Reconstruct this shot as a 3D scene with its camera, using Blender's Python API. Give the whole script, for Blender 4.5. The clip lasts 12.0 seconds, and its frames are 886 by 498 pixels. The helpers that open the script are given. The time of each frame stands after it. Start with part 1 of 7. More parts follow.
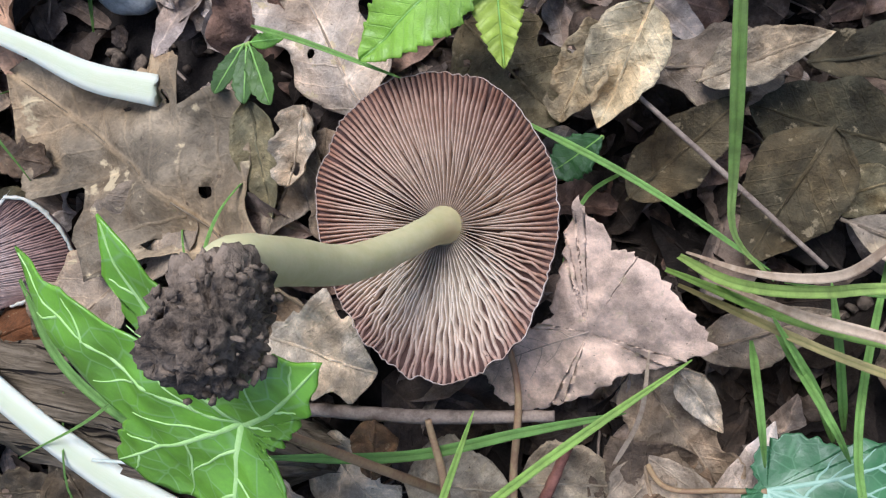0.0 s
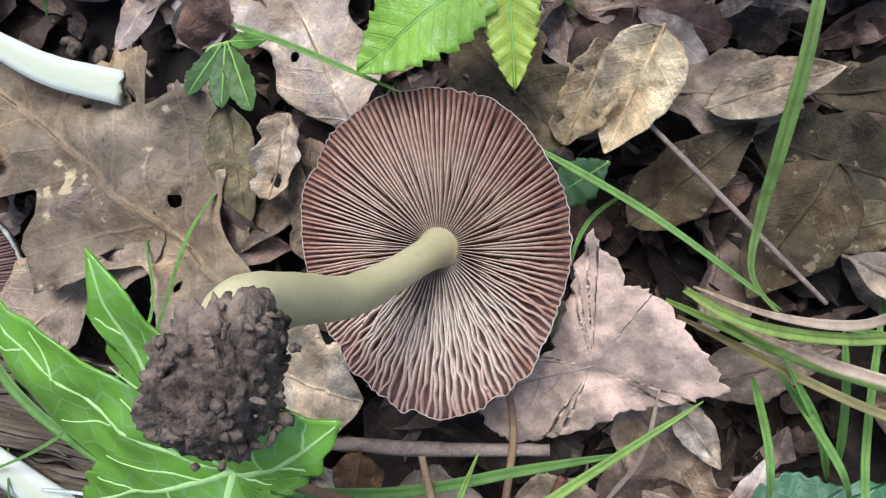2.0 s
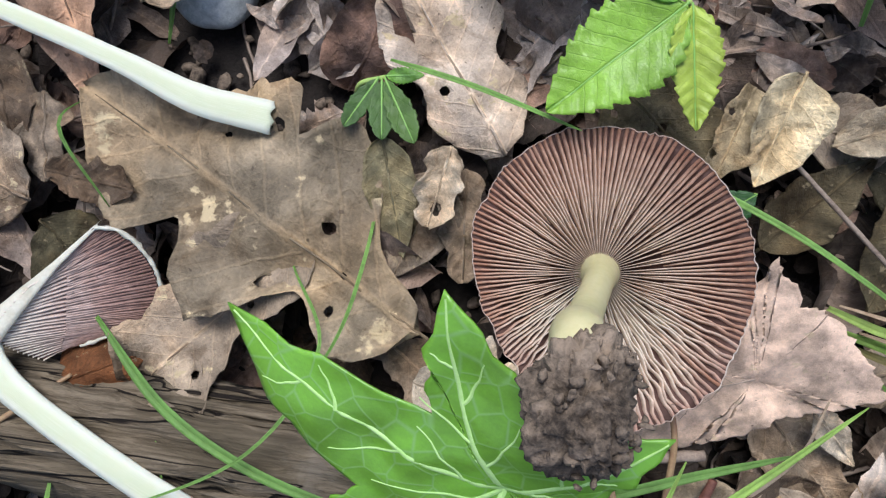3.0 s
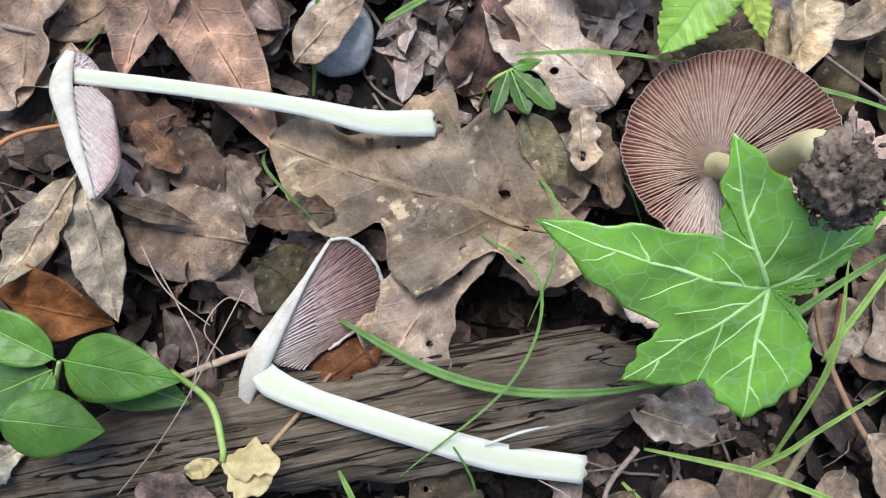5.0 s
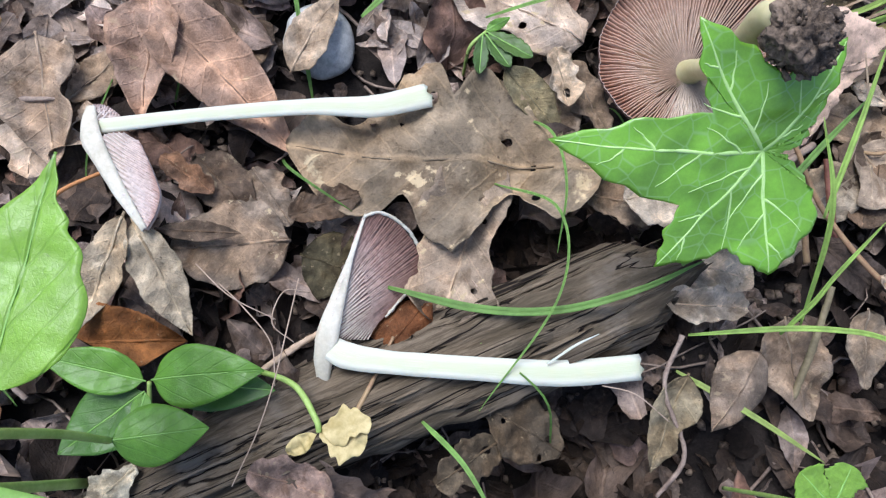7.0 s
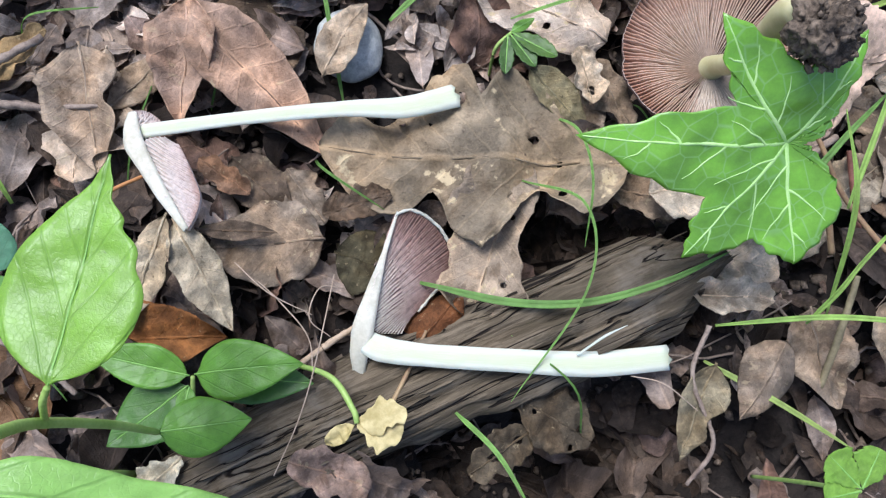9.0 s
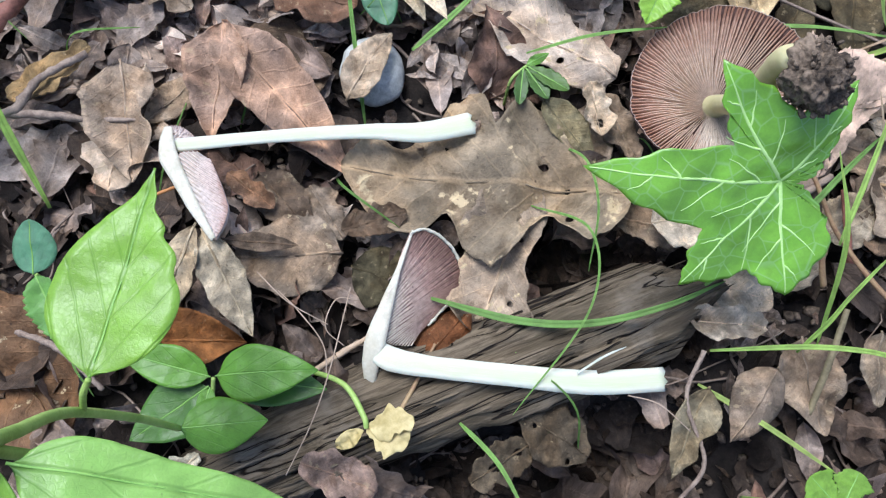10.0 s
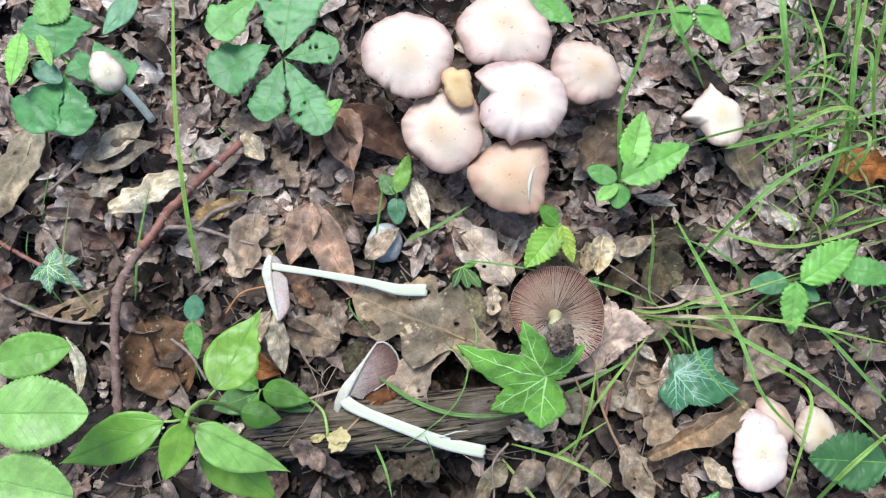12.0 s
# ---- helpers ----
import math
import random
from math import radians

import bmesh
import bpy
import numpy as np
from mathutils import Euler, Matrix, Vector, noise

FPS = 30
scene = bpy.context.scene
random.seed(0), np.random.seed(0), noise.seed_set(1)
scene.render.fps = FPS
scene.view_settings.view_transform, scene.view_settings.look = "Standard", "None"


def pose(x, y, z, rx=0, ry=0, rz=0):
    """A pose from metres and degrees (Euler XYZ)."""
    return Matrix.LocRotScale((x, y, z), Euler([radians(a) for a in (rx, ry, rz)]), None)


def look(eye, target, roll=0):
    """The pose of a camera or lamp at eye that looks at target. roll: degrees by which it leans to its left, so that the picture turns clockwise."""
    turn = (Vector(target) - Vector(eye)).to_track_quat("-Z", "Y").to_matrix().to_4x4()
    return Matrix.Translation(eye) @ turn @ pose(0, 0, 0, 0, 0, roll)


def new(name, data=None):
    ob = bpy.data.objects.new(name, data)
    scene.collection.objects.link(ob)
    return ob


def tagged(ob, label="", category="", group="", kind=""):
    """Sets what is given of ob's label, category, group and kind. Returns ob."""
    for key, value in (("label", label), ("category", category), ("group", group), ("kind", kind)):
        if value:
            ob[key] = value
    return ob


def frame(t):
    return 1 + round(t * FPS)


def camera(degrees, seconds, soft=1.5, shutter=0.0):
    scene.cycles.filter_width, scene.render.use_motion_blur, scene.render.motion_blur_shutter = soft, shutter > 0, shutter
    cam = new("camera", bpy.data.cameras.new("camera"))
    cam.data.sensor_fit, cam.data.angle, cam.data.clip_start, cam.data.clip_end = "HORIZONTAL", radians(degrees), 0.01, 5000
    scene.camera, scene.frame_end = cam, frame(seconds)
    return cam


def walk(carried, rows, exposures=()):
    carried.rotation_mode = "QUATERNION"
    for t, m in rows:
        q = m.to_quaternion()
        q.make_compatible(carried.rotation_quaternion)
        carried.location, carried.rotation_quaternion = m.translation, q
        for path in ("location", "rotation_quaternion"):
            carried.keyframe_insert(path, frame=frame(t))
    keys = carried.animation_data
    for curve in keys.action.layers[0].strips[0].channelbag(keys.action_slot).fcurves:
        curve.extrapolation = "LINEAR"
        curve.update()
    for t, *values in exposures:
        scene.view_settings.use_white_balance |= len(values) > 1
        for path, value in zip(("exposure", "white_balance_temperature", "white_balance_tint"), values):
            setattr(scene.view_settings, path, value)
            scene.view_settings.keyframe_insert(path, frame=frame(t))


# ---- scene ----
cam = camera(61.1, 12.0, soft=1.25)


def stand(eye, ahead, up):
    # a pose from the eye, the way it looks and its up
    back = -Vector(ahead).normalized()
    right = Vector(up).cross(back).normalized()
    m = Matrix((right, back.cross(right), back)).transposed().to_4x4()
    return Matrix.Translation(eye) @ m


PATH = [
    (0, (0.1128, -0.0065, 0.1255), (-0.2557, 0.0127, -0.9667), (-0.2150, 0.9741, 0.0697)),
    (0.5, (0.1113, -0.0053, 0.1257), (-0.2431, 0.0058, -0.9700), (-0.2311, 0.9708, 0.0637)),
    (1, (0.1103, -0.0061, 0.1257), (-0.2273, 0.0054, -0.9738), (-0.2369, 0.9696, 0.0606)),
    (1.5, (0.1097, -0.0047, 0.1233), (-0.2031, 0.0088, -0.9791), (-0.2395, 0.9691, 0.0584)),
    (2, (0.1012, -0.0034, 0.1219), (-0.1671, 0.0190, -0.9858), (-0.2435, 0.9680, 0.0599)),
    (2.5, (0.0876, -0.0038, 0.1227), (-0.1185, 0.0251, -0.9926), (-0.2433, 0.9685, 0.0535)),
    (3, (0.0622, -0.0100, 0.1338), (-0.0529, 0.0523, -0.9972), (-0.2344, 0.9701, 0.0633)),
    (3.5, (0.0400, -0.0198, 0.1486), (-0.0172, 0.0716, -0.9973), (-0.2034, 0.9763, 0.0736)),
    (3.7, (0.0335, -0.0226, 0.1547), (0.0023, 0.0791, -0.9969), (-0.1799, 0.9806, 0.0774)),
    (5.3, (0.0017, -0.0435, 0.1643), (0.1027, 0.1870, -0.9770), (0.1008, 0.9752, 0.1972)),
    (5.5, (-0.0019, -0.0430, 0.1693), (0.1037, 0.1976, -0.9748), (0.1320, 0.9687, 0.2104)),
    (6, (-0.0099, -0.0449, 0.1740), (0.1185, 0.2104, -0.9704), (0.1948, 0.9534, 0.2305)),
    (6.5, (-0.0047, -0.0536, 0.1753), (0.1256, 0.2051, -0.9706), (0.2463, 0.9413, 0.2308)),
    (7, (-0.0070, -0.0574, 0.1709), (0.1198, 0.1939, -0.9737), (0.2814, 0.9339, 0.2206)),
    (9, (-0.0106, -0.0591, 0.1750), (0.0976, 0.2055, -0.9738), (0.2949, 0.9285, 0.2255)),
    (9.5, (-0.0126, -0.0594, 0.1773), (0.0962, 0.2107, -0.9728), (0.2860, 0.9303, 0.2298)),
    (10, (-0.0126, -0.0609, 0.1846), (0.0953, 0.2311, -0.9683), (0.2534, 0.9350, 0.2480)),
    (10.5, (-0.0013, -0.0597, 0.2238), (0.0710, 0.2346, -0.9695), (0.1999, 0.9489, 0.2442)),
    (11, (0.0026, -0.0581, 0.2642), (0.0546, 0.2371, -0.9700), (0.1228, 0.9624, 0.2422)),
    (11.5, (0.0063, -0.0457, 0.3260), (0.0388, 0.2303, -0.9723), (0.0483, 0.9715, 0.2320)),
    (12, (0.0201, -0.0513, 0.3586), (0.0253, 0.2299, -0.9729), (0.0000, 0.9732, 0.2300)),
]
EXPOSURES = [(0.0, 0.58, 5930, 17), (2.5, 0.58, 5980, 17), (3.5, 0.52, 6350, 13), (5.5, 0.70, 5980, 19), (9.0, 0.76, 5940, 16), (10.5, 0.82, 5920, 14), (11.4, 0.80, 5920, 12), (12.0, 0.73, 5930, 11)]
walk(cam, [(t, stand(eye, ahead, up)) for t, eye, ahead, up in PATH], EXPOSURES)

# ---- daylight under trees: bright overcast sky with a very wide, weak sun ----
world = bpy.data.worlds.new("sky")
scene.world = world
world.use_nodes = True
wt = world.node_tree
wt.nodes.clear()
sky = wt.nodes.new("ShaderNodeTexSky")
sky.sky_type, sky.sun_disc = "NISHITA", False
SUN_EL, SUN_ROT = radians(66), radians(-22)
sky.sun_elevation, sky.sun_rotation = SUN_EL, SUN_ROT
sky.dust_density = 2.2
bg = wt.nodes.new("ShaderNodeBackground")
bg.inputs["Strength"].default_value = 0.125
wo = wt.nodes.new("ShaderNodeOutputWorld")
wt.links.new(sky.outputs[0], bg.inputs[0])
wt.links.new(bg.outputs[0], wo.inputs[0])
sun_data = bpy.data.lights.new("sun", "SUN")
sun_data.energy, sun_data.angle, sun_data.color = 2.5, radians(28), (0.96, 0.985, 0.98)
sun = new("sun", sun_data)
to_sun = Vector((math.sin(SUN_ROT) * math.cos(SUN_EL), math.cos(SUN_ROT) * math.cos(SUN_EL), math.sin(SUN_EL)))
sun.matrix_world = look(to_sun * 10, (0, 0, 0))


# ---- materials ----
def start_material(name):
    m = bpy.data.materials.new(name)
    m.use_nodes = True
    nt = m.node_tree
    nt.nodes.clear()
    return m, nt


def node(nt, kind, inputs=(), **settings):
    n = nt.nodes.new("ShaderNode" + kind)
    for k, v in settings.items():
        setattr(n, k, v)
    for k, v in dict(inputs).items():
        if isinstance(v, bpy.types.NodeSocket):
            nt.links.new(v, n.inputs[k])
        else:
            n.inputs[k].default_value = v
    return n


def calc(nt, op, a, b=0.0, c=0.0):
    n = nt.nodes.new("ShaderNodeMath")
    n.operation = op
    for i, v in enumerate((a, b, c)):
        if isinstance(v, bpy.types.NodeSocket):
            nt.links.new(v, n.inputs[i])
        else:
            n.inputs[i].default_value = v
    return n.outputs[0]


def step(nt, v, a, b, lo=0.0, hi=1.0):
    return node(nt, "MapRange", {0: v, 1: a, 2: b, 3: lo, 4: hi}, interpolation_type="SMOOTHSTEP").outputs[0]


def blend(nt, fac, a, b, mode="MIX"):
    n = nt.nodes.new("ShaderNodeMix")
    n.data_type, n.blend_type = "RGBA", mode
    for i, v in ((0, fac), (6, a), (7, b)):
        if isinstance(v, bpy.types.NodeSocket):
            nt.links.new(v, n.inputs[i])
        else:
            n.inputs[i].default_value = (*v, 1) if isinstance(v, tuple) else v
    return n.outputs[2]


def ramp(nt, fac, stops):
    n = nt.nodes.new("ShaderNodeValToRGB")
    e = n.color_ramp.elements
    while len(e) < len(stops):
        e.new(0.5)
    for el, (p, col) in zip(e, stops):
        el.position, el.color = p, (*col, 1)
    nt.links.new(fac, n.inputs[0])
    return n.outputs[0]


def noise_tex(nt, vec, scale, detail=4.0, rough=0.6, distort=0.0):
    return node(nt, "TexNoise", {"Vector": vec, "Scale": scale, "Detail": detail, "Roughness": rough, "Distortion": distort}).outputs[0]


def shifted(nt, vec, rnd):
    n = node(nt, "VectorMath", {0: vec}, operation="ADD")
    nt.links.new(calc(nt, "MULTIPLY", rnd, 57.0), n.inputs[1])
    return n.outputs[0]


def finish(nt, colour, rough=0.6, height=None, bump=0.3, distance=0.001, spec=0.35, translucent=0.0, sss=0.0, sss_radius=0.002, trans_colour=None, coat=0.0):
    b = node(nt, "BsdfPrincipled", {"Specular IOR Level": spec, "Coat Weight": coat, "Coat Roughness": 0.22})
    for key, v in (("Base Color", colour), ("Roughness", rough)):
        if isinstance(v, bpy.types.NodeSocket):
            nt.links.new(v, b.inputs[key])
        else:
            b.inputs[key].default_value = (*v, 1) if isinstance(v, tuple) else v
    if sss:
        b.inputs["Subsurface Weight"].default_value = sss
        b.inputs["Subsurface Radius"].default_value = (1.0, 0.7, 0.5)
        b.inputs["Subsurface Scale"].default_value = sss_radius
    shader = b.outputs[0]
    if height is not None:
        bn = node(nt, "Bump", {"Height": height, "Strength": bump, "Distance": distance})
        nt.links.new(bn.outputs[0], b.inputs["Normal"])
    if translucent:
        t = nt.nodes.new("ShaderNodeBsdfTranslucent")
        c = trans_colour if trans_colour is not None else colour
        if isinstance(c, bpy.types.NodeSocket):
            nt.links.new(c, t.inputs[0])
        else:
            t.inputs[0].default_value = (*c, 1)
        mix = node(nt, "MixShader", {0: translucent, 1: shader, 2: t.outputs[0]})
        shader = mix.outputs[0]
    o = nt.nodes.new("ShaderNodeOutputMaterial")
    nt.links.new(shader, o.inputs[0])


def leaf_material(name, veins, vein_strength, stops=None, island=False, spots=0.0, specks=0.0, rough=0.6, spec=0.18, translucent=0.2, coat=0.0,
                  side=9.0, slope=0.9, net=30.0, net_strength=0.3, mottled=0.45, palmate=False, relief_strength=0.9):
    """A leaf's surface: veins drawn along the leaf's own length, blotches, specks and fine relief."""
    m, nt = start_material(name)
    uv = node(nt, "UVMap").outputs[0]
    info = node(nt, "ObjectInfo")
    rnd = node(nt, "NewGeometry").outputs["Random Per Island"] if island else info.outputs["Random"]
    sep = node(nt, "SeparateXYZ", {0: uv})
    x, y = sep.outputs[0], calc(nt, "ABSOLUTE", sep.outputs[1])
    own = shifted(nt, uv, rnd)
    bent = calc(nt, "ADD", calc(nt, "MULTIPLY", noise_tex(nt, own, 5.0), 0.05), -0.025)
    phase = calc(nt, "MULTIPLY", calc(nt, "ADD", calc(nt, "SUBTRACT", x, calc(nt, "MULTIPLY", y, slope)), bent), side)
    saw = calc(nt, "ABSOLUTE", calc(nt, "SUBTRACT", calc(nt, "FRACT", phase), 0.5))
    lines = step(nt, saw, 0.43, 0.49)
    mid = step(nt, y, 0.004, 0.016, 1.0, 0.0)
    vor = node(nt, "TexVoronoi", {"Vector": own, "Scale": net}, feature="DISTANCE_TO_EDGE").outputs["Distance"]
    mesh_veins = step(nt, vor, 0.0, 0.05 if palmate else 0.09, 1.0, 0.0)
    if palmate:
        mask = calc(nt, "MULTIPLY", mesh_veins, net_strength)
    else:
        mask = calc(nt, "MAXIMUM", calc(nt, "MAXIMUM", mid, calc(nt, "MULTIPLY", lines, 0.5)), calc(nt, "MULTIPLY", mesh_veins, net_strength))
    base = ramp(nt, rnd, stops) if stops else info.outputs["Color"]
    big = noise_tex(nt, own, 3.5, 5.0, 0.65)
    fine = noise_tex(nt, own, 38.0, 4.0, 0.7)
    grain = noise_tex(nt, own, 130.0, 3.0, 0.6)
    light = calc(nt, "ADD", step(nt, big, 0.3, 0.7, 1.0 - mottled, 1.0 + mottled), calc(nt, "MULTIPLY", calc(nt, "SUBTRACT", calc(nt, "ADD", fine, grain), 1.0), 0.55 if rough > 0.5 else 0.2))
    col = node(nt, "VectorMath", {0: base}, operation="SCALE")
    nt.links.new(light, col.inputs["Scale"])
    col = col.outputs[0]
    if not palmate and rough > 0.55:
        warm = step(nt, noise_tex(nt, own, 2.3, 3.0, 0.55), 0.42, 0.62)
        col = blend(nt, calc(nt, "MULTIPLY", warm, 0.6), col, (1.14, 0.98, 0.80), "MULTIPLY")
        bloom = step(nt, noise_tex(nt, own, 7.0, 8.0, 0.7, 0.4), 0.50, 0.64)
        col = blend(nt, calc(nt, "MULTIPLY", bloom, 0.65), col, (1.55, 1.53, 1.50), "MULTIPLY")
        stain = step(nt, noise_tex(nt, own, 4.5, 7.0, 0.72, 0.6), 0.53, 0.66)
        col = blend(nt, calc(nt, "MULTIPLY", stain, 0.60), col, (0.42, 0.36, 0.30), "MULTIPLY")
        flecks = step(nt, noise_tex(nt, own, 70.0, 3.0, 0.6), 0.60, 0.68)
        col = blend(nt, calc(nt, "MULTIPLY", flecks, 0.35), col, (0.45, 0.38, 0.33), "MULTIPLY")
    if spots:
        patch = step(nt, noise_tex(nt, own, 8.5, 5.0, 0.62), 0.61, 0.66)
        col = blend(nt, calc(nt, "MULTIPLY", patch, spots), col, (0.50, 0.40, 0.24))
    if specks:
        dots = step(nt, noise_tex(nt, own, 30.0, 2.0, 0.5), 0.70, 0.76)
        col = blend(nt, calc(nt, "MULTIPLY", dots, specks), col, (0.05, 0.035, 0.025))
    if not palmate and rough > 0.55:
        col = blend(nt, calc(nt, "MULTIPLY", mask, vein_strength), col, (1.9, 1.8, 1.65), "MULTIPLY")
    else:
        col = blend(nt, calc(nt, "MULTIPLY", mask, vein_strength), col, veins)
    height = calc(nt, "ADD", calc(nt, "MULTIPLY", mask, 0.4 if rough > 0.5 else (0.1 if palmate else -0.5)), calc(nt, "ADD", calc(nt, "MULTIPLY", fine, 1.0 if rough > 0.5 else 0.3), big))
    r = calc(nt, "ADD", rough - 0.1, calc(nt, "MULTIPLY", fine, 0.2))
    finish(nt, col, r, height, 0.4 if palmate else relief_strength, 0.0006, spec, translucent, coat=coat)
    return m


DEAD = leaf_material("dead_leaf", (0.46, 0.37, 0.29), 0.42, spots=0.35, specks=0.7, rough=0.62, translucent=0.12, net=26, net_strength=0.22)
SPOTTED = leaf_material("spotted_dead_leaf", (0.44, 0.35, 0.26), 0.55, spots=0.95, specks=0.7, rough=0.6, translucent=0.1, net=26, net_strength=0.22)
LITTER = leaf_material("litter_leaf", (0.34, 0.27, 0.21), 0.35, island=True, specks=0.6, rough=0.66, translucent=0.1, net_strength=0.15,
                       stops=[(0.0, (0.025, 0.019, 0.015)), (0.16, (0.08, 0.062, 0.05)), (0.32, (0.155, 0.12, 0.096)), (0.55, (0.27, 0.215, 0.175)),
                              (0.76, (0.165, 0.10, 0.075)), (0.9, (0.40, 0.33, 0.27)), (1.0, (0.56, 0.48, 0.41))])
SHREDS = leaf_material("pale_leaf_shred", (0.5, 0.42, 0.35), 0.35, island=True, specks=0.5, rough=0.66, translucent=0.1, net_strength=0.15,
                       stops=[(0.0, (0.14, 0.11, 0.09)), (0.25, (0.25, 0.205, 0.17)), (0.6, (0.41, 0.345, 0.29)), (0.85, (0.27, 0.18, 0.14)), (1.0, (0.66, 0.59, 0.52))])
# litter scraps in dark stops that stand in for shade down in the hollows
SHADED_SCRAP = leaf_material("shaded_leaf_scrap", (0.1, 0.08, 0.06), 0.3, island=True, specks=0.5, rough=0.6, translucent=0.05, net_strength=0.15,
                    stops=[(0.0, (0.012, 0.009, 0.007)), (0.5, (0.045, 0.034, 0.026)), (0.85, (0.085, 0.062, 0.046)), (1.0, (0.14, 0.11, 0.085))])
GREEN = leaf_material("green_leaf", (0.12, 0.26, 0.05), 0.35, specks=0.3, rough=0.36, spec=0.5, translucent=0.35, coat=0.1, side=4.0, slope=1.9, net=40, net_strength=0.1, mottled=0.18, relief_strength=0.55)
NETTLE = leaf_material("toothed_leaf", (0.11, 0.24, 0.05), 0.35, specks=0.1, rough=0.42, spec=0.5, translucent=0.35, coat=0.15, side=11.0, slope=0.8, net=45, net_strength=0.2, mottled=0.2, relief_strength=0.6)
IVY = leaf_material("ivy_leaf", (0.32, 0.58, 0.18), 0.7, specks=0.05, rough=0.42, spec=1.0, translucent=0.40, coat=0.45, net=9.0, net_strength=0.95, mottled=0.22, palmate=True)
IVY_DARK = leaf_material("dark_ivy_leaf", (0.24, 0.44, 0.24), 0.6, specks=0.05, rough=0.40, spec=0.6, translucent=0.15, coat=0.05, net=11.0, net_strength=0.35, mottled=0.2, palmate=True)
NETTED = leaf_material("netted_tan_leaf", (0.64, 0.53, 0.42), 0.5, specks=0.8, spots=0.5, rough=0.6, translucent=0.15, net=34.0, net_strength=0.35, mottled=0.45, palmate=True)
GRASS = leaf_material("grass_blade", (0.24, 0.38, 0.10), 0.3, rough=0.42, spec=0.4, translucent=0.5, side=0.0, net=5, net_strength=0.0, mottled=0.2)


def simple(name, a, b, scale, rough=0.7, bump=0.4, distance=0.0006, coord="Object", spec=0.3, sss=0.0, translucent=0.0, stretch=(1, 1, 1), specks=None, vary=0.0):
    m, nt = start_material(name)
    tc = node(nt, "TexCoord").outputs[coord]
    v = node(nt, "Mapping", {0: tc, 3: stretch}).outputs[0]
    if vary:
        v = shifted(nt, v, node(nt, "ObjectInfo").outputs["Random"])
    n1, n2 = noise_tex(nt, v, scale, 6.0, 0.65), noise_tex(nt, v, scale * 7, 4.0, 0.7)
    f = calc(nt, "ADD", calc(nt, "MULTIPLY", n1, 0.65), calc(nt, "MULTIPLY", n2, 0.35))
    col = blend(nt, step(nt, f, 0.34, 0.66), a, b)
    if specks:
        d = step(nt, noise_tex(nt, v, scale * 5.5, 2.0, 0.5), 0.735, 0.765)
        col = blend(nt, d, col, specks)
    finish(nt, col, rough, f, bump, distance, spec, translucent, sss)
    return m


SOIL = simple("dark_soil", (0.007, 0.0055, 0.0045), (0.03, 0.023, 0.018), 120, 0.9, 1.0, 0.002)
CLOD = simple("soil_clod", (0.014, 0.010, 0.007), (0.25, 0.19, 0.135), 150, 0.92, 1.0, 0.0012)


def wood_material():
    m, nt = start_material("rotten_wood")
    tc = node(nt, "TexCoord").outputs["Object"]
    fibre = noise_tex(nt, node(nt, "Mapping", {0: tc, 3: (1.0, 16, 16)}).outputs[0], 60, 6.0, 0.7, 0.5)
    broad = noise_tex(nt, node(nt, "Mapping", {0: tc, 3: (1.0, 5, 5)}).outputs[0], 34, 4.0, 0.6, 0.8)
    cracks = noise_tex(nt, node(nt, "Mapping", {0: tc, 3: (0.6, 8, 8)}).outputs[0], 20, 3.0, 0.5, 0.6)
    stain = noise_tex(nt, tc, 70, 5.0, 0.65)
    col = blend(nt, step(nt, fibre, 0.34, 0.66), (0.082, 0.063, 0.040), (0.205, 0.163, 0.11))
    col = blend(nt, step(nt, broad, 0.46, 0.64, 0.0, 0.7), col, (0.075, 0.060, 0.038))
    col = blend(nt, step(nt, stain, 0.52, 0.68, 0.0, 0.55), col, (0.225, 0.19, 0.145))
    split = step(nt, calc(nt, "ABSOLUTE", calc(nt, "SUBTRACT", cracks, 0.5)), 0.003, 0.016, 1.0, 0.0)
    col = blend(nt, split, col, (0.016, 0.012, 0.009))
    finish(nt, col, 0.85, calc(nt, "SUBTRACT", calc(nt, "ADD", calc(nt, "MULTIPLY", fibre, 0.6), calc(nt, "MULTIPLY", broad, 0.6)), calc(nt, "MULTIPLY", split, 0.9)), 1.0, 0.0014, 0.15)
    return m


WOOD = wood_material()
BARK_DULL = simple("dull_bark", (0.10, 0.055, 0.04), (0.27, 0.18, 0.14), 170, 0.8, 0.9, 0.0008)
TWIG_RED = simple("red_bark", (0.11, 0.042, 0.028), (0.31, 0.135, 0.095), 170, 0.6, 0.7, 0.0005)
TWIG_GREY = simple("grey_bark", (0.14, 0.10, 0.075), (0.33, 0.26, 0.20), 220, 0.75, 0.7, 0.0005)
TWIG_PALE = simple("pale_fibre", (0.30, 0.22, 0.15), (0.46, 0.36, 0.27), 220, 0.7, 0.3, 0.0003)
STONE = simple("blue_grey_stone", (0.33, 0.35, 0.325), (0.60, 0.615, 0.575), 260, 0.85, 0.8, 0.0006, spec=0.15)
STEM_WHITE = simple("cut_stem_flesh", (0.44, 0.48, 0.36), (0.62, 0.64, 0.55), 60, 0.55, 0.35, 0.0004, sss=0.35, stretch=(0.25, 3, 3))


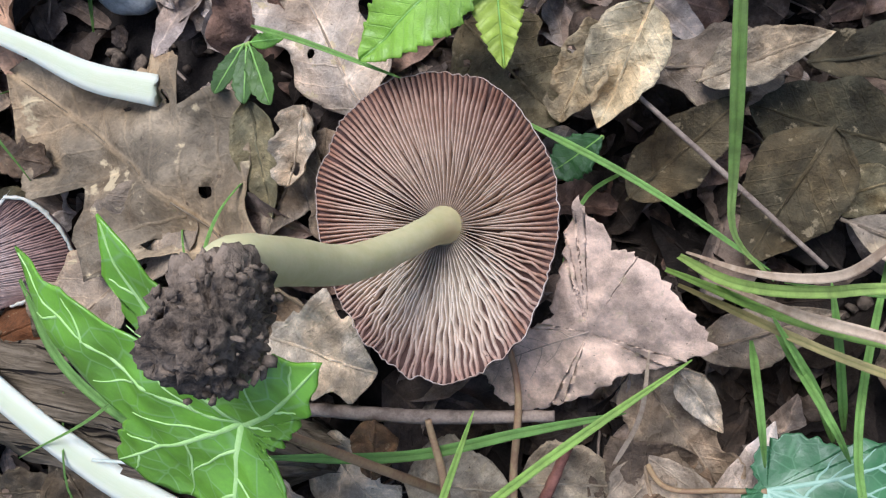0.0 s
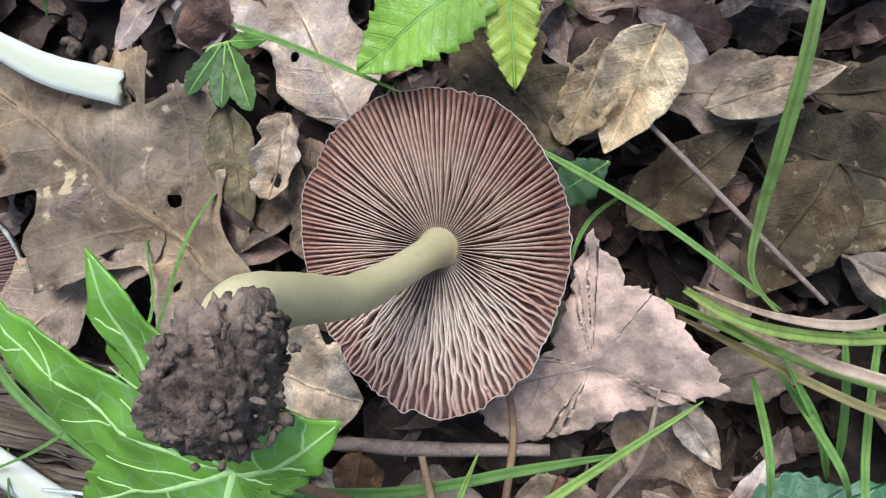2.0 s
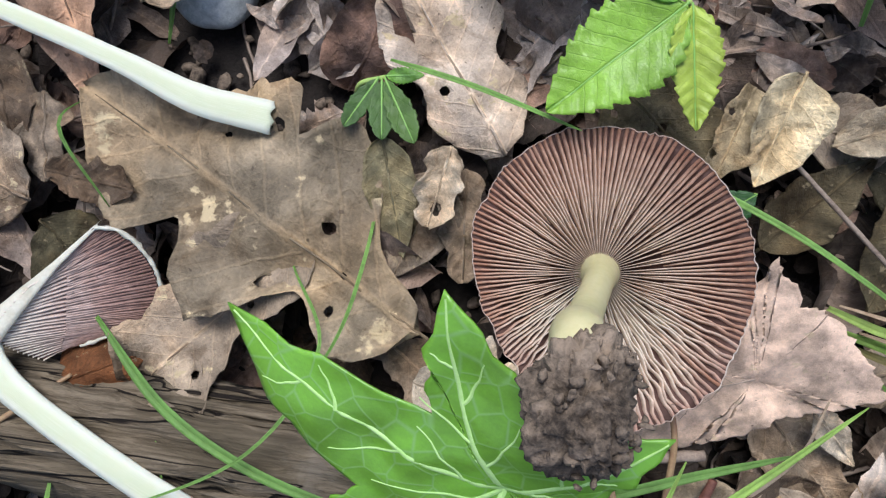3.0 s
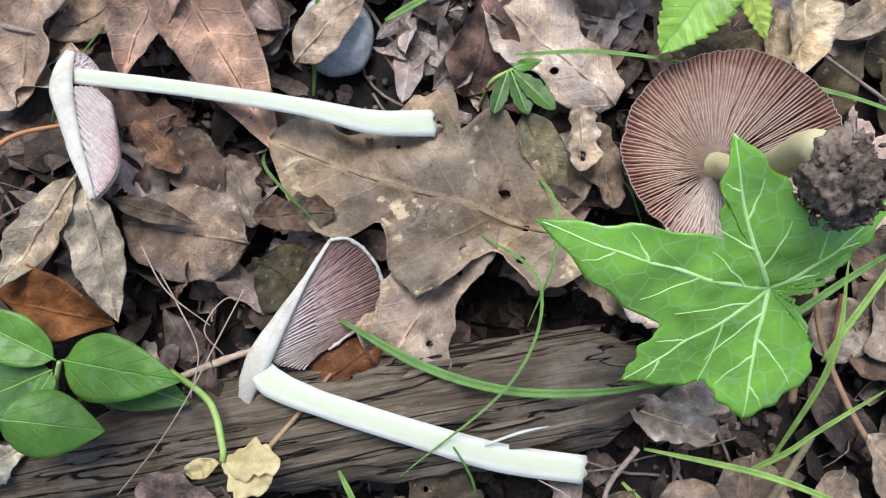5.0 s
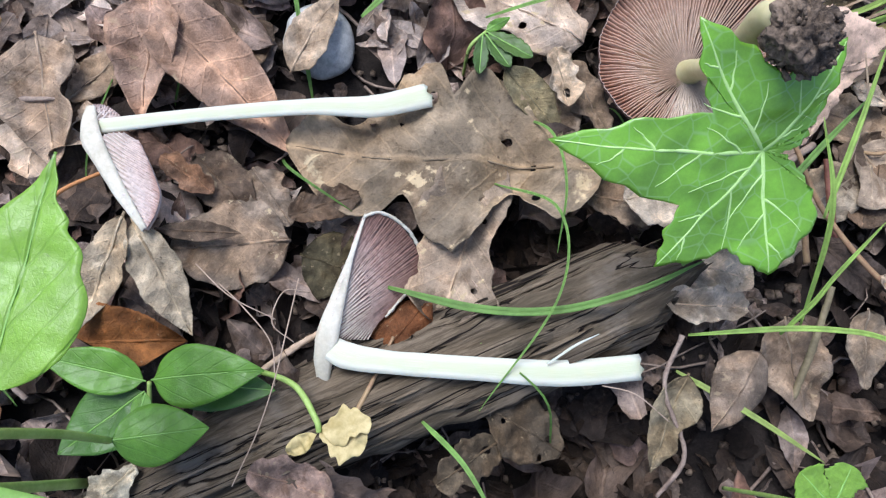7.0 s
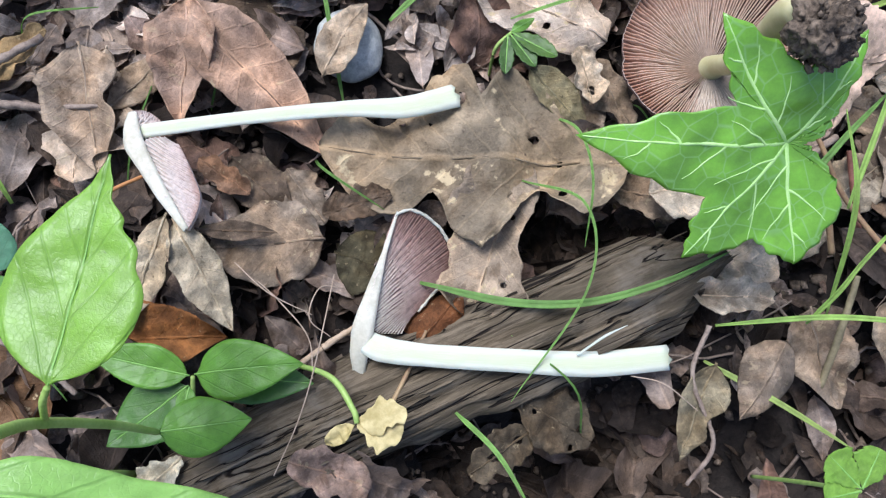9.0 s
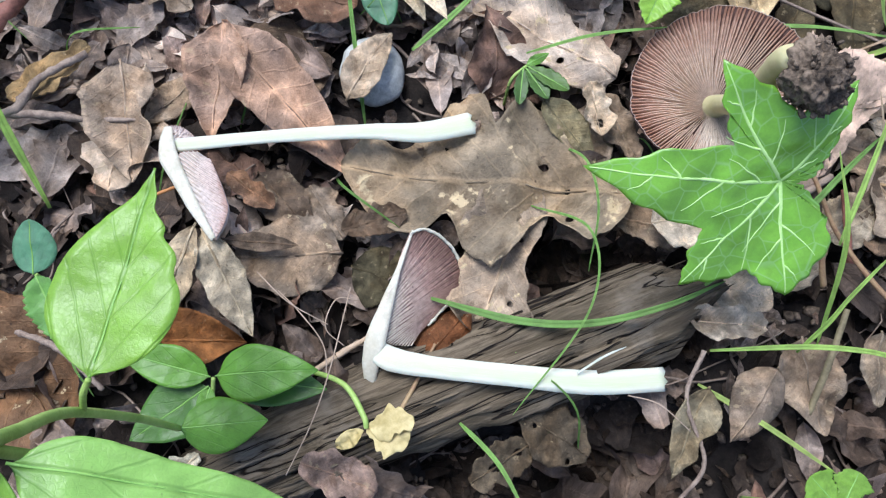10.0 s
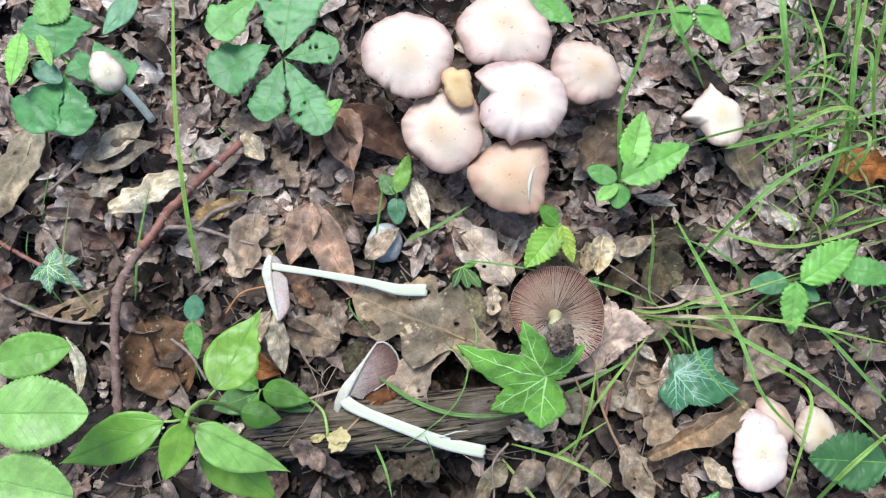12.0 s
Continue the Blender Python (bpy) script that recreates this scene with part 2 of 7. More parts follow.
def cut_stem_material():
    """White flesh at the sides of a cut stem, a greenish translucent core between."""
    m, nt = start_material("cut_stem")
    sep = node(nt, "SeparateXYZ", {0: node(nt, "UVMap").outputs[0]})
    tc = node(nt, "TexCoord").outputs["Object"]
    fibre = noise_tex(nt, node(nt, "Mapping", {0: node(nt, "UVMap").outputs[0], 3: (3, 6, 1)}).outputs[0], 4.0, 5.0, 0.65)
    blot = noise_tex(nt, tc, 90, 4.0, 0.6)
    across = calc(nt, "ADD", calc(nt, "ABSOLUTE", sep.outputs[1]), calc(nt, "MULTIPLY", calc(nt, "SUBTRACT", blot, 0.5), 0.7))
    col = blend(nt, step(nt, across, 0.25, 0.8), (0.51, 0.545, 0.36), (0.60, 0.615, 0.50))
    col = blend(nt, step(nt, fibre, 0.45, 0.7, 0.0, 0.4), col, (0.65, 0.66, 0.55))
    finish(nt, col, 0.5, fibre, 0.4, 0.0004, 0.4, 0.0, 0.3)
    return m


CUT_STEM = cut_stem_material()
STEM_GREEN = simple("pale_stem_skin", (0.44, 0.41, 0.20), (0.54, 0.495, 0.28), 90, 0.5, 0.35, 0.0003, sss=0.3)
FLESH = simple("cap_flesh", (0.44, 0.415, 0.315), (0.60, 0.575, 0.47), 150, 0.6, 0.4, 0.0004, sss=0.3)
# floor under the upturned gills, its colour darkened to give the gaps' shade
GILL_GAP_SHADE = simple("gill_floor", (0.05, 0.026, 0.020), (0.10, 0.055, 0.044), 160, 0.8, 0.3, 0.0003)
GILL_FLOOR_PALE = simple("pale_gill_floor", (0.38, 0.31, 0.27), (0.50, 0.42, 0.37), 160, 0.8, 0.3, 0.0003)
GILL_FLOOR_BROWN = simple("brown_gill_floor", (0.17, 0.105, 0.09), (0.28, 0.18, 0.16), 160, 0.8, 0.3, 0.0003)
SKIN = simple("thin_cap_skin", (0.40, 0.31, 0.25), (0.62, 0.53, 0.44), 130, 0.6, 0.3, 0.0003, sss=0.2)
RIM = simple("cap_rim", (0.30, 0.20, 0.15), (0.56, 0.47, 0.39), 160, 0.6, 0.3, 0.0003)
STALK = simple("green_stalk", (0.25, 0.39, 0.08), (0.40, 0.55, 0.16), 200, 0.45, 0.3, 0.0003, translucent=0.1)
STALK_RED = simple("reddish_stalk", (0.22, 0.12, 0.07), (0.34, 0.24, 0.12), 200, 0.5, 0.3, 0.0003)
VEIN_PALE = simple("pale_vein", (0.34, 0.58, 0.16), (0.46, 0.68, 0.26), 200, 0.4, 0.1, 0.0002)
VEIN_GREY = simple("grey_green_vein", (0.20, 0.34, 0.24), (0.30, 0.46, 0.34), 200, 0.4, 0.1, 0.0002)
VEIN_DRY = simple("dry_vein", (0.24, 0.18, 0.13), (0.38, 0.30, 0.23), 200, 0.7, 0.2, 0.0002)
PETAL = simple("wilted_petal", (0.50, 0.40, 0.15), (0.72, 0.61, 0.30), 160, 0.5, 0.3, 0.0003, translucent=0.3)
VEIN_GREEN = simple("green_vein", (0.16, 0.34, 0.07), (0.24, 0.44, 0.10), 200, 0.45, 0.1, 0.0002)
STRAW = simple("dry_straw", (0.34, 0.23, 0.14), (0.62, 0.48, 0.33), 150, 0.6, 0.3, 0.0003, translucent=0.15)


def gill_material(name, stops, specks=0.0):
    """Gills whose colour changes from the stem to the cap's edge, mottled and dotted with spores."""
    m, nt = start_material(name)
    s = node(nt, "SeparateXYZ", {0: node(nt, "UVMap").outputs[0]}).outputs[0]
    v = node(nt, "TexCoord").outputs["Object"]
    n1, n2 = noise_tex(nt, v, 190.0, 5.0, 0.65), noise_tex(nt, v, 900.0, 3.0, 0.6)
    col = ramp(nt, calc(nt, "ADD", s, calc(nt, "MULTIPLY", calc(nt, "SUBTRACT", n1, 0.5), 0.45)), stops)
    light = node(nt, "VectorMath", {0: col}, operation="SCALE")
    nt.links.new(step(nt, n2, 0.3, 0.7, 0.85, 1.15), light.inputs["Scale"])
    col = light.outputs[0]
    if specks:
        dots = step(nt, noise_tex(nt, v, 1100.0, 2.0, 0.5), 0.70, 0.73)
        col = blend(nt, calc(nt, "MULTIPLY", dots, specks), col, (0.03, 0.02, 0.018))
    finish(nt, col, 0.7, n1, 0.3, 0.0003, 0.25, 0.0, 0.12)
    return m


GILL = gill_material("pink_brown_gill", [(0.1, (0.47, 0.365, 0.29)), (0.45, (0.53, 0.40, 0.305)), (0.75, (0.45, 0.30, 0.22)), (1.0, (0.27, 0.135, 0.085))], 0.35)
GILL_PALE = gill_material("pale_pink_gill", [(0.1, (0.50, 0.42, 0.335)), (0.5, (0.55, 0.465, 0.37)), (0.8, (0.49, 0.375, 0.29)), (1.0, (0.33, 0.20, 0.15))], 0.8)
GILL_FAN = gill_material("brown_fan_gill", [(0.10, (0.60, 0.53, 0.44)), (0.36, (0.48, 0.37, 0.31)), (0.66, (0.33, 0.205, 0.165)), (1.0, (0.15, 0.08, 0.06))], 0.5)
GILL_ROSE = gill_material("rose_gill", [(0.12, (0.56, 0.50, 0.43)), (0.6, (0.50, 0.42, 0.375)), (0.88, (0.45, 0.36, 0.32)), (1.0, (0.34, 0.23, 0.19))], 0.5)


def cap_material():
    m, nt = start_material("mushroom_cap_skin")
    uv = node(nt, "UVMap").outputs[0]
    rnd = node(nt, "ObjectInfo").outputs["Random"]
    tint = node(nt, "ObjectInfo").outputs["Color"]
    sep = node(nt, "SeparateXYZ", {0: uv})
    r = calc(nt, "SQRT", calc(nt, "ADD", calc(nt, "MULTIPLY", sep.outputs[0], sep.outputs[0]), calc(nt, "MULTIPLY", sep.outputs[1], sep.outputs[1])))
    own = shifted(nt, uv, rnd)
    n1, n2 = noise_tex(nt, own, 2.2, 4.0), noise_tex(nt, own, 22.0, 5.0, 0.7)
    rr = calc(nt, "ADD", r, calc(nt, "MULTIPLY", calc(nt, "SUBTRACT", n1, 0.5), 0.5))
    col = ramp(nt, rr, [(0.0, (0.57, 0.42, 0.27)), (0.28, (0.65, 0.53, 0.39)), (0.58, (0.68, 0.59, 0.485)), (0.84, (0.61, 0.485, 0.405)), (1.0, (0.41, 0.28, 0.235))])
    col = blend(nt, 1.0, col, tint, "MULTIPLY")
    spot = step(nt, noise_tex(nt, own, 9.0, 3.0, 0.55), 0.665, 0.70)
    col = blend(nt, calc(nt, "MULTIPLY", spot, 0.6), col, (0.26, 0.19, 0.14))
    col = blend(nt, calc(nt, "MULTIPLY", step(nt, n2, 0.45, 0.75), 0.2), col, (0.50, 0.38, 0.30))
    finish(nt, col, 0.5, calc(nt, "ADD", n2, n1), 0.25, 0.0006, 0.35, 0.0, 0.2, 0.003)
    return m


CAP = cap_material()


# ---- shape helpers ----
def mesh_of(name, verts, faces, uvs=None, material=None, smooth=True):
    me = bpy.data.meshes.new(name)
    me.from_pydata([tuple(v) for v in verts], [], faces)
    if uvs is not None:
        layer = me.uv_layers.new(name="UVMap")
        ids = np.empty(len(me.loops), np.int32)
        me.loops.foreach_get("vertex_index", ids)
        layer.data.foreach_set("uv", np.asarray(uvs, np.float32)[ids].ravel())
    if smooth:
        me.polygons.foreach_set("use_smooth", np.ones(len(me.polygons), bool))
    if material:
        me.materials.append(material)
    me.update()
    return me


def part(name, me, parent=None, label=""):
    ob = new(name, me)
    if parent is not None:
        ob.parent = parent
    if label:
        ob["label"] = label
    return ob


def base_empty(name, place, label, category, group="", kind=""):
    ob = new(name)
    ob.empty_display_size = 0.005
    ob.location = place
    bpy.context.view_layer.update()
    return tagged(ob, label, category, group, kind)


def placing(base, tip, normal=(0, 0, 1)):
    """The frame whose x runs from base to tip and whose z is near the normal."""
    x = (Vector(tip) - Vector(base)).normalized()
    y = Vector(normal).cross(x).normalized()
    m = Matrix((x, y, x.cross(y))).transposed().to_4x4()
    return Matrix.Translation(base) @ m


def smoothed(points, n):
    """A smooth line through the points, at n + 1 even steps."""
    p = [Vector(q) for q in points]
    p = [p[0] * 2 - p[1]] + p + [p[-1] * 2 - p[-2]]
    out, parts = [], len(p) - 3
    for i in range(n + 1):
        s = i / n * parts
        k = min(int(s), parts - 1)
        f = s - k
        a, b, c, d = p[k : k + 4]
        out.append(0.5 * (2 * b + (c - a) * f + (2 * a - 5 * b + 4 * c - d) * f * f + (3 * b - a - 3 * c + d) * f ** 3))
    return out


def tube(name, points, radii, material, n=24, sides=8, rough=0.0, seed=0, flat=1.0):
    """A tapered stalk or twig along a smooth line, with closed ends."""
    line = smoothed(points, n)
    rad = np.interp(np.linspace(0, 1, n + 1), np.linspace(0, 1, len(radii)), radii)
    verts, faces, uvs = [], [], []
    ref = Vector((0.13, 0.21, 0.97))
    for i, c in enumerate(line):
        d = (line[min(i + 1, n)] - line[max(i - 1, 0)]).normalized()
        a = ref.cross(d)
        if a.length < 0.05:
            a = Vector((1, 0, 0)).cross(d)
        a.normalize()
        b = d.cross(a)
        for j in range(sides):
            t = 2 * math.pi * j / sides
            r = rad[i] * (1 + rough * noise.noise((c * 900 + Vector((seed * 7.1, math.cos(t), math.sin(t))))))
            verts.append(c + (a * math.cos(t) + b * math.sin(t) * flat) * r)
            uvs.append((i / n, (j / sides - 0.5) * 0.2))
    for i in range(n):
        for j in range(sides):
            k = (j + 1) % sides
            faces.append((i * sides + j, i * sides + k, (i + 1) * sides + k, (i + 1) * sides + j))
    faces.append(tuple(range(sides - 1, -1, -1)))
    faces.append(tuple(range(n * sides, (n + 1) * sides)))
    return mesh_of(name, verts, faces, uvs, material)


def slab(name, top, thick, uvs, material, skip=(), closed=False):
    """A thin solid sheet from a grid of points: upper side, lower side and rim."""
    nu, nv = len(top), len(top[0])
    verts = [p for row in top for p in row]
    count = len(verts)
    verts += [(p[0], p[1], p[2] - thick) for p in verts]
    uv = [q for row in uvs for q in row] * 2
    faces, edge = [], {}
    for i in range(nu - 1):
        for j in range(nv if closed else nv - 1):
            if (i, j) in skip:
                continue
            k = (j + 1) % nv
            f = (i * nv + j, (i + 1) * nv + j, (i + 1) * nv + k, i * nv + k)
            faces.append(f)
            faces.append(tuple(v + count for v in reversed(f)))
            for a, b in zip(f, f[1:] + f[:1]):
                if (b, a) in edge:
                    del edge[(b, a)]
                else:
                    edge[(a, b)] = 1
    faces += [(b, a, a + count, b + count) for a, b in edge]
    return mesh_of(name, verts, faces, uv, material)


def half_width(kind, u, rng, side):
    """Half the leaf's width, as a share of its largest, at u of its length."""
    if kind == "ovate":
        w = math.sin(math.pi * u ** 0.72) ** 0.85
    elif kind == "round":
        w = math.sin(math.pi * u ** 0.8) ** 0.6
    elif kind == "lance":
        w = math.sin(math.pi * u ** 0.85) ** 0.9
    elif kind == "oak":
        w = math.sin(math.pi * u ** 1.15) ** 0.6 * (0.78 + 0.24 * math.cos(2 * math.pi * (4.2 * u + 0.1 * side + rng[0])))
    elif kind == "toothed":
        f = 1 - (u * 10 + 0.3 * side) % 1.0
        g = 1 - (u * 30 + 0.3 * side) % 1.0
        w = math.sin(math.pi * u ** 0.75) ** 0.75 * (0.79 + 0.22 * math.sqrt(f) + 0.05 * g)
    elif kind == "crenate":
        w = math.sin(math.pi * u ** 0.85) ** 0.6 * (0.94 + 0.07 * (1 - (u * 20) % 1.0))
    elif kind == "lobe":
        w = math.sin(math.pi * u ** 1.25) ** 0.55 * (0.88 + 0.14 * abs(math.sin(2 * math.pi * (2.6 * u + 0.1 * side))) + 0.10 * (1 - (u * 12) % 1.0))
    elif kind == "wedge":
        w = (min(1.0, u / 0.66) ** 0.8) * math.sqrt(max(0.0, 1 - (max(0.0, u - 0.66) / 0.34) ** 2)) * (0.93 + 0.13 * (1 - (u * 9 + 0.3 * side) % 1.0) + 0.10 * math.sin(u * 16 + rng[0] * 6 + side))
    elif kind == "drip":
        w = math.sin(math.pi * min(1.0, u * 1.12) ** 0.72) ** 0.85 if u < 0.80 else 0.0
        w = max(w, 0.62 * (1 - u) ** 1.25 / 0.2 ** 1.25 * 0.48 if u >= 0.80 else w)
    elif kind == "torn":
        w = math.sin(math.pi * min(1, u * 0.95 + 0.04)) ** 0.45 * (0.85 + 0.5 * noise.noise(Vector((u * 5, side * 3.3 + rng[1] * 20, rng[0] * 30))))
        w += 0.06 * noise.noise(Vector((u * 15, side * 5.1, rng[0] * 40)))
    else:
        w = math.sin(math.pi * u)
    return max(w, 0.02)


def leaf_grid(length, width, kind, seed, nu=30, nv=12, curl=0.0, fold=0.0, wave=0.06, cup=0.0, bites=(), ragged=0.03, sway=0.0, quilt=0.0, edge=0.0):
    rs = random.Random(seed)
    rng = (rs.random(), rs.random())
    off = Vector((rs.random() * 50, rs.random() * 50, rs.random() * 50))

    def at(u, v):
        side = 1 if v >= 0 else -1
        w = half_width(kind, min(max(u, 0.0), 1.0), rng, side) * width / 2
        w *= 1 + ragged * 2.6 * noise.noise(off + Vector((u * 6.5, side * 9.7, 3))) + ragged * 1.1 * noise.noise(off + Vector((u * 29, side * 7.7, 6)))
        for bu, bw, depth, bs in bites:
            if bs == side:
                w *= 1 - depth * math.exp(-((u - bu) / bw) ** 2)
        x, y = length * (u + 0.03 * abs(v) * (1 - u)), v * w + sway * length * math.sin(math.pi * u)
        yy = v * w
        z = abs(yy) * fold - cup * yy * yy / max(width, 1e-6) * 2
        z += curl * length * (4 * (u - 0.5) ** 2 - 1) * 0.5
        z += wave * width * noise.noise(off + Vector((x, yy, 0)) * (2.2 / max(width, 1e-6)))
        z += wave * 0.42 * width * noise.noise(off * 2 + Vector((x, yy, 0)) * (6.0 / max(width, 1e-6)))
        z += wave * 0.16 * width * noise.noise(off * 3 + Vector((x, yy, 0)) * (15.0 / max(width, 1e-6)))
        z += edge * width * abs(v) ** 3 * (0.4 + 1.6 * noise.noise(off + Vector((u * 3.1, side * 4.0, 9))))
        if quilt:
            z += quilt * width * abs(math.sin(math.pi * 8 * (u - abs(yy) / length * 0.9))) * min(1, abs(v) * 3)
        return (x, y, z)

    us = np.linspace(0.0, 1.0, nu + 1)
    vs = np.linspace(-1.0, 1.0, nv + 1)
    top = [[at(u, v) for v in vs] for u in us]
    uvs = [[(p[0] / length, (p[1] - sway * length * math.sin(math.pi * u)) / length) for p in row] for u, row in zip(us, top)]
    return top, uvs, at


def leaf(name, base, tip, width, kind, material, colour, label="", category="", group="", normal=(0, 0, 1), seed=1, parent=None, thick=0.00022,
         holes=0, midrib=None, petiole=0.0, nu=30, nv=12, rib=0.00022, **form):
    """One leaf from its base to its tip, a thin solid sheet with a raised midrib and a stalk."""
    length = (Vector(tip) - Vector(base)).length
    if kind in ("toothed", "lobe", "crenate", "wedge"):
        nu = 72
    top, uvs, at = leaf_grid(length, width, kind, seed, nu, nv, **form)
    rs = random.Random(seed * 3 + 1)
    skip = set()
    for _ in range(holes):
        size = rs.uniform(0.0011, 0.0026)
        mi, mj = max(2, round(size * nu / length)), max(2, round(size * nv / width))
        hi, hj = rs.randrange(nu // 6, nu - mi - nu // 8), rs.randrange(1, max(2, nv - mj - 1))
        c = Vector(top[hi + mi // 2][hj + mj // 2])
        for i in range(mi + 1):
            for j in range(mj + 1):
                if i < mi and j < mj:
                    skip.add((hi + i, hj + j))
                if i in (0, mi) or j in (0, mj):
                    t = math.atan2(j / mj - 0.5, i / mi - 0.5)
                    r = size * 0.5 * (1 + 0.5 * noise.noise(Vector((math.cos(t) * 1.6, math.sin(t) * 1.6, seed + hi))))
                    x, y, z = top[hi + i][hj + j]
                    u, v = uvs[hi + i][hj + j]
                    top[hi + i][hj + j] = (c.x + r * math.cos(t), c.y + r * math.sin(t), z)
                    uvs[hi + i][hj + j] = (u + (c.x + r * math.cos(t) - x) / length, v + (c.y + r * math.sin(t) - y) / length)
    ob = part(name, slab(name, top, thick, uvs, material, skip), parent)
    ob.color = (*colour, 1)
    m = placing(base, tip, normal)
    ob.matrix_local = m if parent is None else Matrix.Translation(-Vector(parent.location)) @ m
    if midrib:
        pts = [Vector(at(u, 0.0)) + Vector((0, 0, rib * 0.15)) for u in np.linspace(-petiole, 0.97, 12)]
        rb = part("midrib", tube("midrib", pts, (rib * 1.5, rib * 1.1, rib * 0.5), midrib, 22, 6, 0.0, 0, 0.6), ob)
        rb.color = tuple(min(1.0, v * 1.15) for v in colour) + (1,)
        rb["label"] = "raised pale midrib of the leaf"
    if label:
        tagged(ob, label, category, group)
    return ob


def ivy_leaf(name, base, tip, normal, colour, label, lobes=(1.0, 0.74, 0.52), parent=None, seed=1, width=1.0, droop=0.12, sinus=0.39, material=None, corners=None, branches=9, vein_size=1.0, veins=None, dome=0.0):
    """An ivy leaf with five pointed lobes, pale raised veins and a stalk."""
    l0, l1, l2 = lobes
    ctrl = [(0, l0), (28, sinus), (49, l1), (79, sinus), (107, l2), (150, 0.2), (178, 0.06)]
    corners = corners or [(a, r) for a, r in ctrl] + [(360 - a, r) for a, r in reversed(ctrl[1:])]
    return star_leaf(name, (Vector(tip) - Vector(base)).length, placing(base, tip, normal), corners, colour, label, material or IVY, veins or VEIN_PALE, "ivy leaf", seed, width, droop, parent, (0, 0), 0.49, 0.06, vein_size, 0.05, branches, 0.0, dome)


def ridge(points, wide, high):
    """A low tapered ridge along points, as (verts, faces, uvs)."""
    verts, n = [], len(points)
    for i, p in enumerate(points):
        d = (points[min(i + 1, n - 1)] - points[max(i - 1, 0)]).normalized()
        a = Vector((0, 0, 1)).cross(d).normalized()
        w = wide * (1 - 0.75 * i / (n - 1))
        verts += [p - a * w - Vector((0, 0, high)), p - a * w * 0.5 + Vector((0, 0, high * 0.5)), p + a * w * 0.5 + Vector((0, 0, high * 0.5)), p + a * w - Vector((0, 0, high))]
    faces = [(i * 4 + k, i * 4 + k + 1, i * 4 + k + 5, i * 4 + k + 4) for i in range(n - 1) for k in range(3)]
    return np.array([tuple(v) for v in verts]), np.array(faces), np.zeros((len(verts), 2))


def reach(start, way, line):
    """How far one can go from start before leaving the closed outline."""
    best = 9.0
    for p, q in zip(line, line[1:] + line[:1]):
        e = q - p
        det = way.x * -e.y + way.y * e.x
        if abs(det) < 1e-9:
            continue
        w = p - start
        s = (w.x * -e.y + w.y * e.x) / det
        f = (way.x * w.y - way.y * w.x) / det
        if s > 1e-4 and 0 <= f <= 1:
            best = min(best, s)
    return best if best < 9 else 0.0


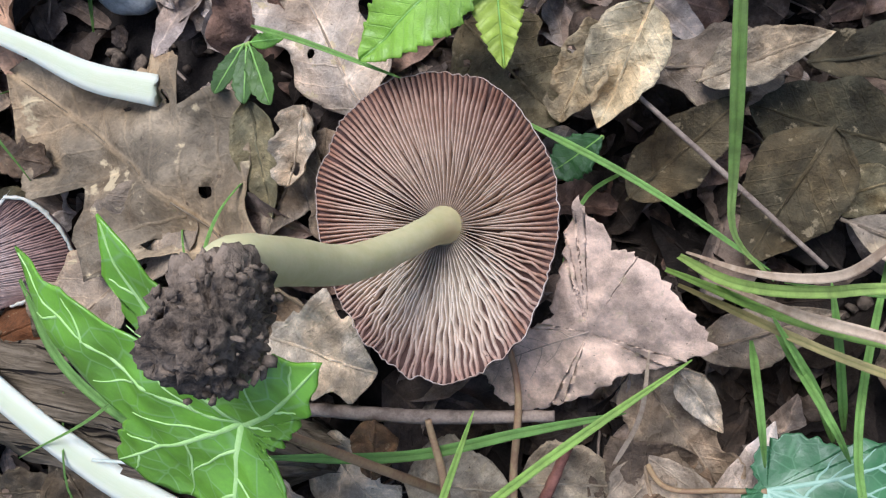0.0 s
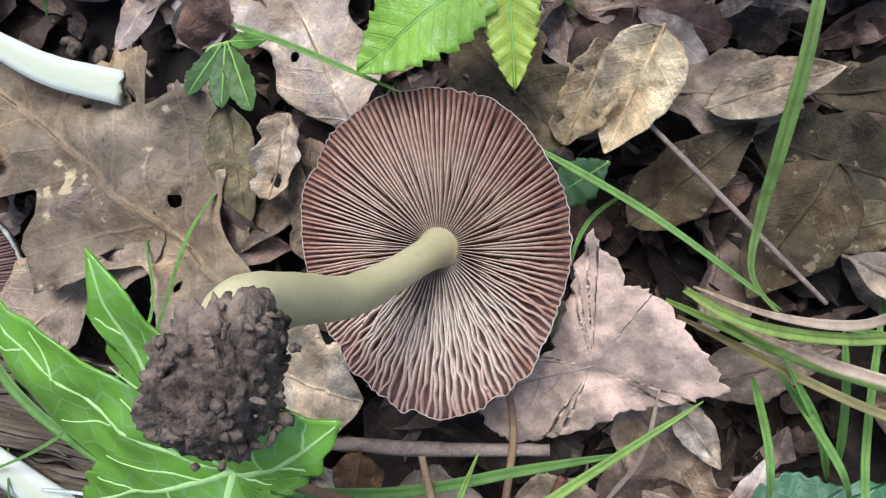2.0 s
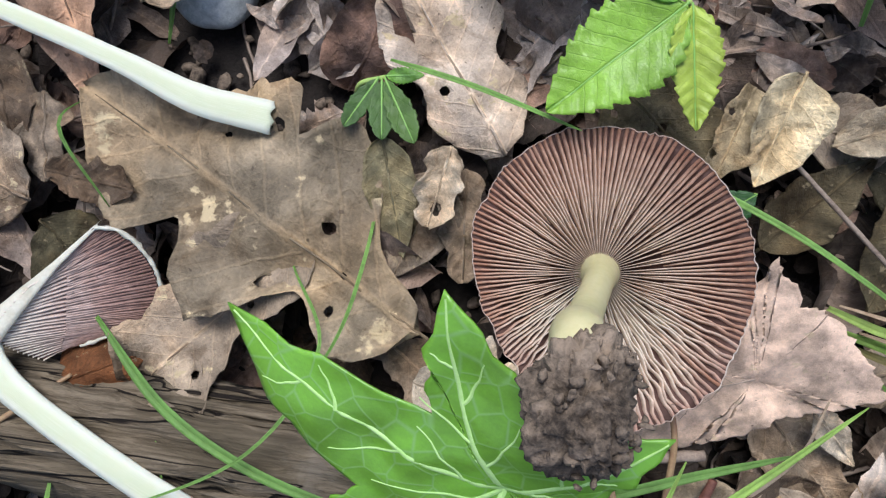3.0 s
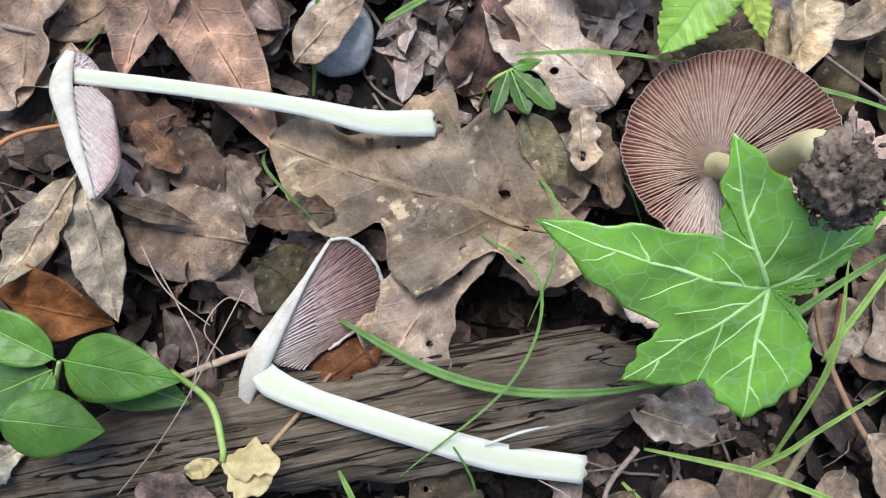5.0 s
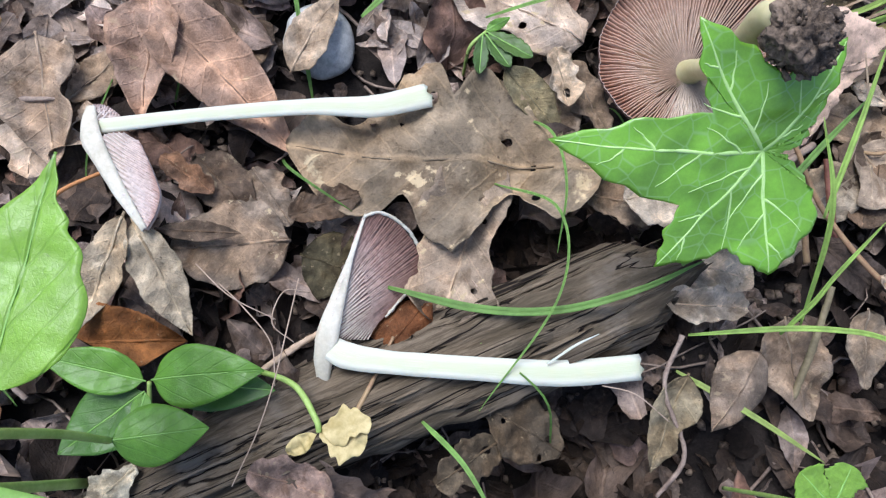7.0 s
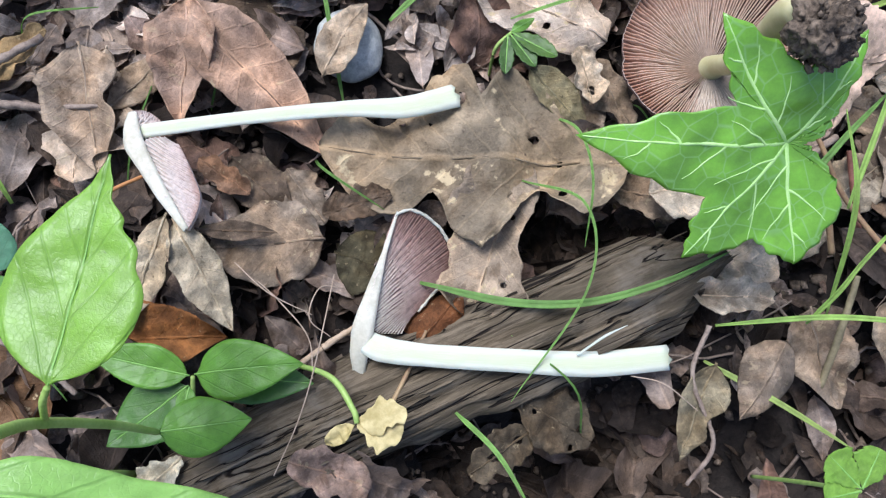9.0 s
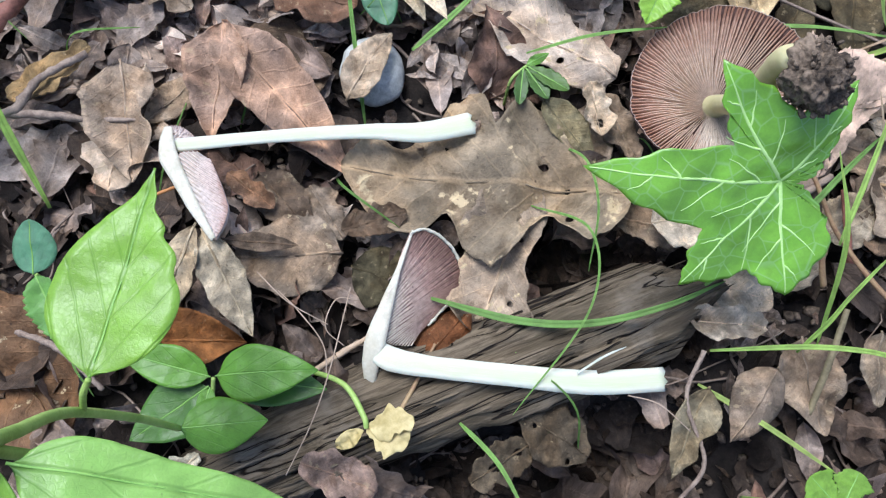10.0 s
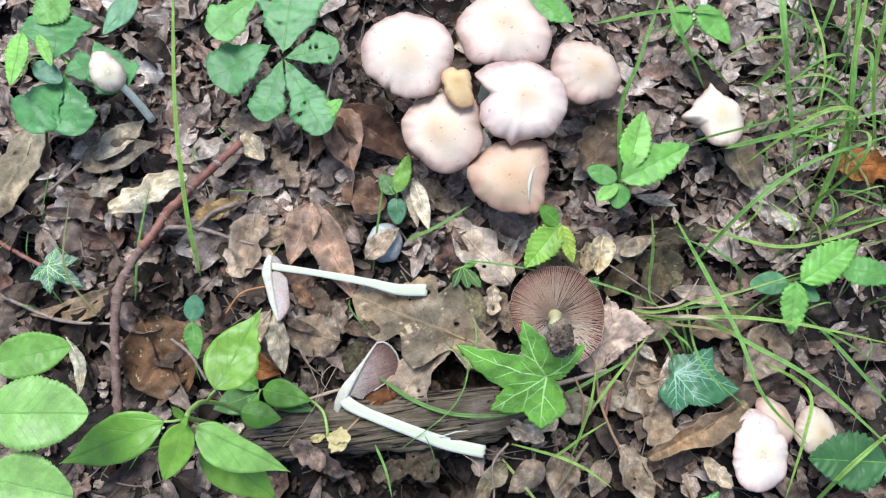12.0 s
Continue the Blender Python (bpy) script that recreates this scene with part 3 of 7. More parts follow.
def star_leaf(name, size, m, corners, colour, label, material, vein_material, category, seed=1, width=1.0, droop=0.12, parent=None, slope=(0, 0), least=0.45, rough=0.05, vein_size=1.0, bulge=0.11, branches=0, torn=0.0, dome=0.0):
    """A flat leaf that spreads from its stalk in pointed lobes, with raised veins and side veins."""
    xy = [Vector((r * math.cos(radians(a)), r * width * math.sin(radians(a)), 0)) for a, r in corners]
    line, steps = [], 14
    for i, p in enumerate(xy):
        q = xy[(i + 1) % len(xy)]
        to_tip = q.length > p.length
        for k in range(steps):
            f = k / steps
            g = (f ** 0.8 if to_tip else f ** 1.25)
            c = p.lerp(q, f)
            side = Vector((q.y - p.y, p.x - q.x, 0))
            out = side * bulge * math.sin(math.pi * g) + side.normalized() * (0.012 * math.sin(2 * math.pi * f * 3) + 0.020 * noise.noise(Vector((i * 3.7, f * 5, seed)))) * math.sin(math.pi * f)
            line.append(c + out + Vector((1, 0.6, 0)) * torn * (noise.noise(Vector((i * 5.1, f * 7, seed + 4))) + 0.5 * noise.noise(Vector((i * 5.1, f * 23, seed + 9)))))
    rs = random.Random(seed)
    off = Vector((rs.random() * 9, rs.random() * 9, 0))

    def lift(x, y):
        r2 = x * x + y * y
        return slope[0] * x + slope[1] * y + dome * math.sqrt(r2) * max(0.0, 1 - math.sqrt(r2)) - droop * r2 * 0.5 + rough * noise.noise(off + Vector((x * 2.4, y * 2.4, 0))) + rough * 0.3 * noise.noise(off + Vector((x * 8, y * 8, 2)))

    rings = 26
    verts, uvs, faces = [(0, 0, lift(0, 0) * size)], [(0, 0)], []
    n = len(line)
    for k in range(1, rings + 1):
        for c in line:
            x, y = c.x * k / rings, c.y * k / rings
            verts.append((x * size, y * size, lift(x, y) * size))
            uvs.append((x, y))
    for j in range(n):
        faces.append((0, 1 + j, 1 + (j + 1) % n))
    for k in range(rings - 1):
        for j in range(n):
            a, b = 1 + k * n + j, 1 + k * n + (j + 1) % n
            faces.append((a, a + n, b + n, b))
    count = len(verts)
    verts += [(x, y, z - 0.0003) for x, y, z in verts]
    faces += [tuple(v + count for v in reversed(f)) for f in faces]
    last = 1 + (rings - 1) * n
    faces += [(last + (j + 1) % n, last + j, last + j + count, last + (j + 1) % n + count) for j in range(n)]
    ob = part(name, mesh_of(name, verts, faces, uvs * 2, material), parent)
    ob.color = (*colour, 1)
    ob.matrix_local = m

    def on(p):
        return Vector((p.x * size, p.y * size, lift(p.x, p.y) * size + 0.00006))

    tips = [Vector((r * math.cos(radians(a)), r * width * math.sin(radians(a)), 0)) for a, r in corners if r > least]
    for end in tips:
        bow = Vector((-end.y, end.x, 0)) * rs.uniform(-0.05, 0.05)
        pts = [end * f * 0.97 + bow * math.sin(math.pi * f) for f in np.linspace(0, 1, 14)]
        me = merged("vein", [ridge([on(p) for p in pts], 0.0145 * size * vein_size, 0.00011)], vein_material)
        part("vein", me, ob)
        net = []
        for k in range(branches):
            f = 0.12 + 0.74 * (k + rs.uniform(0, 0.5)) / max(branches, 1)
            s0 = end * f * 0.97 + bow * math.sin(math.pi * f)
            turn = radians(rs.uniform(42, 58)) * (1 if k % 2 else -1)
            d = end.normalized()
            way = Vector((d.x * math.cos(turn) - d.y * math.sin(turn), d.x * math.sin(turn) + d.y * math.cos(turn), 0))
            far = min(reach(s0, way, line) * 0.84, 0.30)
            if far < 0.05:
                continue
            bend = Vector((-way.y, way.x, 0)) * (-0.22 if k % 2 else 0.22) * far
            side = [s0 + way * far * g + bend * (g * g) + Vector((-way.y, way.x, 0)) * 0.010 * noise.noise(Vector((g * 3, k * 3.3, seed))) for g in np.linspace(0, 1, 9)]
            net.append(ridge([on(p) for p in side], 0.0075 * size * vein_size, 0.00007))
        if net:
            tagged(part("vein_net", merged("vein_net", net, vein_material), ob), kind="stuff")
    return tagged(ob, label, category)


def grass(name, points, width, colour, label="", group="", parent=None, material=None, seed=0, n=26, start=0.35, rise=4.0):
    """One blade of grass: a folded ribbon that tapers along a smooth line."""
    line = smoothed(points, n)
    rows, uvs = [], []
    length = sum((line[i + 1] - line[i]).length for i in range(n))
    for i, c in enumerate(line):
        d = (line[min(i + 1, n)] - line[max(i - 1, 0)]).normalized()
        a = Vector((0, 0, 1)).cross(d)
        if a.length < 0.1:
            a = Vector((0.3, 1, 0)).cross(d)
        a.normalize()
        up = d.cross(a)
        f = i / n
        w = width * 0.5 * min(1.0, start + f * rise) * (1 - f ** 4) ** 0.8 + 0.00008
        turn = 0.5 * noise.noise(Vector((seed * 3.1, f * 2.5, 0)))
        aa = a * math.cos(turn) + up * math.sin(turn)
        rows.append([c + aa * w * k + up * abs(k) * w * 0.35 for k in (-1, -0.5, 0, 0.5, 1)])
        uvs.append([(f * length / max(width, 1e-5) * 0.1, k * 0.05) for k in (-1, -0.5, 0, 0.5, 1)])
    ob = part(name, slab(name, rows, 0.00012, uvs, material or GRASS), parent)
    ob.color = (*colour, 1)
    if label:
        tagged(ob, label, "grass blade", group)
    return ob


# ---- ground: one sheet of dark soil out to the horizon ----
HOLLOWS = ((0.037, -0.080, 0.016, 0.018), (0.056, -0.051, 0.007, 0.012), (0.039, -0.089, 0.014, 0.016), (0.086, -0.072, 0.007, 0.010), (0.108, 0.004, 0.007, 0.010), (0.122, -0.006, 0.007, 0.012), (0.128, -0.022, 0.007, 0.012), (0.138, -0.012, 0.008, 0.012), (0.145, 0.030, 0.014, 0.012), (0.045, -0.030, 0.006, 0.010), (0.105, -0.092, 0.016, 0.016), (-0.050, -0.086, 0.018, 0.018), (0.012, -0.080, 0.024, 0.024), (0.060, -0.088, 0.016, 0.016), (-0.010, -0.074, 0.012, 0.014), (-0.030, -0.004, 0.006, 0.008), (0.033, -0.025, 0.012, 0.020), (0.100, -0.040, 0.010, 0.010), (0.090, 0.026, 0.010, 0.012), (0.135, 0.050, 0.020, 0.014), (0.150, 0.062, 0.016, 0.010), (0.085, 0.075, 0.016, 0.012))


def relief(x, y):
    p = Vector((x, y, 0))
    dip = 0.0
    for hx, hy, hr, depth in HOLLOWS:
        dip += depth * math.exp(-((x - hx) ** 2 + (y - hy) ** 2) / hr ** 2)
    return -0.0095 - dip + 0.004 * noise.noise(p * 22) + 0.0022 * noise.noise(p * 75) + 0.001 * noise.noise(p * 210)


def build_ground():
    steps = [i * 0.004 for i in range(85)]
    d = 0.34
    while d < 60:
        d *= 1.22
        steps.append(d)
    axis = [-v for v in reversed(steps[1:])] + steps
    cx, cy = 0.03, 0.03
    n = len(axis)
    verts = []
    for y in axis:
        for x in axis:
            near = max(abs(x), abs(y)) < 2
            verts.append((x + cx, y + cy, relief(x + cx, y + cy) if near else -0.0095))
    faces = [(j * n + i, j * n + i + 1, (j + 1) * n + i + 1, (j + 1) * n + i) for j in range(n - 1) for i in range(n - 1)]
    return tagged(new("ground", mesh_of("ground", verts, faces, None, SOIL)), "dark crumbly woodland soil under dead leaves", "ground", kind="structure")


build_ground()


def merged(name, pieces, material):
    """Joins (verts, faces, uvs) arrays into one mesh."""
    vs, fs, us, k = [], [], [], 0
    for v, f, u in pieces:
        vs.append(v)
        us.append(u)
        fs.append(f + k)
        k += len(v)
    v, f, u = np.concatenate(vs), np.concatenate(fs), np.concatenate(us)
    me = bpy.data.meshes.new(name)
    me.vertices.add(len(v))
    me.vertices.foreach_set("co", v.astype(np.float32).ravel())
    me.loops.add(f.size)
    me.loops.foreach_set("vertex_index", f.astype(np.int32).ravel())
    me.polygons.add(len(f))
    me.polygons.foreach_set("loop_start", np.arange(0, f.size, f.shape[1], dtype=np.int32))
    me.update(calc_edges=True)
    me.polygons.foreach_set("use_smooth", np.ones(len(f), bool))
    layer = me.uv_layers.new(name="UVMap")
    layer.data.foreach_set("uv", u[f.ravel()].astype(np.float32).ravel())
    me.materials.append(material)
    me.update()
    return me


def template(kind, seed, ratio, nu, nv, **form):
    top, uvs, _ = leaf_grid(1.0, ratio, kind, seed, nu, nv, **form)
    v = np.array([p for row in top for p in row]) - (0.5, 0, 0)
    u = np.array([p for row in uvs for p in row])
    m = nv + 1
    f = np.array([(i * m + j, (i + 1) * m + j, (i + 1) * m + j + 1, i * m + j + 1) for i in range(nu) for j in range(nv)])
    return v, f, u


def build_litter():
    rs = random.Random(11)
    kinds = []
    for k, (kind, ratio) in enumerate((("torn", 0.6), ("ovate", 0.62), ("ovate", 0.5), ("torn", 0.45), ("lance", 0.32), ("torn", 0.8), ("oak", 0.7), ("lance", 0.42), ("torn", 0.36), ("ovate", 0.36))):
        for j in range(2):
            kinds.append(template(kind, 40 + k * 5 + j, ratio, 20, 8, curl=rs.uniform(-0.4, 0.4), fold=rs.uniform(-0.3, 0.7), wave=0.22, cup=rs.uniform(-0.9, 1.0), ragged=0.05, edge=0.22, sway=rs.uniform(-0.06, 0.06)))
    small = [template(kind, 90 + k, ratio, 7, 3, curl=rs.uniform(-0.3, 0.3), fold=0.3, wave=0.2, ragged=0.12) for k, (kind, ratio) in enumerate((("torn", 0.7), ("torn", 0.5), ("lance", 0.3), ("torn", 0.9)))]
    strips = [template(kind, 120 + k, ratio, 12, 4, curl=rs.uniform(-0.2, 0.35), fold=rs.uniform(0, 0.5), wave=0.16, ragged=0.1, edge=0.1) for k, (kind, ratio) in enumerate((("lance", 0.3), ("torn", 0.32), ("ovate", 0.4), ("torn", 0.6), ("lance", 0.22)))]
    pieces = []

    def drop(tp, x, y, z, size, tilt):
        if rs.random() < 0.8 * max(math.exp(-((x - hx) ** 2 + (y - hy) ** 2) / hr ** 2) for hx, hy, hr, _ in HOLLOWS):
            return
        if math.hypot(x - 0.001, y - 0.0375) < 0.009 + size * 0.35:
            return
        if y < -0.060 and -0.015 < x < 0.125 and rs.random() < 0.22:
            return
        v, f, u = tp
        m = Euler((rs.gauss(0, tilt), rs.gauss(0, tilt), rs.uniform(0, 2 * math.pi))).to_matrix()
        w = v @ np.array(m).T * size + (x, y, z)
        pieces.append((w, f, u))

    for _ in range(1750):
        x, y = rs.uniform(-0.26, 0.32), rs.uniform(-0.17, 0.24)
        drop(rs.choice(kinds), x, y, relief(x, y) + rs.uniform(0.0005, 0.0075), rs.choice((0.010, 0.013, 0.016, 0.02, 0.026, 0.034)), 0.34)
    for _ in range(2600):
        x, y = rs.uniform(-0.26, 0.32), rs.uniform(-0.17, 0.24)
        drop(rs.choice(small), x, y, relief(x, y) + rs.uniform(0.001, 0.0085), rs.uniform(0.004, 0.012), 0.45)
    whole = len(pieces)
    for _ in range(750):
        x, y = rs.uniform(-0.24, -0.02), rs.uniform(0.045, 0.19)
        drop(strips[rs.randrange(len(strips))], x, y, relief(x, y) + rs.uniform(0.003, 0.0105), rs.choice((0.009, 0.013, 0.018, 0.024)), 0.35)
    for _ in range(330):
        x, y = rs.uniform(-0.03, 0.09), rs.uniform(0.028, 0.085)
        drop(strips[rs.randrange(len(strips))], x, y, relief(x, y) + rs.uniform(0.003, 0.009), rs.choice((0.009, 0.013, 0.018, 0.022)), 0.35)
    for _ in range(260):
        x, y = rs.uniform(-0.11, 0.10), rs.uniform(0.030, 0.075)
        drop(strips[rs.randrange(len(strips))], x, y, relief(x, y) + rs.uniform(0.002, 0.0065), rs.choice((0.009, 0.013, 0.018, 0.024)), 0.3)
    for _ in range(760):
        x, y = rs.uniform(0.085, 0.27), rs.uniform(0.03, 0.19)
        drop(strips[rs.randrange(len(strips))], x, y, relief(x, y) + rs.uniform(0.003, 0.009), rs.choice((0.009, 0.013, 0.018, 0.022)), 0.3)
    # scraps coloured dark to deepen the shade of the hollows
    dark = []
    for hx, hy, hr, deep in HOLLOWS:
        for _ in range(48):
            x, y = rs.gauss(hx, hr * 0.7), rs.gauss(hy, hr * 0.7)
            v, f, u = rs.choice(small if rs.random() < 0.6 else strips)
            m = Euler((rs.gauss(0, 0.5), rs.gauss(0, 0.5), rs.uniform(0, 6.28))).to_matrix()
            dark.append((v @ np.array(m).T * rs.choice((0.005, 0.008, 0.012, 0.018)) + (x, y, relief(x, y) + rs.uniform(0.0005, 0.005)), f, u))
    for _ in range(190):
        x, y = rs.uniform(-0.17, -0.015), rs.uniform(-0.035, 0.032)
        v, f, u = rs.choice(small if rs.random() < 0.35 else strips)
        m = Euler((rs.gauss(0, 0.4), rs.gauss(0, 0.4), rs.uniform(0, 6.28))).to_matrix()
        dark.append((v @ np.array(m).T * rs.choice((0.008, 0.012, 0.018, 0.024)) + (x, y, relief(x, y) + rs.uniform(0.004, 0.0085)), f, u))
    tagged(new("wet_leaf_scraps", merged("wet_leaf_scraps", dark, SHADED_SCRAP)), "leaf scraps lying in hollows of the litter, shade put into their colour", "leaf litter", kind="stuff")
    tagged(new("leaf_shreds", merged("leaf_shreds", pieces[whole:], SHREDS)), "pale dry shreds of dead leaves scattered over soil", "leaf litter", kind="stuff")
    del pieces[whole:]
    for _ in range(2200):
        a, r = rs.uniform(0, 2 * math.pi), 0.25 + 1.3 * rs.random() ** 1.5
        x, y = 0.03 + r * math.cos(a), 0.03 + r * math.sin(a)
        if -0.26 < x < 0.32 and -0.17 < y < 0.24:
            continue
        drop(rs.choice(kinds if r < 0.45 else small), x, y, relief(x, y) + rs.uniform(0.001, 0.008), rs.uniform(0.02, 0.07), 0.25)
    tagged(new("leaf_litter", merged("leaf_litter", pieces, LITTER)), "layer of small brown decaying leaf pieces on soil", "leaf litter", kind="stuff")


build_litter()


def build_crumbs():
    rs = random.Random(5)
    bm = bmesh.new()
    bmesh.ops.create_icosphere(bm, subdivisions=1, radius=1.0)
    v0 = np.array([v.co for v in bm.verts])
    f0 = np.array([[v.index for v in f.verts] for f in bm.faces])
    bm.free()
    pieces = []
    for _ in range(7000):
        x, y = rs.uniform(-0.24, 0.30), rs.uniform(-0.15, 0.22)
        r = rs.choice((0.0005, 0.0008, 0.0012, 0.0018))
        v = v0 * np.array([rs.uniform(0.6, 1.3), rs.uniform(0.6, 1.3), rs.uniform(0.5, 1.0)]) * r * (1 + 0.25 * np.random.RandomState(rs.randrange(9999)).randn(len(v0), 1))
        pieces.append((v + (x, y, relief(x, y) + rs.uniform(0, 0.003)), f0, np.zeros((len(v0), 2))))
    tagged(new("soil_crumbs", merged("soil_crumbs", pieces, CLOD)), "loose dark crumbs of woodland soil", "soil", kind="stuff")
    pieces = []
    for _ in range(520):
        x, y = rs.uniform(-0.24, 0.30), rs.uniform(-0.15, 0.22)
        n, a, ln, r = 9, rs.uniform(0, 6.3), rs.uniform(0.008, 0.045), rs.uniform(0.00012, 0.0005)
        bend, verts = rs.uniform(-1.2, 1.2), []
        px, py = x, y
        for i in range(n + 1):
            a += bend / n + rs.gauss(0, 0.12)
            px, py = px + math.cos(a) * ln / n, py + math.sin(a) * ln / n
            pz = relief(px, py) + 0.004 + 0.003 * math.sin(i * 0.9 + x * 300)
            for k in range(4):
                t = k * math.pi / 2
                verts.append((px - math.sin(a) * r * math.cos(t), py + math.cos(a) * r * math.cos(t), pz + r * math.sin(t)))
        f = np.array([(i * 4 + k, i * 4 + (k + 1) % 4, (i + 1) * 4 + (k + 1) % 4, (i + 1) * 4 + k) for i in range(n) for k in range(4)])
        pieces.append((np.array(verts), f, np.zeros((len(verts), 2))))
    tagged(new("rootlets", merged("rootlets", pieces, TWIG_GREY)), "thin dry rootlets and stalks tangled in the litter", "rootlets", kind="stuff")


build_crumbs()


# ---- the upturned mushroom with its clod of soil ----
def build_upturned():
    thing = base_empty("mushroom", (0.080, -0.0025, 0.0), "upturned mushroom with pink-brown gills and a soil-caked stem", "mushroom")
    rs = random.Random(3)
    hub = Vector((0.0014, 0.0012))

    def rim(t):
        r = 0.02137 + 0.00125 * math.cos(t) + 0.00094 * math.sin(t) + -0.00088 * math.cos(2 * t) + -0.00144 * math.sin(2 * t) + -0.00048 * math.cos(3 * t) + 0.00024 * math.sin(3 * t)
        return r * (1 + 0.035 * noise.noise(Vector((math.cos(t) * 3.4, math.sin(t) * 3.4, 1))) + (0.012 + 0.022 * max(0.0, -math.sin(t))) * noise.noise(Vector((math.cos(t) * 9, math.sin(t) * 9, 6))) + 0.012 * noise.noise(Vector((math.cos(t) * 19, math.sin(t) * 19, 4))))

    def place(t, s, down=0.0):
        r = rim(t)
        x, y = hub.x * (1 - s) + r * math.cos(t) * s, hub.y * (1 - s) + r * math.sin(t) * s
        z = 0.0100 + 0.0090 * s ** 1.3 + 0.30 * x * s + 0.10 * y * s
        z += 0.0008 * s * s * noise.noise(Vector((math.cos(t) * 2.2, math.sin(t) * 2.2, 7)))
        return Vector((x, y, z - down))

    # the cap's thin skin, the bowl beneath the gills
    nt_, ns = 120, 14
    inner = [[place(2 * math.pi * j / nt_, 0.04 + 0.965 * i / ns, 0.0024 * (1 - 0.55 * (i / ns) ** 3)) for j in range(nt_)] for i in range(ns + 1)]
    part("cap_floor", slab("cap_floor", inner, 0.0003, [[(0, 0)] * nt_] * (ns + 1), GILL_GAP_SHADE, (), True), thing, "cap flesh between the gills, darkened for the shade there")
    outer = [[place(2 * math.pi * j / nt_, 0.02 + 0.95 * i / ns, 0.0036 * (1 - 0.6 * (i / ns) ** 3)) for j in range(nt_)] for i in range(ns + 1)]
    part("cap", slab("cap", outer, 0.0012, [[(0, 0)] * nt_] * (ns + 1), SKIN, (), True), thing, "thin pale cap skin with a frayed edge")
    # gills: long ones from the stem, short ones between them towards the edge
    count = 76
    for k in range(count * 2):
        t0 = 2 * math.pi * (k + rs.uniform(-0.18, 0.18)) / (count * 2)
        long_one = k % 2 == 0
        s0 = 0.115 + rs.uniform(0, 0.02) if long_one else rs.choice((0.24, 0.30, 0.38, 0.48))
        low = max(0.0, math.sin(-(t0 - 0.25)))
        n, verts, uvs = 18, [], []
        wob = rs.uniform(0, 50)
        for i in range(n + 1):
            f = i / n
            s = s0 + (1.0 - s0) * f
            wave = (0.006 + 0.040 * low) * noise.noise(Vector((s * 9 + wob, k * 0.35, 0))) * min(1, s * 1.5)
            t = t0 + wave
            top = place(t, s, 0.0002 + 0.0005 * (1 - math.sin(math.pi * min(1, f * 1.1))) * (f > 0.8) + (0 if long_one else 0.0024 * max(0.0, 1 - f / 0.3) ** 1.5))
            bot = place(t, s, 0.0026 * (1 - 0.5 * f ** 3))
            side = Vector((-math.sin(t), math.cos(t), 0))
            gap = 2 * math.pi * rim(t) * s / (count * 2)
            wt_, wb = min(0.00024, gap * 0.22), min(0.00030, gap * 0.34)
            verts += [bot - side * wb, top - side * wt_, top + side * wt_ * 0.2 + Vector((0, 0, 0.00012)), top + side * wt_, bot + side * wb]
            uvs += [(s, 0)] * 5
        fc = np.array([(i * 5 + q, i * 5 + q + 1, (i + 1) * 5 + q + 1, (i + 1) * 5 + q) for i in range(n) for q in range(4)])
        pale = low > 0.45 and rs.random() < low * 1.3
        me = merged("gill", [(np.array([tuple(v) for v in verts]), fc, np.array(uvs))], GILL_PALE if pale else GILL)
        part("gill", me, thing)
    # frayed rim
    fr = [place(2 * math.pi * j / 240, 1.0 + 0.012 * noise.noise(Vector((j * 0.9, 0, 3))), 0.0006 + 0.0004 * noise.noise(Vector((j * 0.7, 2, 3)))) for j in range(241)]
    part("rim", tube("rim", fr, (0.00007, 0.00009), RIM, 480, 5, 0.6), thing, "frayed whitish cap edge")
    # stem with the clod at its foot
    o = Vector((0.080, -0.0025, 0.0))
    line = [Vector(p) - o for p in ((0.0815, -0.0014, 0.0080), (0.0814, -0.0016, 0.0112), (0.0808, -0.0030, 0.0155), (0.0790, -0.0066, 0.0240), (0.0768, -0.0100, 0.0350), (0.0748, -0.0108, 0.0470), (0.0736, -0.0118, 0.0570), (0.0738, -0.0150, 0.0600))]
    part("stem", tube("stem", line, (0.0042, 0.0029, 0.0024, 0.0024, 0.0026, 0.0028, 0.0030, 0.0028), STEM_GREEN, 40, 20, 0.05, 2), thing, "smooth pale yellow-green stem")
    bm = bmesh.new()
    bmesh.ops.create_icosphere(bm, subdivisions=5, radius=1.0)
    c = Vector((0.0751, -0.0178, 0.0605)) - o
    for v in bm.verts:
        d = v.co.normalized()
        near = noise.voronoi(d * 2.6 + Vector((3, 1, 2)))[0]
        small = noise.voronoi(d * 6.5 + Vector((1, 5, 2)))[0]
        k = 0.88 + 0.36 * noise.noise(d * 1.5) + 0.20 * min(0.6, near[1] - near[0]) + 0.10 * min(0.6, small[1] - small[0])
        k += 0.10 * noise.noise(d * 9) + 0.08 * noise.noise(d * 21) + 0.04 * noise.noise(d * 43) - 0.55 * max(0.0, noise.noise(d * 4.1 + Vector((7, 0, 0))) - 0.12) - 0.35 * max(0.0, noise.noise(d * 8.3 + Vector((2, 5, 0))) - 0.15)
        v.co = c + Vector((d.x * 0.0058, d.y * 0.0070, d.z * 0.0066)) * k
    for f in bm.faces:
        f.smooth = True
    me = bpy.data.meshes.new("soil_clod")
    bm.to_mesh(me)
    bm.free()
    me.materials.append(CLOD)
    part("soil_clod", me, thing, "dark crumbly soil stuck to the stem's foot")
    bits = []
    bm = bmesh.new()
    bmesh.ops.create_icosphere(bm, subdivisions=1, radius=1.0)
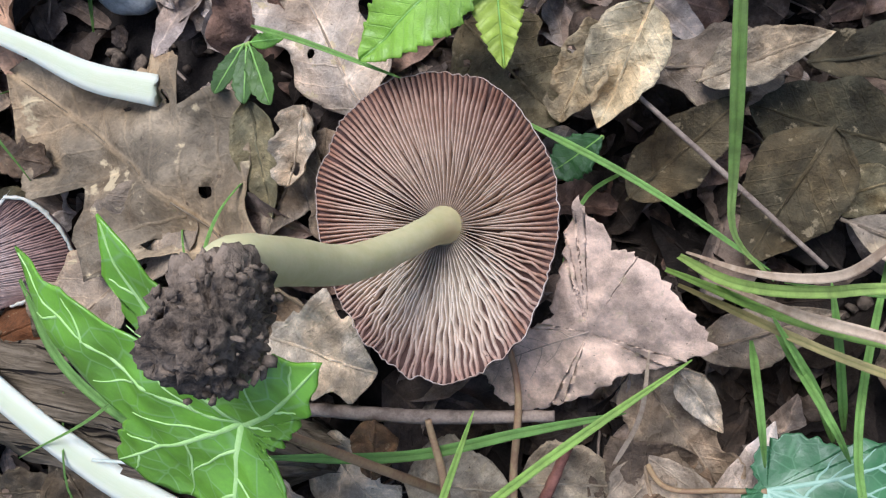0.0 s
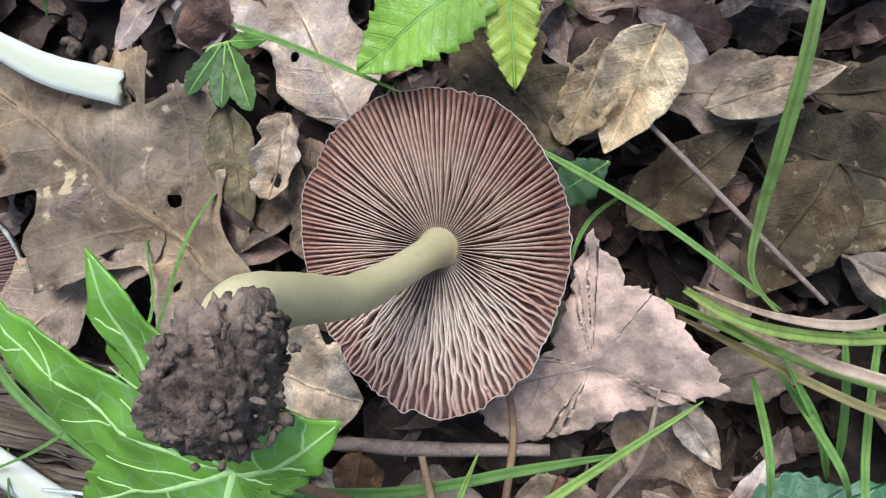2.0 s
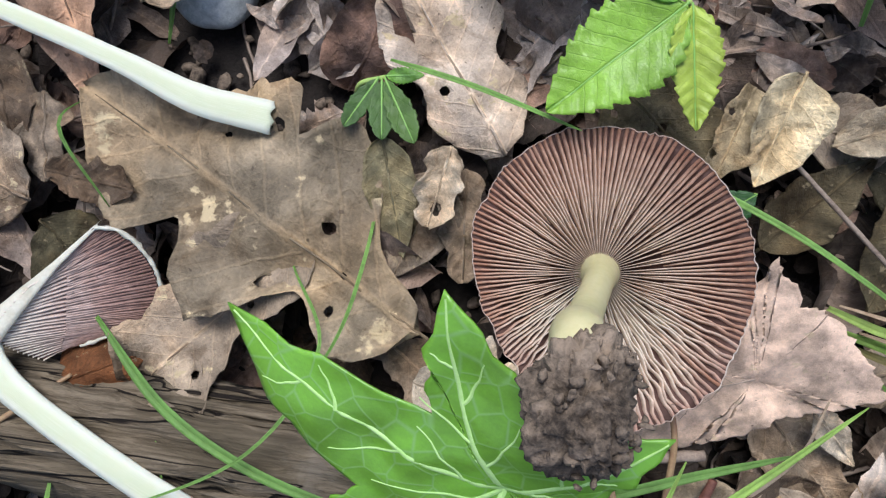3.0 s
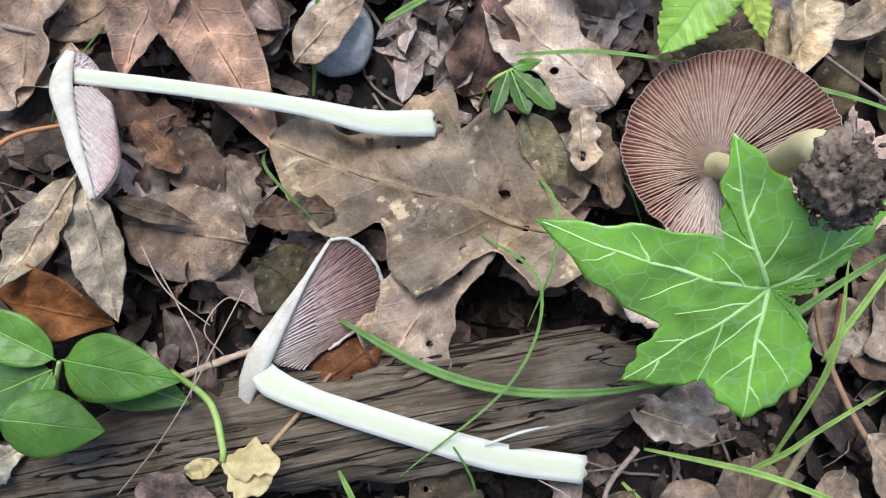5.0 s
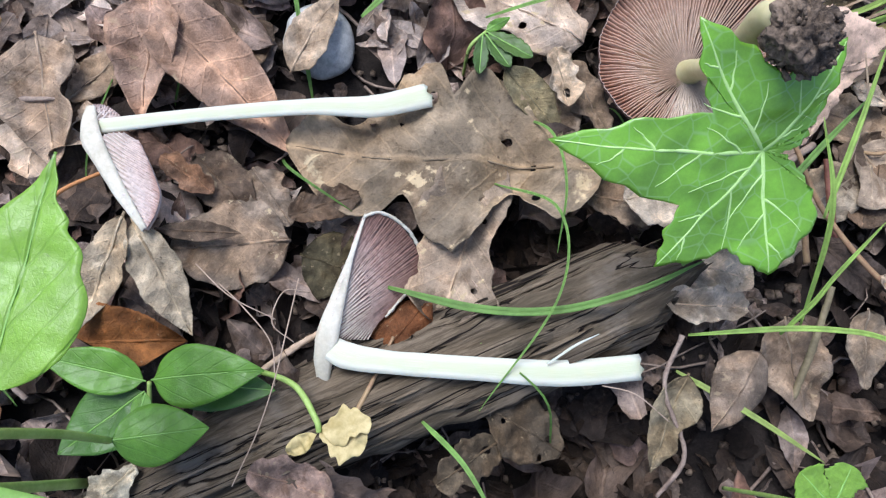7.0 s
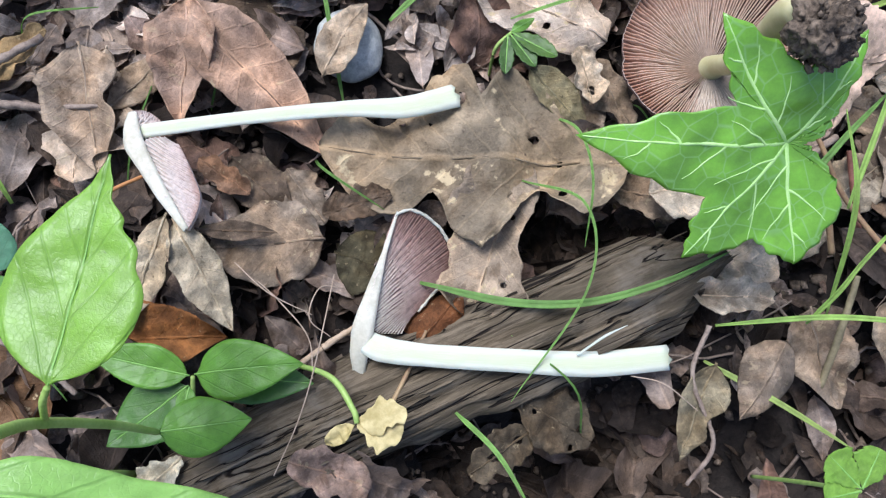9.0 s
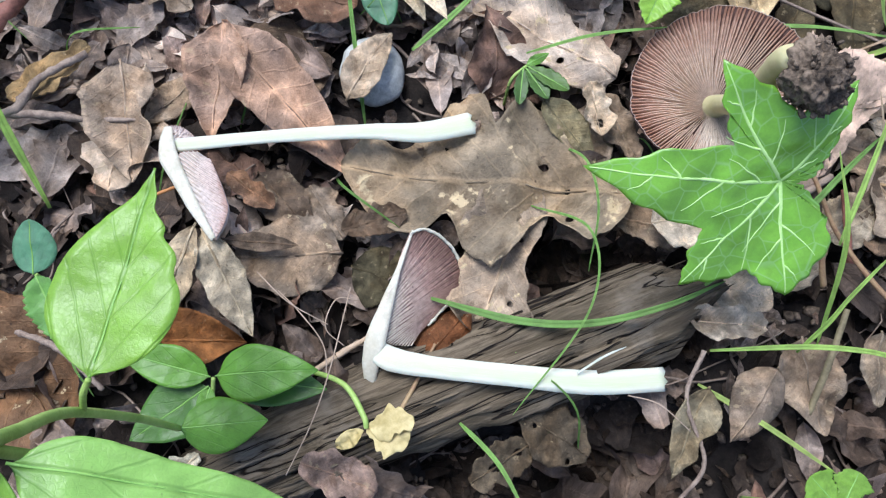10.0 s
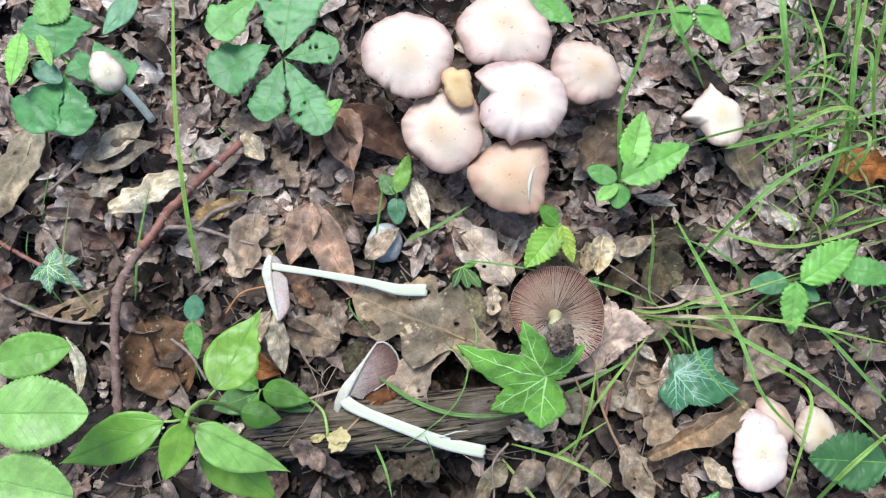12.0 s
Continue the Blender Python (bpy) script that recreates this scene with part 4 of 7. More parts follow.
    v0, f0 = np.array([v.co for v in bm.verts]), np.array([[v.index for v in f.verts] for f in bm.faces])
    bm.free()
    for k in range(120):
        d = Vector((rs.gauss(0, 1), rs.gauss(0, 1), rs.gauss(0, 1))).normalized()
        p = c + Vector((d.x * 0.0061, d.y * 0.0074, d.z * 0.0068)) * rs.uniform(0.86, 1.04)
        bits.append((v0 * (1 + 0.3 * np.array([[rs.gauss(0, 1)] for _ in v0])) * rs.uniform(0.0002, 0.0007) * np.array([rs.uniform(0.5, 1.5) for _ in range(3)]) + tuple(p), f0, np.zeros((len(v0), 2))))
    tagged(part("soil_crumb", merged("soil_crumb", bits, CLOD), thing, "loose grains on the soil clod"), kind="stuff")


build_upturned()


# ---- two mushrooms cut lengthwise ----
def gill_fan(root, edge, up, material, count, parent, label, start=0.12, high=0.0008, floor_material=None):
    """Gills that spread from a root line to the points of a curved edge, as ridges on a thin sheet."""
    roots = smoothed(root, count)
    line = smoothed(edge, count)
    n = 14
    up = Vector(up)
    dip = -0.0007
    floor = [[a.lerp(q, start * 0.6 + (1.0 - start * 0.6) * i / n) + up * (dip * math.sin(math.pi * i / n) - high * 0.9) for a, q in zip(roots, line)] for i in range(n + 1)]
    part("gill_floor", slab("gill_floor", floor, 0.0010, [[(0, 0)] * len(line)] * (n + 1), floor_material or GILL_FLOOR_PALE), parent, "flesh between the gills")
    pieces = []
    for k, q in enumerate(line):
        b = line[min(k + 1, count)] - line[max(k - 1, 0)]
        side = b.normalized()
        a = roots[k]
        near = (roots[min(k + 1, count)] - roots[max(k - 1, 0)]).length
        s0 = start if k % 2 == 0 else 0.42
        verts = []
        for i in range(n + 1):
            s = s0 + (0.985 - s0) * i / n
            c = a.lerp(q, s) + up * (dip * math.sin(math.pi * s) + 0.00025 * noise.noise(Vector((s * 5, k * 0.5, 9)))) + side * 0.00030 * noise.noise(Vector((s * 7, k * 0.8, 0)))
            w = (near + (b.length - near) * s) / 3.0
            verts += [c - side * w - up * high, c - side * w * 0.4, c + side * w * 0.4, c + side * w - up * high]
        fc = np.array([(i * 4 + j, i * 4 + j + 1, (i + 1) * 4 + j + 1, (i + 1) * 4 + j) for i in range(n) for j in range(3)])
        us = np.array([(s0 + (1 - s0) * (q // 4) / n, 0.0) for q in range(len(verts))])
        pieces.append((np.array([tuple(v) for v in verts]), fc, us))
    for piece in pieces:
        part("gill", merged("gill", [piece], material), parent)


def half_stalk(name, points, widths, material, parent, label, seed=0):
    """A halved stalk: a flat cut face above, a round back below, a frayed end."""
    n = 44
    line = smoothed(points, n)
    wid = np.interp(np.linspace(0, 1, n + 1), np.linspace(0, 1, len(widths)), widths)
    verts, uvs, faces, sides = [], [], [], 14
    for i, c in enumerate(line):
        d = (line[min(i + 1, n)] - line[max(i - 1, 0)]).normalized()
        a = Vector((0, 0, 1)).cross(d).normalized()
        up = d.cross(a)
        for j in range(sides):
            if j < 6:
                x, z = 1 - j / 2.5, 0.34 * math.cos((1 - j / 2.5) * 1.45) - 0.10 * math.exp(-((1 - j / 2.5) * 3) ** 2)
            else:
                t = math.pi * (j - 5) / 9
                x, z = -math.cos(t), -0.85 * math.sin(t)
            w = wid[i] / 2 * (1 + 0.04 * noise.noise(Vector((i * 0.3, j, seed))))
            uvs.append((i / n, x))
            fray = 0.0026 * noise.noise(Vector((x * 3.1, seed, 2))) * max(0.0, (i - n + 4) / 4)
            verts.append(c + a * x * w + up * z * w + d * fray)
    for i in range(n):
        for j in range(sides):
            k = (j + 1) % sides
            faces.append((i * sides + j, (i + 1) * sides + j, (i + 1) * sides + k, i * sides + k))
    faces.append(tuple(range(sides)))
    faces.append(tuple(range((n + 1) * sides - 1, n * sides - 1, -1)))
    part(name, mesh_of(name, verts, faces, uvs, material), parent, label)


def build_halves():
    one = base_empty("mushroom_half", (0, 0, 0), "mushroom cut lengthwise, white stem and narrow pinkish gills", "mushroom half", "cut mushroom halves")
    half_stalk("stem", [(-0.0515, 0.0222, 0.0125), (-0.0300, 0.0190, 0.0120), (-0.0068, 0.0150, 0.0105), (0.0080, 0.0118, 0.0085), (0.0213, 0.0118, 0.0065)],
               (0.0034, 0.0032, 0.0038, 0.0054, 0.0060), CUT_STEM, one, "white fibrous cut stem", 1)
    half_stalk("cap_flesh", [(-0.0523, 0.0276, 0.0120), (-0.0530, 0.0235, 0.0132), (-0.0531, 0.0187, 0.0140), (-0.0517, 0.0128, 0.0143), (-0.0498, 0.0052, 0.0142), (-0.0470, -0.0037, 0.0138)],
               (0.0020, 0.0036, 0.0046, 0.0036, 0.0028, 0.0014), FLESH, one, "white cap flesh in section", 2)
    gill_fan([(-0.0478, -0.0022, 0.0143), (-0.0497, 0.0059, 0.0146), (-0.0513, 0.0135, 0.0147), (-0.0522, 0.0178, 0.0146), (-0.0500, 0.0196, 0.0142), (-0.0465, 0.0190, 0.0138)],
             [(-0.0463, -0.0038, 0.0140), (-0.0438, -0.0010, 0.0138), (-0.0421, 0.0025, 0.0136), (-0.0421, 0.0060, 0.0135), (-0.0428, 0.0112, 0.0134), (-0.0437, 0.0160, 0.0133)], (0.20, 0.05, 0.97), GILL_ROSE, 34, one, "pale pinkish gills with dark edge", start=0.02)
    gill_fan([(-0.0524, 0.0262, 0.0130), (-0.0520, 0.0245, 0.0132), (-0.0505, 0.0228, 0.0130), (-0.0480, 0.0220, 0.0126)], [(-0.0520, 0.0278, 0.0126), (-0.0498, 0.0273, 0.0122), (-0.0478, 0.0255, 0.0120), (-0.0462, 0.0229, 0.0120)], (0.1, 0, 1), GILL_ROSE, 14, one, "short stub of pinkish gills", start=0.02)
    two = base_empty("mushroom_half", (0, 0, 0), "mushroom cut lengthwise, greenish-white stem, open fan of brown gills", "mushroom half", "cut mushroom halves")
    half_stalk("stem", [(-0.0178, -0.0370, 0.0068), (-0.0140, -0.0412, 0.0084), (-0.0055, -0.0455, 0.0090), (0.0122, -0.0524, 0.0085), (0.0300, -0.0588, 0.0060), (0.0478, -0.0628, 0.0040)],
               (0.0050, 0.0058, 0.0050, 0.0051, 0.0058, 0.0058), CUT_STEM, two, "greenish-white cut stem", 5)
    half_stalk("cap_flesh", [(-0.0208, -0.0462, 0.0030), (-0.0188, -0.0405, 0.0070), (-0.0162, -0.0355, 0.0086), (-0.0120, -0.0289, 0.0096), (-0.0070, -0.0214, 0.0106), (-0.0016, -0.0136, 0.0114)],
               (0.0022, 0.0042, 0.0050, 0.0032, 0.0012, 0.0006), FLESH, two, "white cap flesh in section", 6)
    gill_fan([(-0.0085, -0.0240, 0.0106), (-0.0125, -0.0290, 0.0102), (-0.0152, -0.0340, 0.0096), (-0.0140, -0.0375, 0.0072), (-0.0085, -0.0390, 0.0036)],
             [(-0.0016, -0.0138, 0.0116), (0.0019, -0.0136, 0.0099), (0.0055, -0.0162, 0.0068), (0.0078, -0.0202, 0.0037), (0.0084, -0.0252, 0.0009), (0.0067, -0.0286, 0.0001), (0.0021, -0.0311, 0.0012), (-0.0034, -0.0348, 0.0022)],
             (0.42, -0.40, 0.82), GILL_FAN, 64, two, "fan of pink-brown gills", start=0.02, floor_material=GILL_FLOOR_BROWN)
    rimline = [(-0.0016, -0.0137, 0.0117), (0.0019, -0.0134, 0.0100), (0.0056, -0.0160, 0.0069), (0.0080, -0.0201, 0.0038), (0.0086, -0.0252, 0.0009), (0.0068, -0.0288, 0.0001), (0.0021, -0.0314, 0.0011), (-0.0034, -0.0351, 0.0021)]
    part("rim", tube("rim", rimline, (0.0003, 0.0004, 0.0004, 0.0005, 0.0003), FLESH, 140, 6, 0.9, 4), two, "frayed white cap edge")
    gill_fan([(-0.0182, -0.0425, 0.0052), (-0.0172, -0.0420, 0.0050), (-0.0160, -0.0420, 0.0044)], [(-0.0195, -0.0465, 0.0035), (-0.0175, -0.0470, 0.0020), (-0.0150, -0.0455, 0.0010)], (0, 0, 1), GILL_PALE, 8, two, "stub of pinkish gills")
    part("peeled_strip", tube("peeled_strip", [(0.0270, -0.0560, 0.0080), (0.0340, -0.0540, 0.0095), (0.0400, -0.0532, 0.0090)], (0.00028, 0.00034, 0.0001), STEM_WHITE, 14, 5, 0.1, 1, 0.5), two, "thin peeled fibre")


build_halves()


# ---- growing mushrooms ----
def mushroom(centre, radius, tilt_to=(0, 0), tilt=0.0, tint=(1, 1, 1), label="", group="", seed=1, dome=0.42, knob=0.05, splits=(), foot=None, turn=0.0, stretch=1.0, outline=None):
    """A mushroom: a domed cap with a wavy margin, gills beneath and a stem down to the ground."""
    thing = base_empty("mushroom", (centre[0], centre[1], 0.0), label, "mushroom", group)
    rs = random.Random(seed)
    off = Vector((rs.random() * 30, rs.random() * 30, 0))
    q = Vector((tilt_to[0], tilt_to[1], 0))
    axis = Vector((-q.y, q.x, 0)) if q.length else Vector((1, 0, 0))
    m = Matrix.Translation((0, 0, centre[2])) @ Matrix.Rotation(radians(tilt), 4, axis) @ Matrix.Rotation(radians(turn), 4, "Z")
    nt_, ns = 120, 18
    if outline:
        ang = np.radians([a for a, _ in outline])
        order = np.argsort(ang % (2 * math.pi))
        ka, kr = (ang % (2 * math.pi))[order], np.array([r for _, r in outline], float)[order]
        ka, kr = np.r_[ka[-1] - 2 * math.pi, ka, ka[0] + 2 * math.pi], np.r_[kr[-1], kr, kr[0]]

    def edge_at(t):
        t = t % (2 * math.pi)
        k = min(max(int(np.searchsorted(ka, t)) - 1, 0), len(ka) - 2)
        f = (t - ka[k]) / max(ka[k + 1] - ka[k], 1e-6)
        f = 0.5 * f + 0.5 * f * f * (3 - 2 * f)
        return float(kr[k] + (kr[k + 1] - kr[k]) * f)

    def at(t, s, down=0.0):
        e = 1 + 0.05 * math.cos(2 * t + off.x) + 0.04 * math.cos(3 * t + off.y) + 0.012 * math.cos(5 * t + off.x * 2) + 0.08 * noise.noise(off + Vector((math.cos(t) * 1.2, math.sin(t) * 1.2, 0))) + 0.035 * noise.noise(off + Vector((math.cos(t) * 4, math.sin(t) * 4, 5))) + 0.02 * noise.noise(off + Vector((math.cos(t) * 13, math.sin(t) * 13, 5)))
        if outline:
            e = 1 + (edge_at(t) / (radius * 1000) - 1) * s ** 0.7 + 0.016 * s ** 3 * noise.noise(off + Vector((math.cos(t) * 9, math.sin(t) * 9, 5)))
        gapped = 0.0
        for st, width, depth in splits:
            d = abs((t - st + math.pi) % (2 * math.pi) - math.pi)
            gapped = max(gapped, depth * max(0.0, 1 - d / width))
        e *= 1 - gapped * s ** 4
        r = radius * s * e
        z = radius * dome * 0.95 * (1 - 0.55 * s ** 2 - 0.45 * s ** 5) + radius * knob * math.exp(-(s * 3.5) ** 2)
        z += radius * 0.16 * s * noise.noise(off + Vector((math.cos(t) * 1.5 * s, math.sin(t) * 1.5 * s, 3))) + radius * 0.09 * s ** 4 * noise.noise(off + Vector((math.cos(t) * 4, math.sin(t) * 4, 8)))
        return m @ Vector((r * math.cos(t), r * math.sin(t) * stretch, z - down))

    ts = [2 * math.pi * j / nt_ for j in range(nt_)]
    top = [[at(t, 0.001 + 0.999 * i / ns) for t in ts] for i in range(ns + 1)]
    uvs = [[((0.01 + 0.99 * i / ns) * math.cos(t), (0.01 + 0.99 * i / ns) * math.sin(t)) for t in ts] for i in range(ns + 1)]
    cap = part("cap", slab("cap", [list(reversed(r)) for r in top], radius * 0.05, [list(reversed(r)) for r in uvs], CAP, (), True), thing, "domed cream cap with a pinkish margin")
    cap.color = (*tint, 1)
    end = Vector((foot[0] - centre[0], foot[1] - centre[1], foot[2] if len(foot) > 2 else -0.008)) if foot else Vector((0, 0, -0.008))
    head = m @ Vector((0, 0, radius * dome * 0.8))
    part("stem", tube("stem", [head, head.lerp(end, 0.5) + Vector((0.001, 0, 0)), end], (max(radius * 0.13, 0.0017), max(radius * 0.14, 0.0018), max(radius * 0.16, 0.0020)), STEM_WHITE, 12, 12, 0.05, seed), thing, "slender whitish stem")
    return thing


CL = "clustered mushrooms"
mushroom((0.0120, 0.1160, 0.0410), 0.0212, (-0.3, -0.2), 7, (1.0, 0.95, 0.91), "large cream mushroom with pinkish edge in a dense cluster", CL, 1, 0.30, foot=(0.035, 0.100), splits=((4.25, 0.09, 0.10),),
         outline=[(6, 22.3), (47, 21.8), (80, 21.3), (114, 21.6), (146, 22.3), (183, 21), (205, 20.5), (222, 18.4), (252, 19.6), (270, 20.6), (304, 23.0), (327, 20.6)])
mushroom((0.0575, 0.1310, 0.0370), 0.0215, (0.0, 0.4), 4, (0.97, 0.92, 0.87), "broad cracked cream mushroom at the back of a cluster", CL, 2, 0.26, foot=(0.048, 0.108), splits=((4.4, 0.08, 0.06),),
         outline=[(342, 23.5), (13, 22), (50, 20), (90, 19.5), (135, 21), (180, 22.5), (200, 21), (229, 22.5), (255, 18.5), (279, 17), (300, 19), (323, 24)])
mushroom((0.0645, 0.0935, 0.0405), 0.0205, (0.2, -0.2), 5, (1.03, 1.0, 0.99), "whitish mushroom with wavy notched edge amid a cluster", CL, 3, 0.29, foot=(0.052, 0.096),
         outline=[(151, 24.5), (132, 23.5), (101, 19.5), (57, 20.5), (19, 22), (0, 22), (329, 21), (314, 21), (290, 18.4), (268, 18.2), (257, 21.5), (248, 19.2), (231, 21), (204, 21), (188, 19), (170, 14.5), (160, 19.5)])
mushroom((0.0285, 0.0815, 0.0330), 0.0190, (-0.3, -0.4), 12, (0.99, 0.90, 0.82), "peach-cream mushroom tucked low in a cluster", CL, 4, 0.30, foot=(0.042, 0.094),
         outline=[(162, 19.5), (143, 19), (86, 18), (43, 21), (13, 18), (342, 20), (302, 19.5), (274, 19.5), (228, 16), (192, 18)])
mushroom((0.1000, 0.1150, 0.0280), 0.0165, (0.5, -0.1), 12, (0.92, 0.83, 0.76), "smaller pinkish-cream mushroom at the edge of a cluster", CL, 5, 0.30, foot=(0.064, 0.104),
         outline=[(159, 20), (129, 18), (93, 15.5), (49, 15), (0, 16), (318, 16.5), (287, 14.8), (247, 18.5)])
mushroom((0.0590, 0.0605, 0.0290), 0.0180, (0.1, -0.5), 6, (0.86, 0.69, 0.55), "tan mushroom with split cap at the front of a cluster", CL, 6, 0.32, foot=(0.050, 0.086), splits=((5.3, 0.05, 0.06), (4.0, 0.05, 0.05)),
         outline=[(169, 19.5), (129, 17), (81, 17.5), (42, 24), (25, 21), (347, 17.5), (311, 21.5), (300, 19.5), (279, 16), (228, 15.5), (197, 17.5)])
tan = [o for o in scene.objects if o.parent is None and o.get("label", "").startswith("tan mushroom")][0]
part("tear", tube("tear", [(0.0165, 0.0100, 0.0318), (0.0115, 0.0040, 0.0338), (0.0090, -0.0050, 0.0336), (0.0090, -0.0125, 0.0312)], (0.0001, 0.0010, 0.0009, 0.0001), FLESH, 24, 6, 0.3, 3, 0.5), tan, "white torn flesh showing in the cap")
mushroom((0.0350, 0.1010, 0.0445), 0.0080, (0, -0.2), 8, (0.92, 0.74, 0.42), "tiny ochre mushroom squeezed between larger caps", CL, 7, 0.35, foot=(0.040, 0.100), outline=[(0, 6.5), (45, 7.5), (85, 5.5), (110, 7.5), (150, 8.0), (200, 6.0), (240, 8.5), (280, 12.5), (305, 13.0), (330, 8.0)])
mushroom((0.1640, 0.0970, 0.0160), 0.0150, (0.3, -0.3), 9, (1.22, 1.20, 1.08), "single pale mushroom with torn pointed edge among grass", "", 8, 0.36, outline=[(184, 17.8), (165, 13), (122, 12.4), (104, 14.5), (96, 17), (86, 14), (70, 13), (17, 13.8), (341, 16), (303, 16.5), (263, 15), (235, 11), (214, 9.6), (198, 12)], knob=0.05)
mushroom((0.1715, -0.0630, 0.0110), 0.0165, (0.5, -0.3), 16, (1.24, 1.22, 1.20), "white mushroom with narrow pointed cap leaning in leaf litter", "", 9, 0.12, outline=[(104, 19.5), (67, 16), (40, 15), (11, 14.5), (340, 16), (319, 18), (285, 18.5), (243, 18), (213, 14.5), (169, 13.5), (135, 15)], knob=0.02)
mushroom((0.1830, -0.0490, 0.0050), 0.0125, (0.5, 0.2), 24, (0.92, 0.78, 0.68), "pinkish mushroom overlapped by a white one", "", 10, 0.45, turn=-55, stretch=0.7)
mushroom((0.2010, -0.0545, 0.0060), 0.0110, (0.4, -0.2), 12, (1.0, 0.95, 0.82), "small cream mushroom beside a toothed leaf", "", 12, 0.45)
mushroom((-0.1265, 0.1090, 0.0360), 0.0072, (0.4, -0.3), 25, (1.25, 1.2, 1.05), "tiny cream mushroom leaning over green leaves", "", 13, 0.6, foot=(-0.1130, 0.0955, 0.012), stretch=1.35, turn=20)


# ---- rotten branch, stone and twigs ----
def build_log():
    base, tip = Vector((-0.075, -0.0600, -0.004)), Vector((0.0690, -0.0420, 0.0015))
    m = placing(base, tip)
    length = (tip - base).length
    n, sides = 120, 40
    verts, faces = [], []
    for i in range(n + 1):
        f = i / n
        w = 0.0115 * (0.75 + 0.3 * math.sin(f * 2.6)) * (1 - 0.75 * max(0, f - 0.88) / 0.12)
        for j in range(sides):
            t = 2 * math.pi * j / sides
            g = noise.noise(Vector((math.cos(t) * 4.2, math.sin(t) * 4.2, f * 2.2))) * 0.22 + noise.noise(Vector((math.cos(t) * 11, math.sin(t) * 11, f * 3.5))) * 0.22
            g += 0.10 * noise.noise(Vector((math.cos(t) * 3, math.sin(t) * 3, f * 22)))
            ragged = 0.006 * noise.noise(Vector((math.cos(t) * 6, math.sin(t) * 6, 9))) * (1 if i in (0, n) else 0)
            verts.append((f * length + ragged, math.cos(t) * w * (1 + g) + 0.002 * math.sin(f * 5), math.sin(t) * 0.0072 * (1 + g * 1.6)))
    for i in range(n):
        for j in range(sides):
            k = (j + 1) % sides
            faces.append((i * sides + j, i * sides + k, (i + 1) * sides + k, (i + 1) * sides + j))
    faces.append(tuple(range(sides - 1, -1, -1)))
    faces.append(tuple(range(n * sides, (n + 1) * sides)))
    ob = new("rotten_branch", mesh_of("rotten_branch", verts, faces, None, WOOD))
    ob.matrix_world = m
    tagged(ob, "grey-brown rotten branch with split fibrous grain in litter", "branch")
    rs = random.Random(9)
    for k in range(34):
        t, f = rs.uniform(0.25, math.pi - 0.25), rs.uniform(0.02, 0.72)
        ln, r = rs.uniform(0.010, 0.035), rs.uniform(0.0003, 0.0009)
        pts = [(f * length + ln * q, math.cos(t + 0.03 * q) * 0.0108, math.sin(t) * 0.0068 + 0.0006 * math.sin(3 * q)) for q in (0, 0.35, 0.7, 1)]
        part("splinter", tube("splinter", pts, (r * 0.3, r, r * 0.8, r * 0.2), WOOD, 16, 6, 0.3, k, 0.6), ob)


build_log()


def build_stone():
    bm = bmesh.new()
    bmesh.ops.create_icosphere(bm, subdivisions=4, radius=1.0)
    for v in bm.verts:
        d = v.co.normalized()
        k = 1 + 0.10 * noise.noise(d * 1.6) + 0.02 * noise.noise(d * 7)
        v.co = Vector((d.x * 0.0090, d.y * 0.0098, d.z * 0.0060)) * k
    for f in bm.faces:
        f.smooth = True
    me = bpy.data.meshes.new("stone")
    bm.to_mesh(me)
    bm.free()
    me.materials.append(STONE)
    ob = new("stone", me)
    ob.location = (0.0010, 0.0375, -0.004)
    tagged(ob, "smooth blue-grey pebble half covered by a leaf", "stone")


build_stone()


def twig(points, radii, material, label, name="twig", rough=0.45, n=40, group="", seed=1):
    return tagged(new(name, tube(name, points, radii, material, n, 8, rough, seed)), label, "twig", group)


red = twig([(-0.0690, 0.0840, 0.012), (-0.0790, 0.0720, 0.0150), (-0.0880, 0.0620, 0.0160), (-0.0930, 0.0555, 0.0165), (-0.1010, 0.0470, 0.0160), (-0.1060, 0.0370, 0.0165), (-0.1110, 0.0300, 0.0165)], (0.0017, 0.0020, 0.0018, 0.0022, 0.0019, 0.0023), TWIG_RED, "reddish-brown forked twig with knots lying across leaves", seed=3, rough=0.5)
part("lower_limb", tube("lower_limb", [(-0.1105, 0.0308, 0.0165), (-0.1160, 0.0215, 0.0160), (-0.1200, 0.0090, 0.0160), (-0.1205, -0.0100, 0.0140), (-0.1195, -0.0300, 0.0100), (-0.1180, -0.0520, 0.006), (-0.1180, -0.0640, 0.004)], (0.0023, 0.0019, 0.0023, 0.0018, 0.0021, 0.0020, 0.0023), BARK_DULL, 90, 10, 0.6, 5), red, "knotted dull brown lower limb")
for k, (x, y, z) in enumerate(((-0.0790, 0.0720, 0.0150), (-0.0905, 0.0590, 0.0163), (-0.1020, 0.0452, 0.0161), (-0.1175, 0.0170, 0.0160), (-0.1203, 0.0040, 0.0155))):
    d = Vector((0.0006, 0.0009, 0)) if k < 3 else Vector((0.0003, 0.0011, 0))
    part("knot", tube("knot", [Vector((x, y, z)) - d, (x, y, z), Vector((x, y, z)) + d], (0.0017, 0.0026, 0.0017), TWIG_GREY, 10, 10, 0.3, 30 + k), red, "swollen grey knot on the twig")
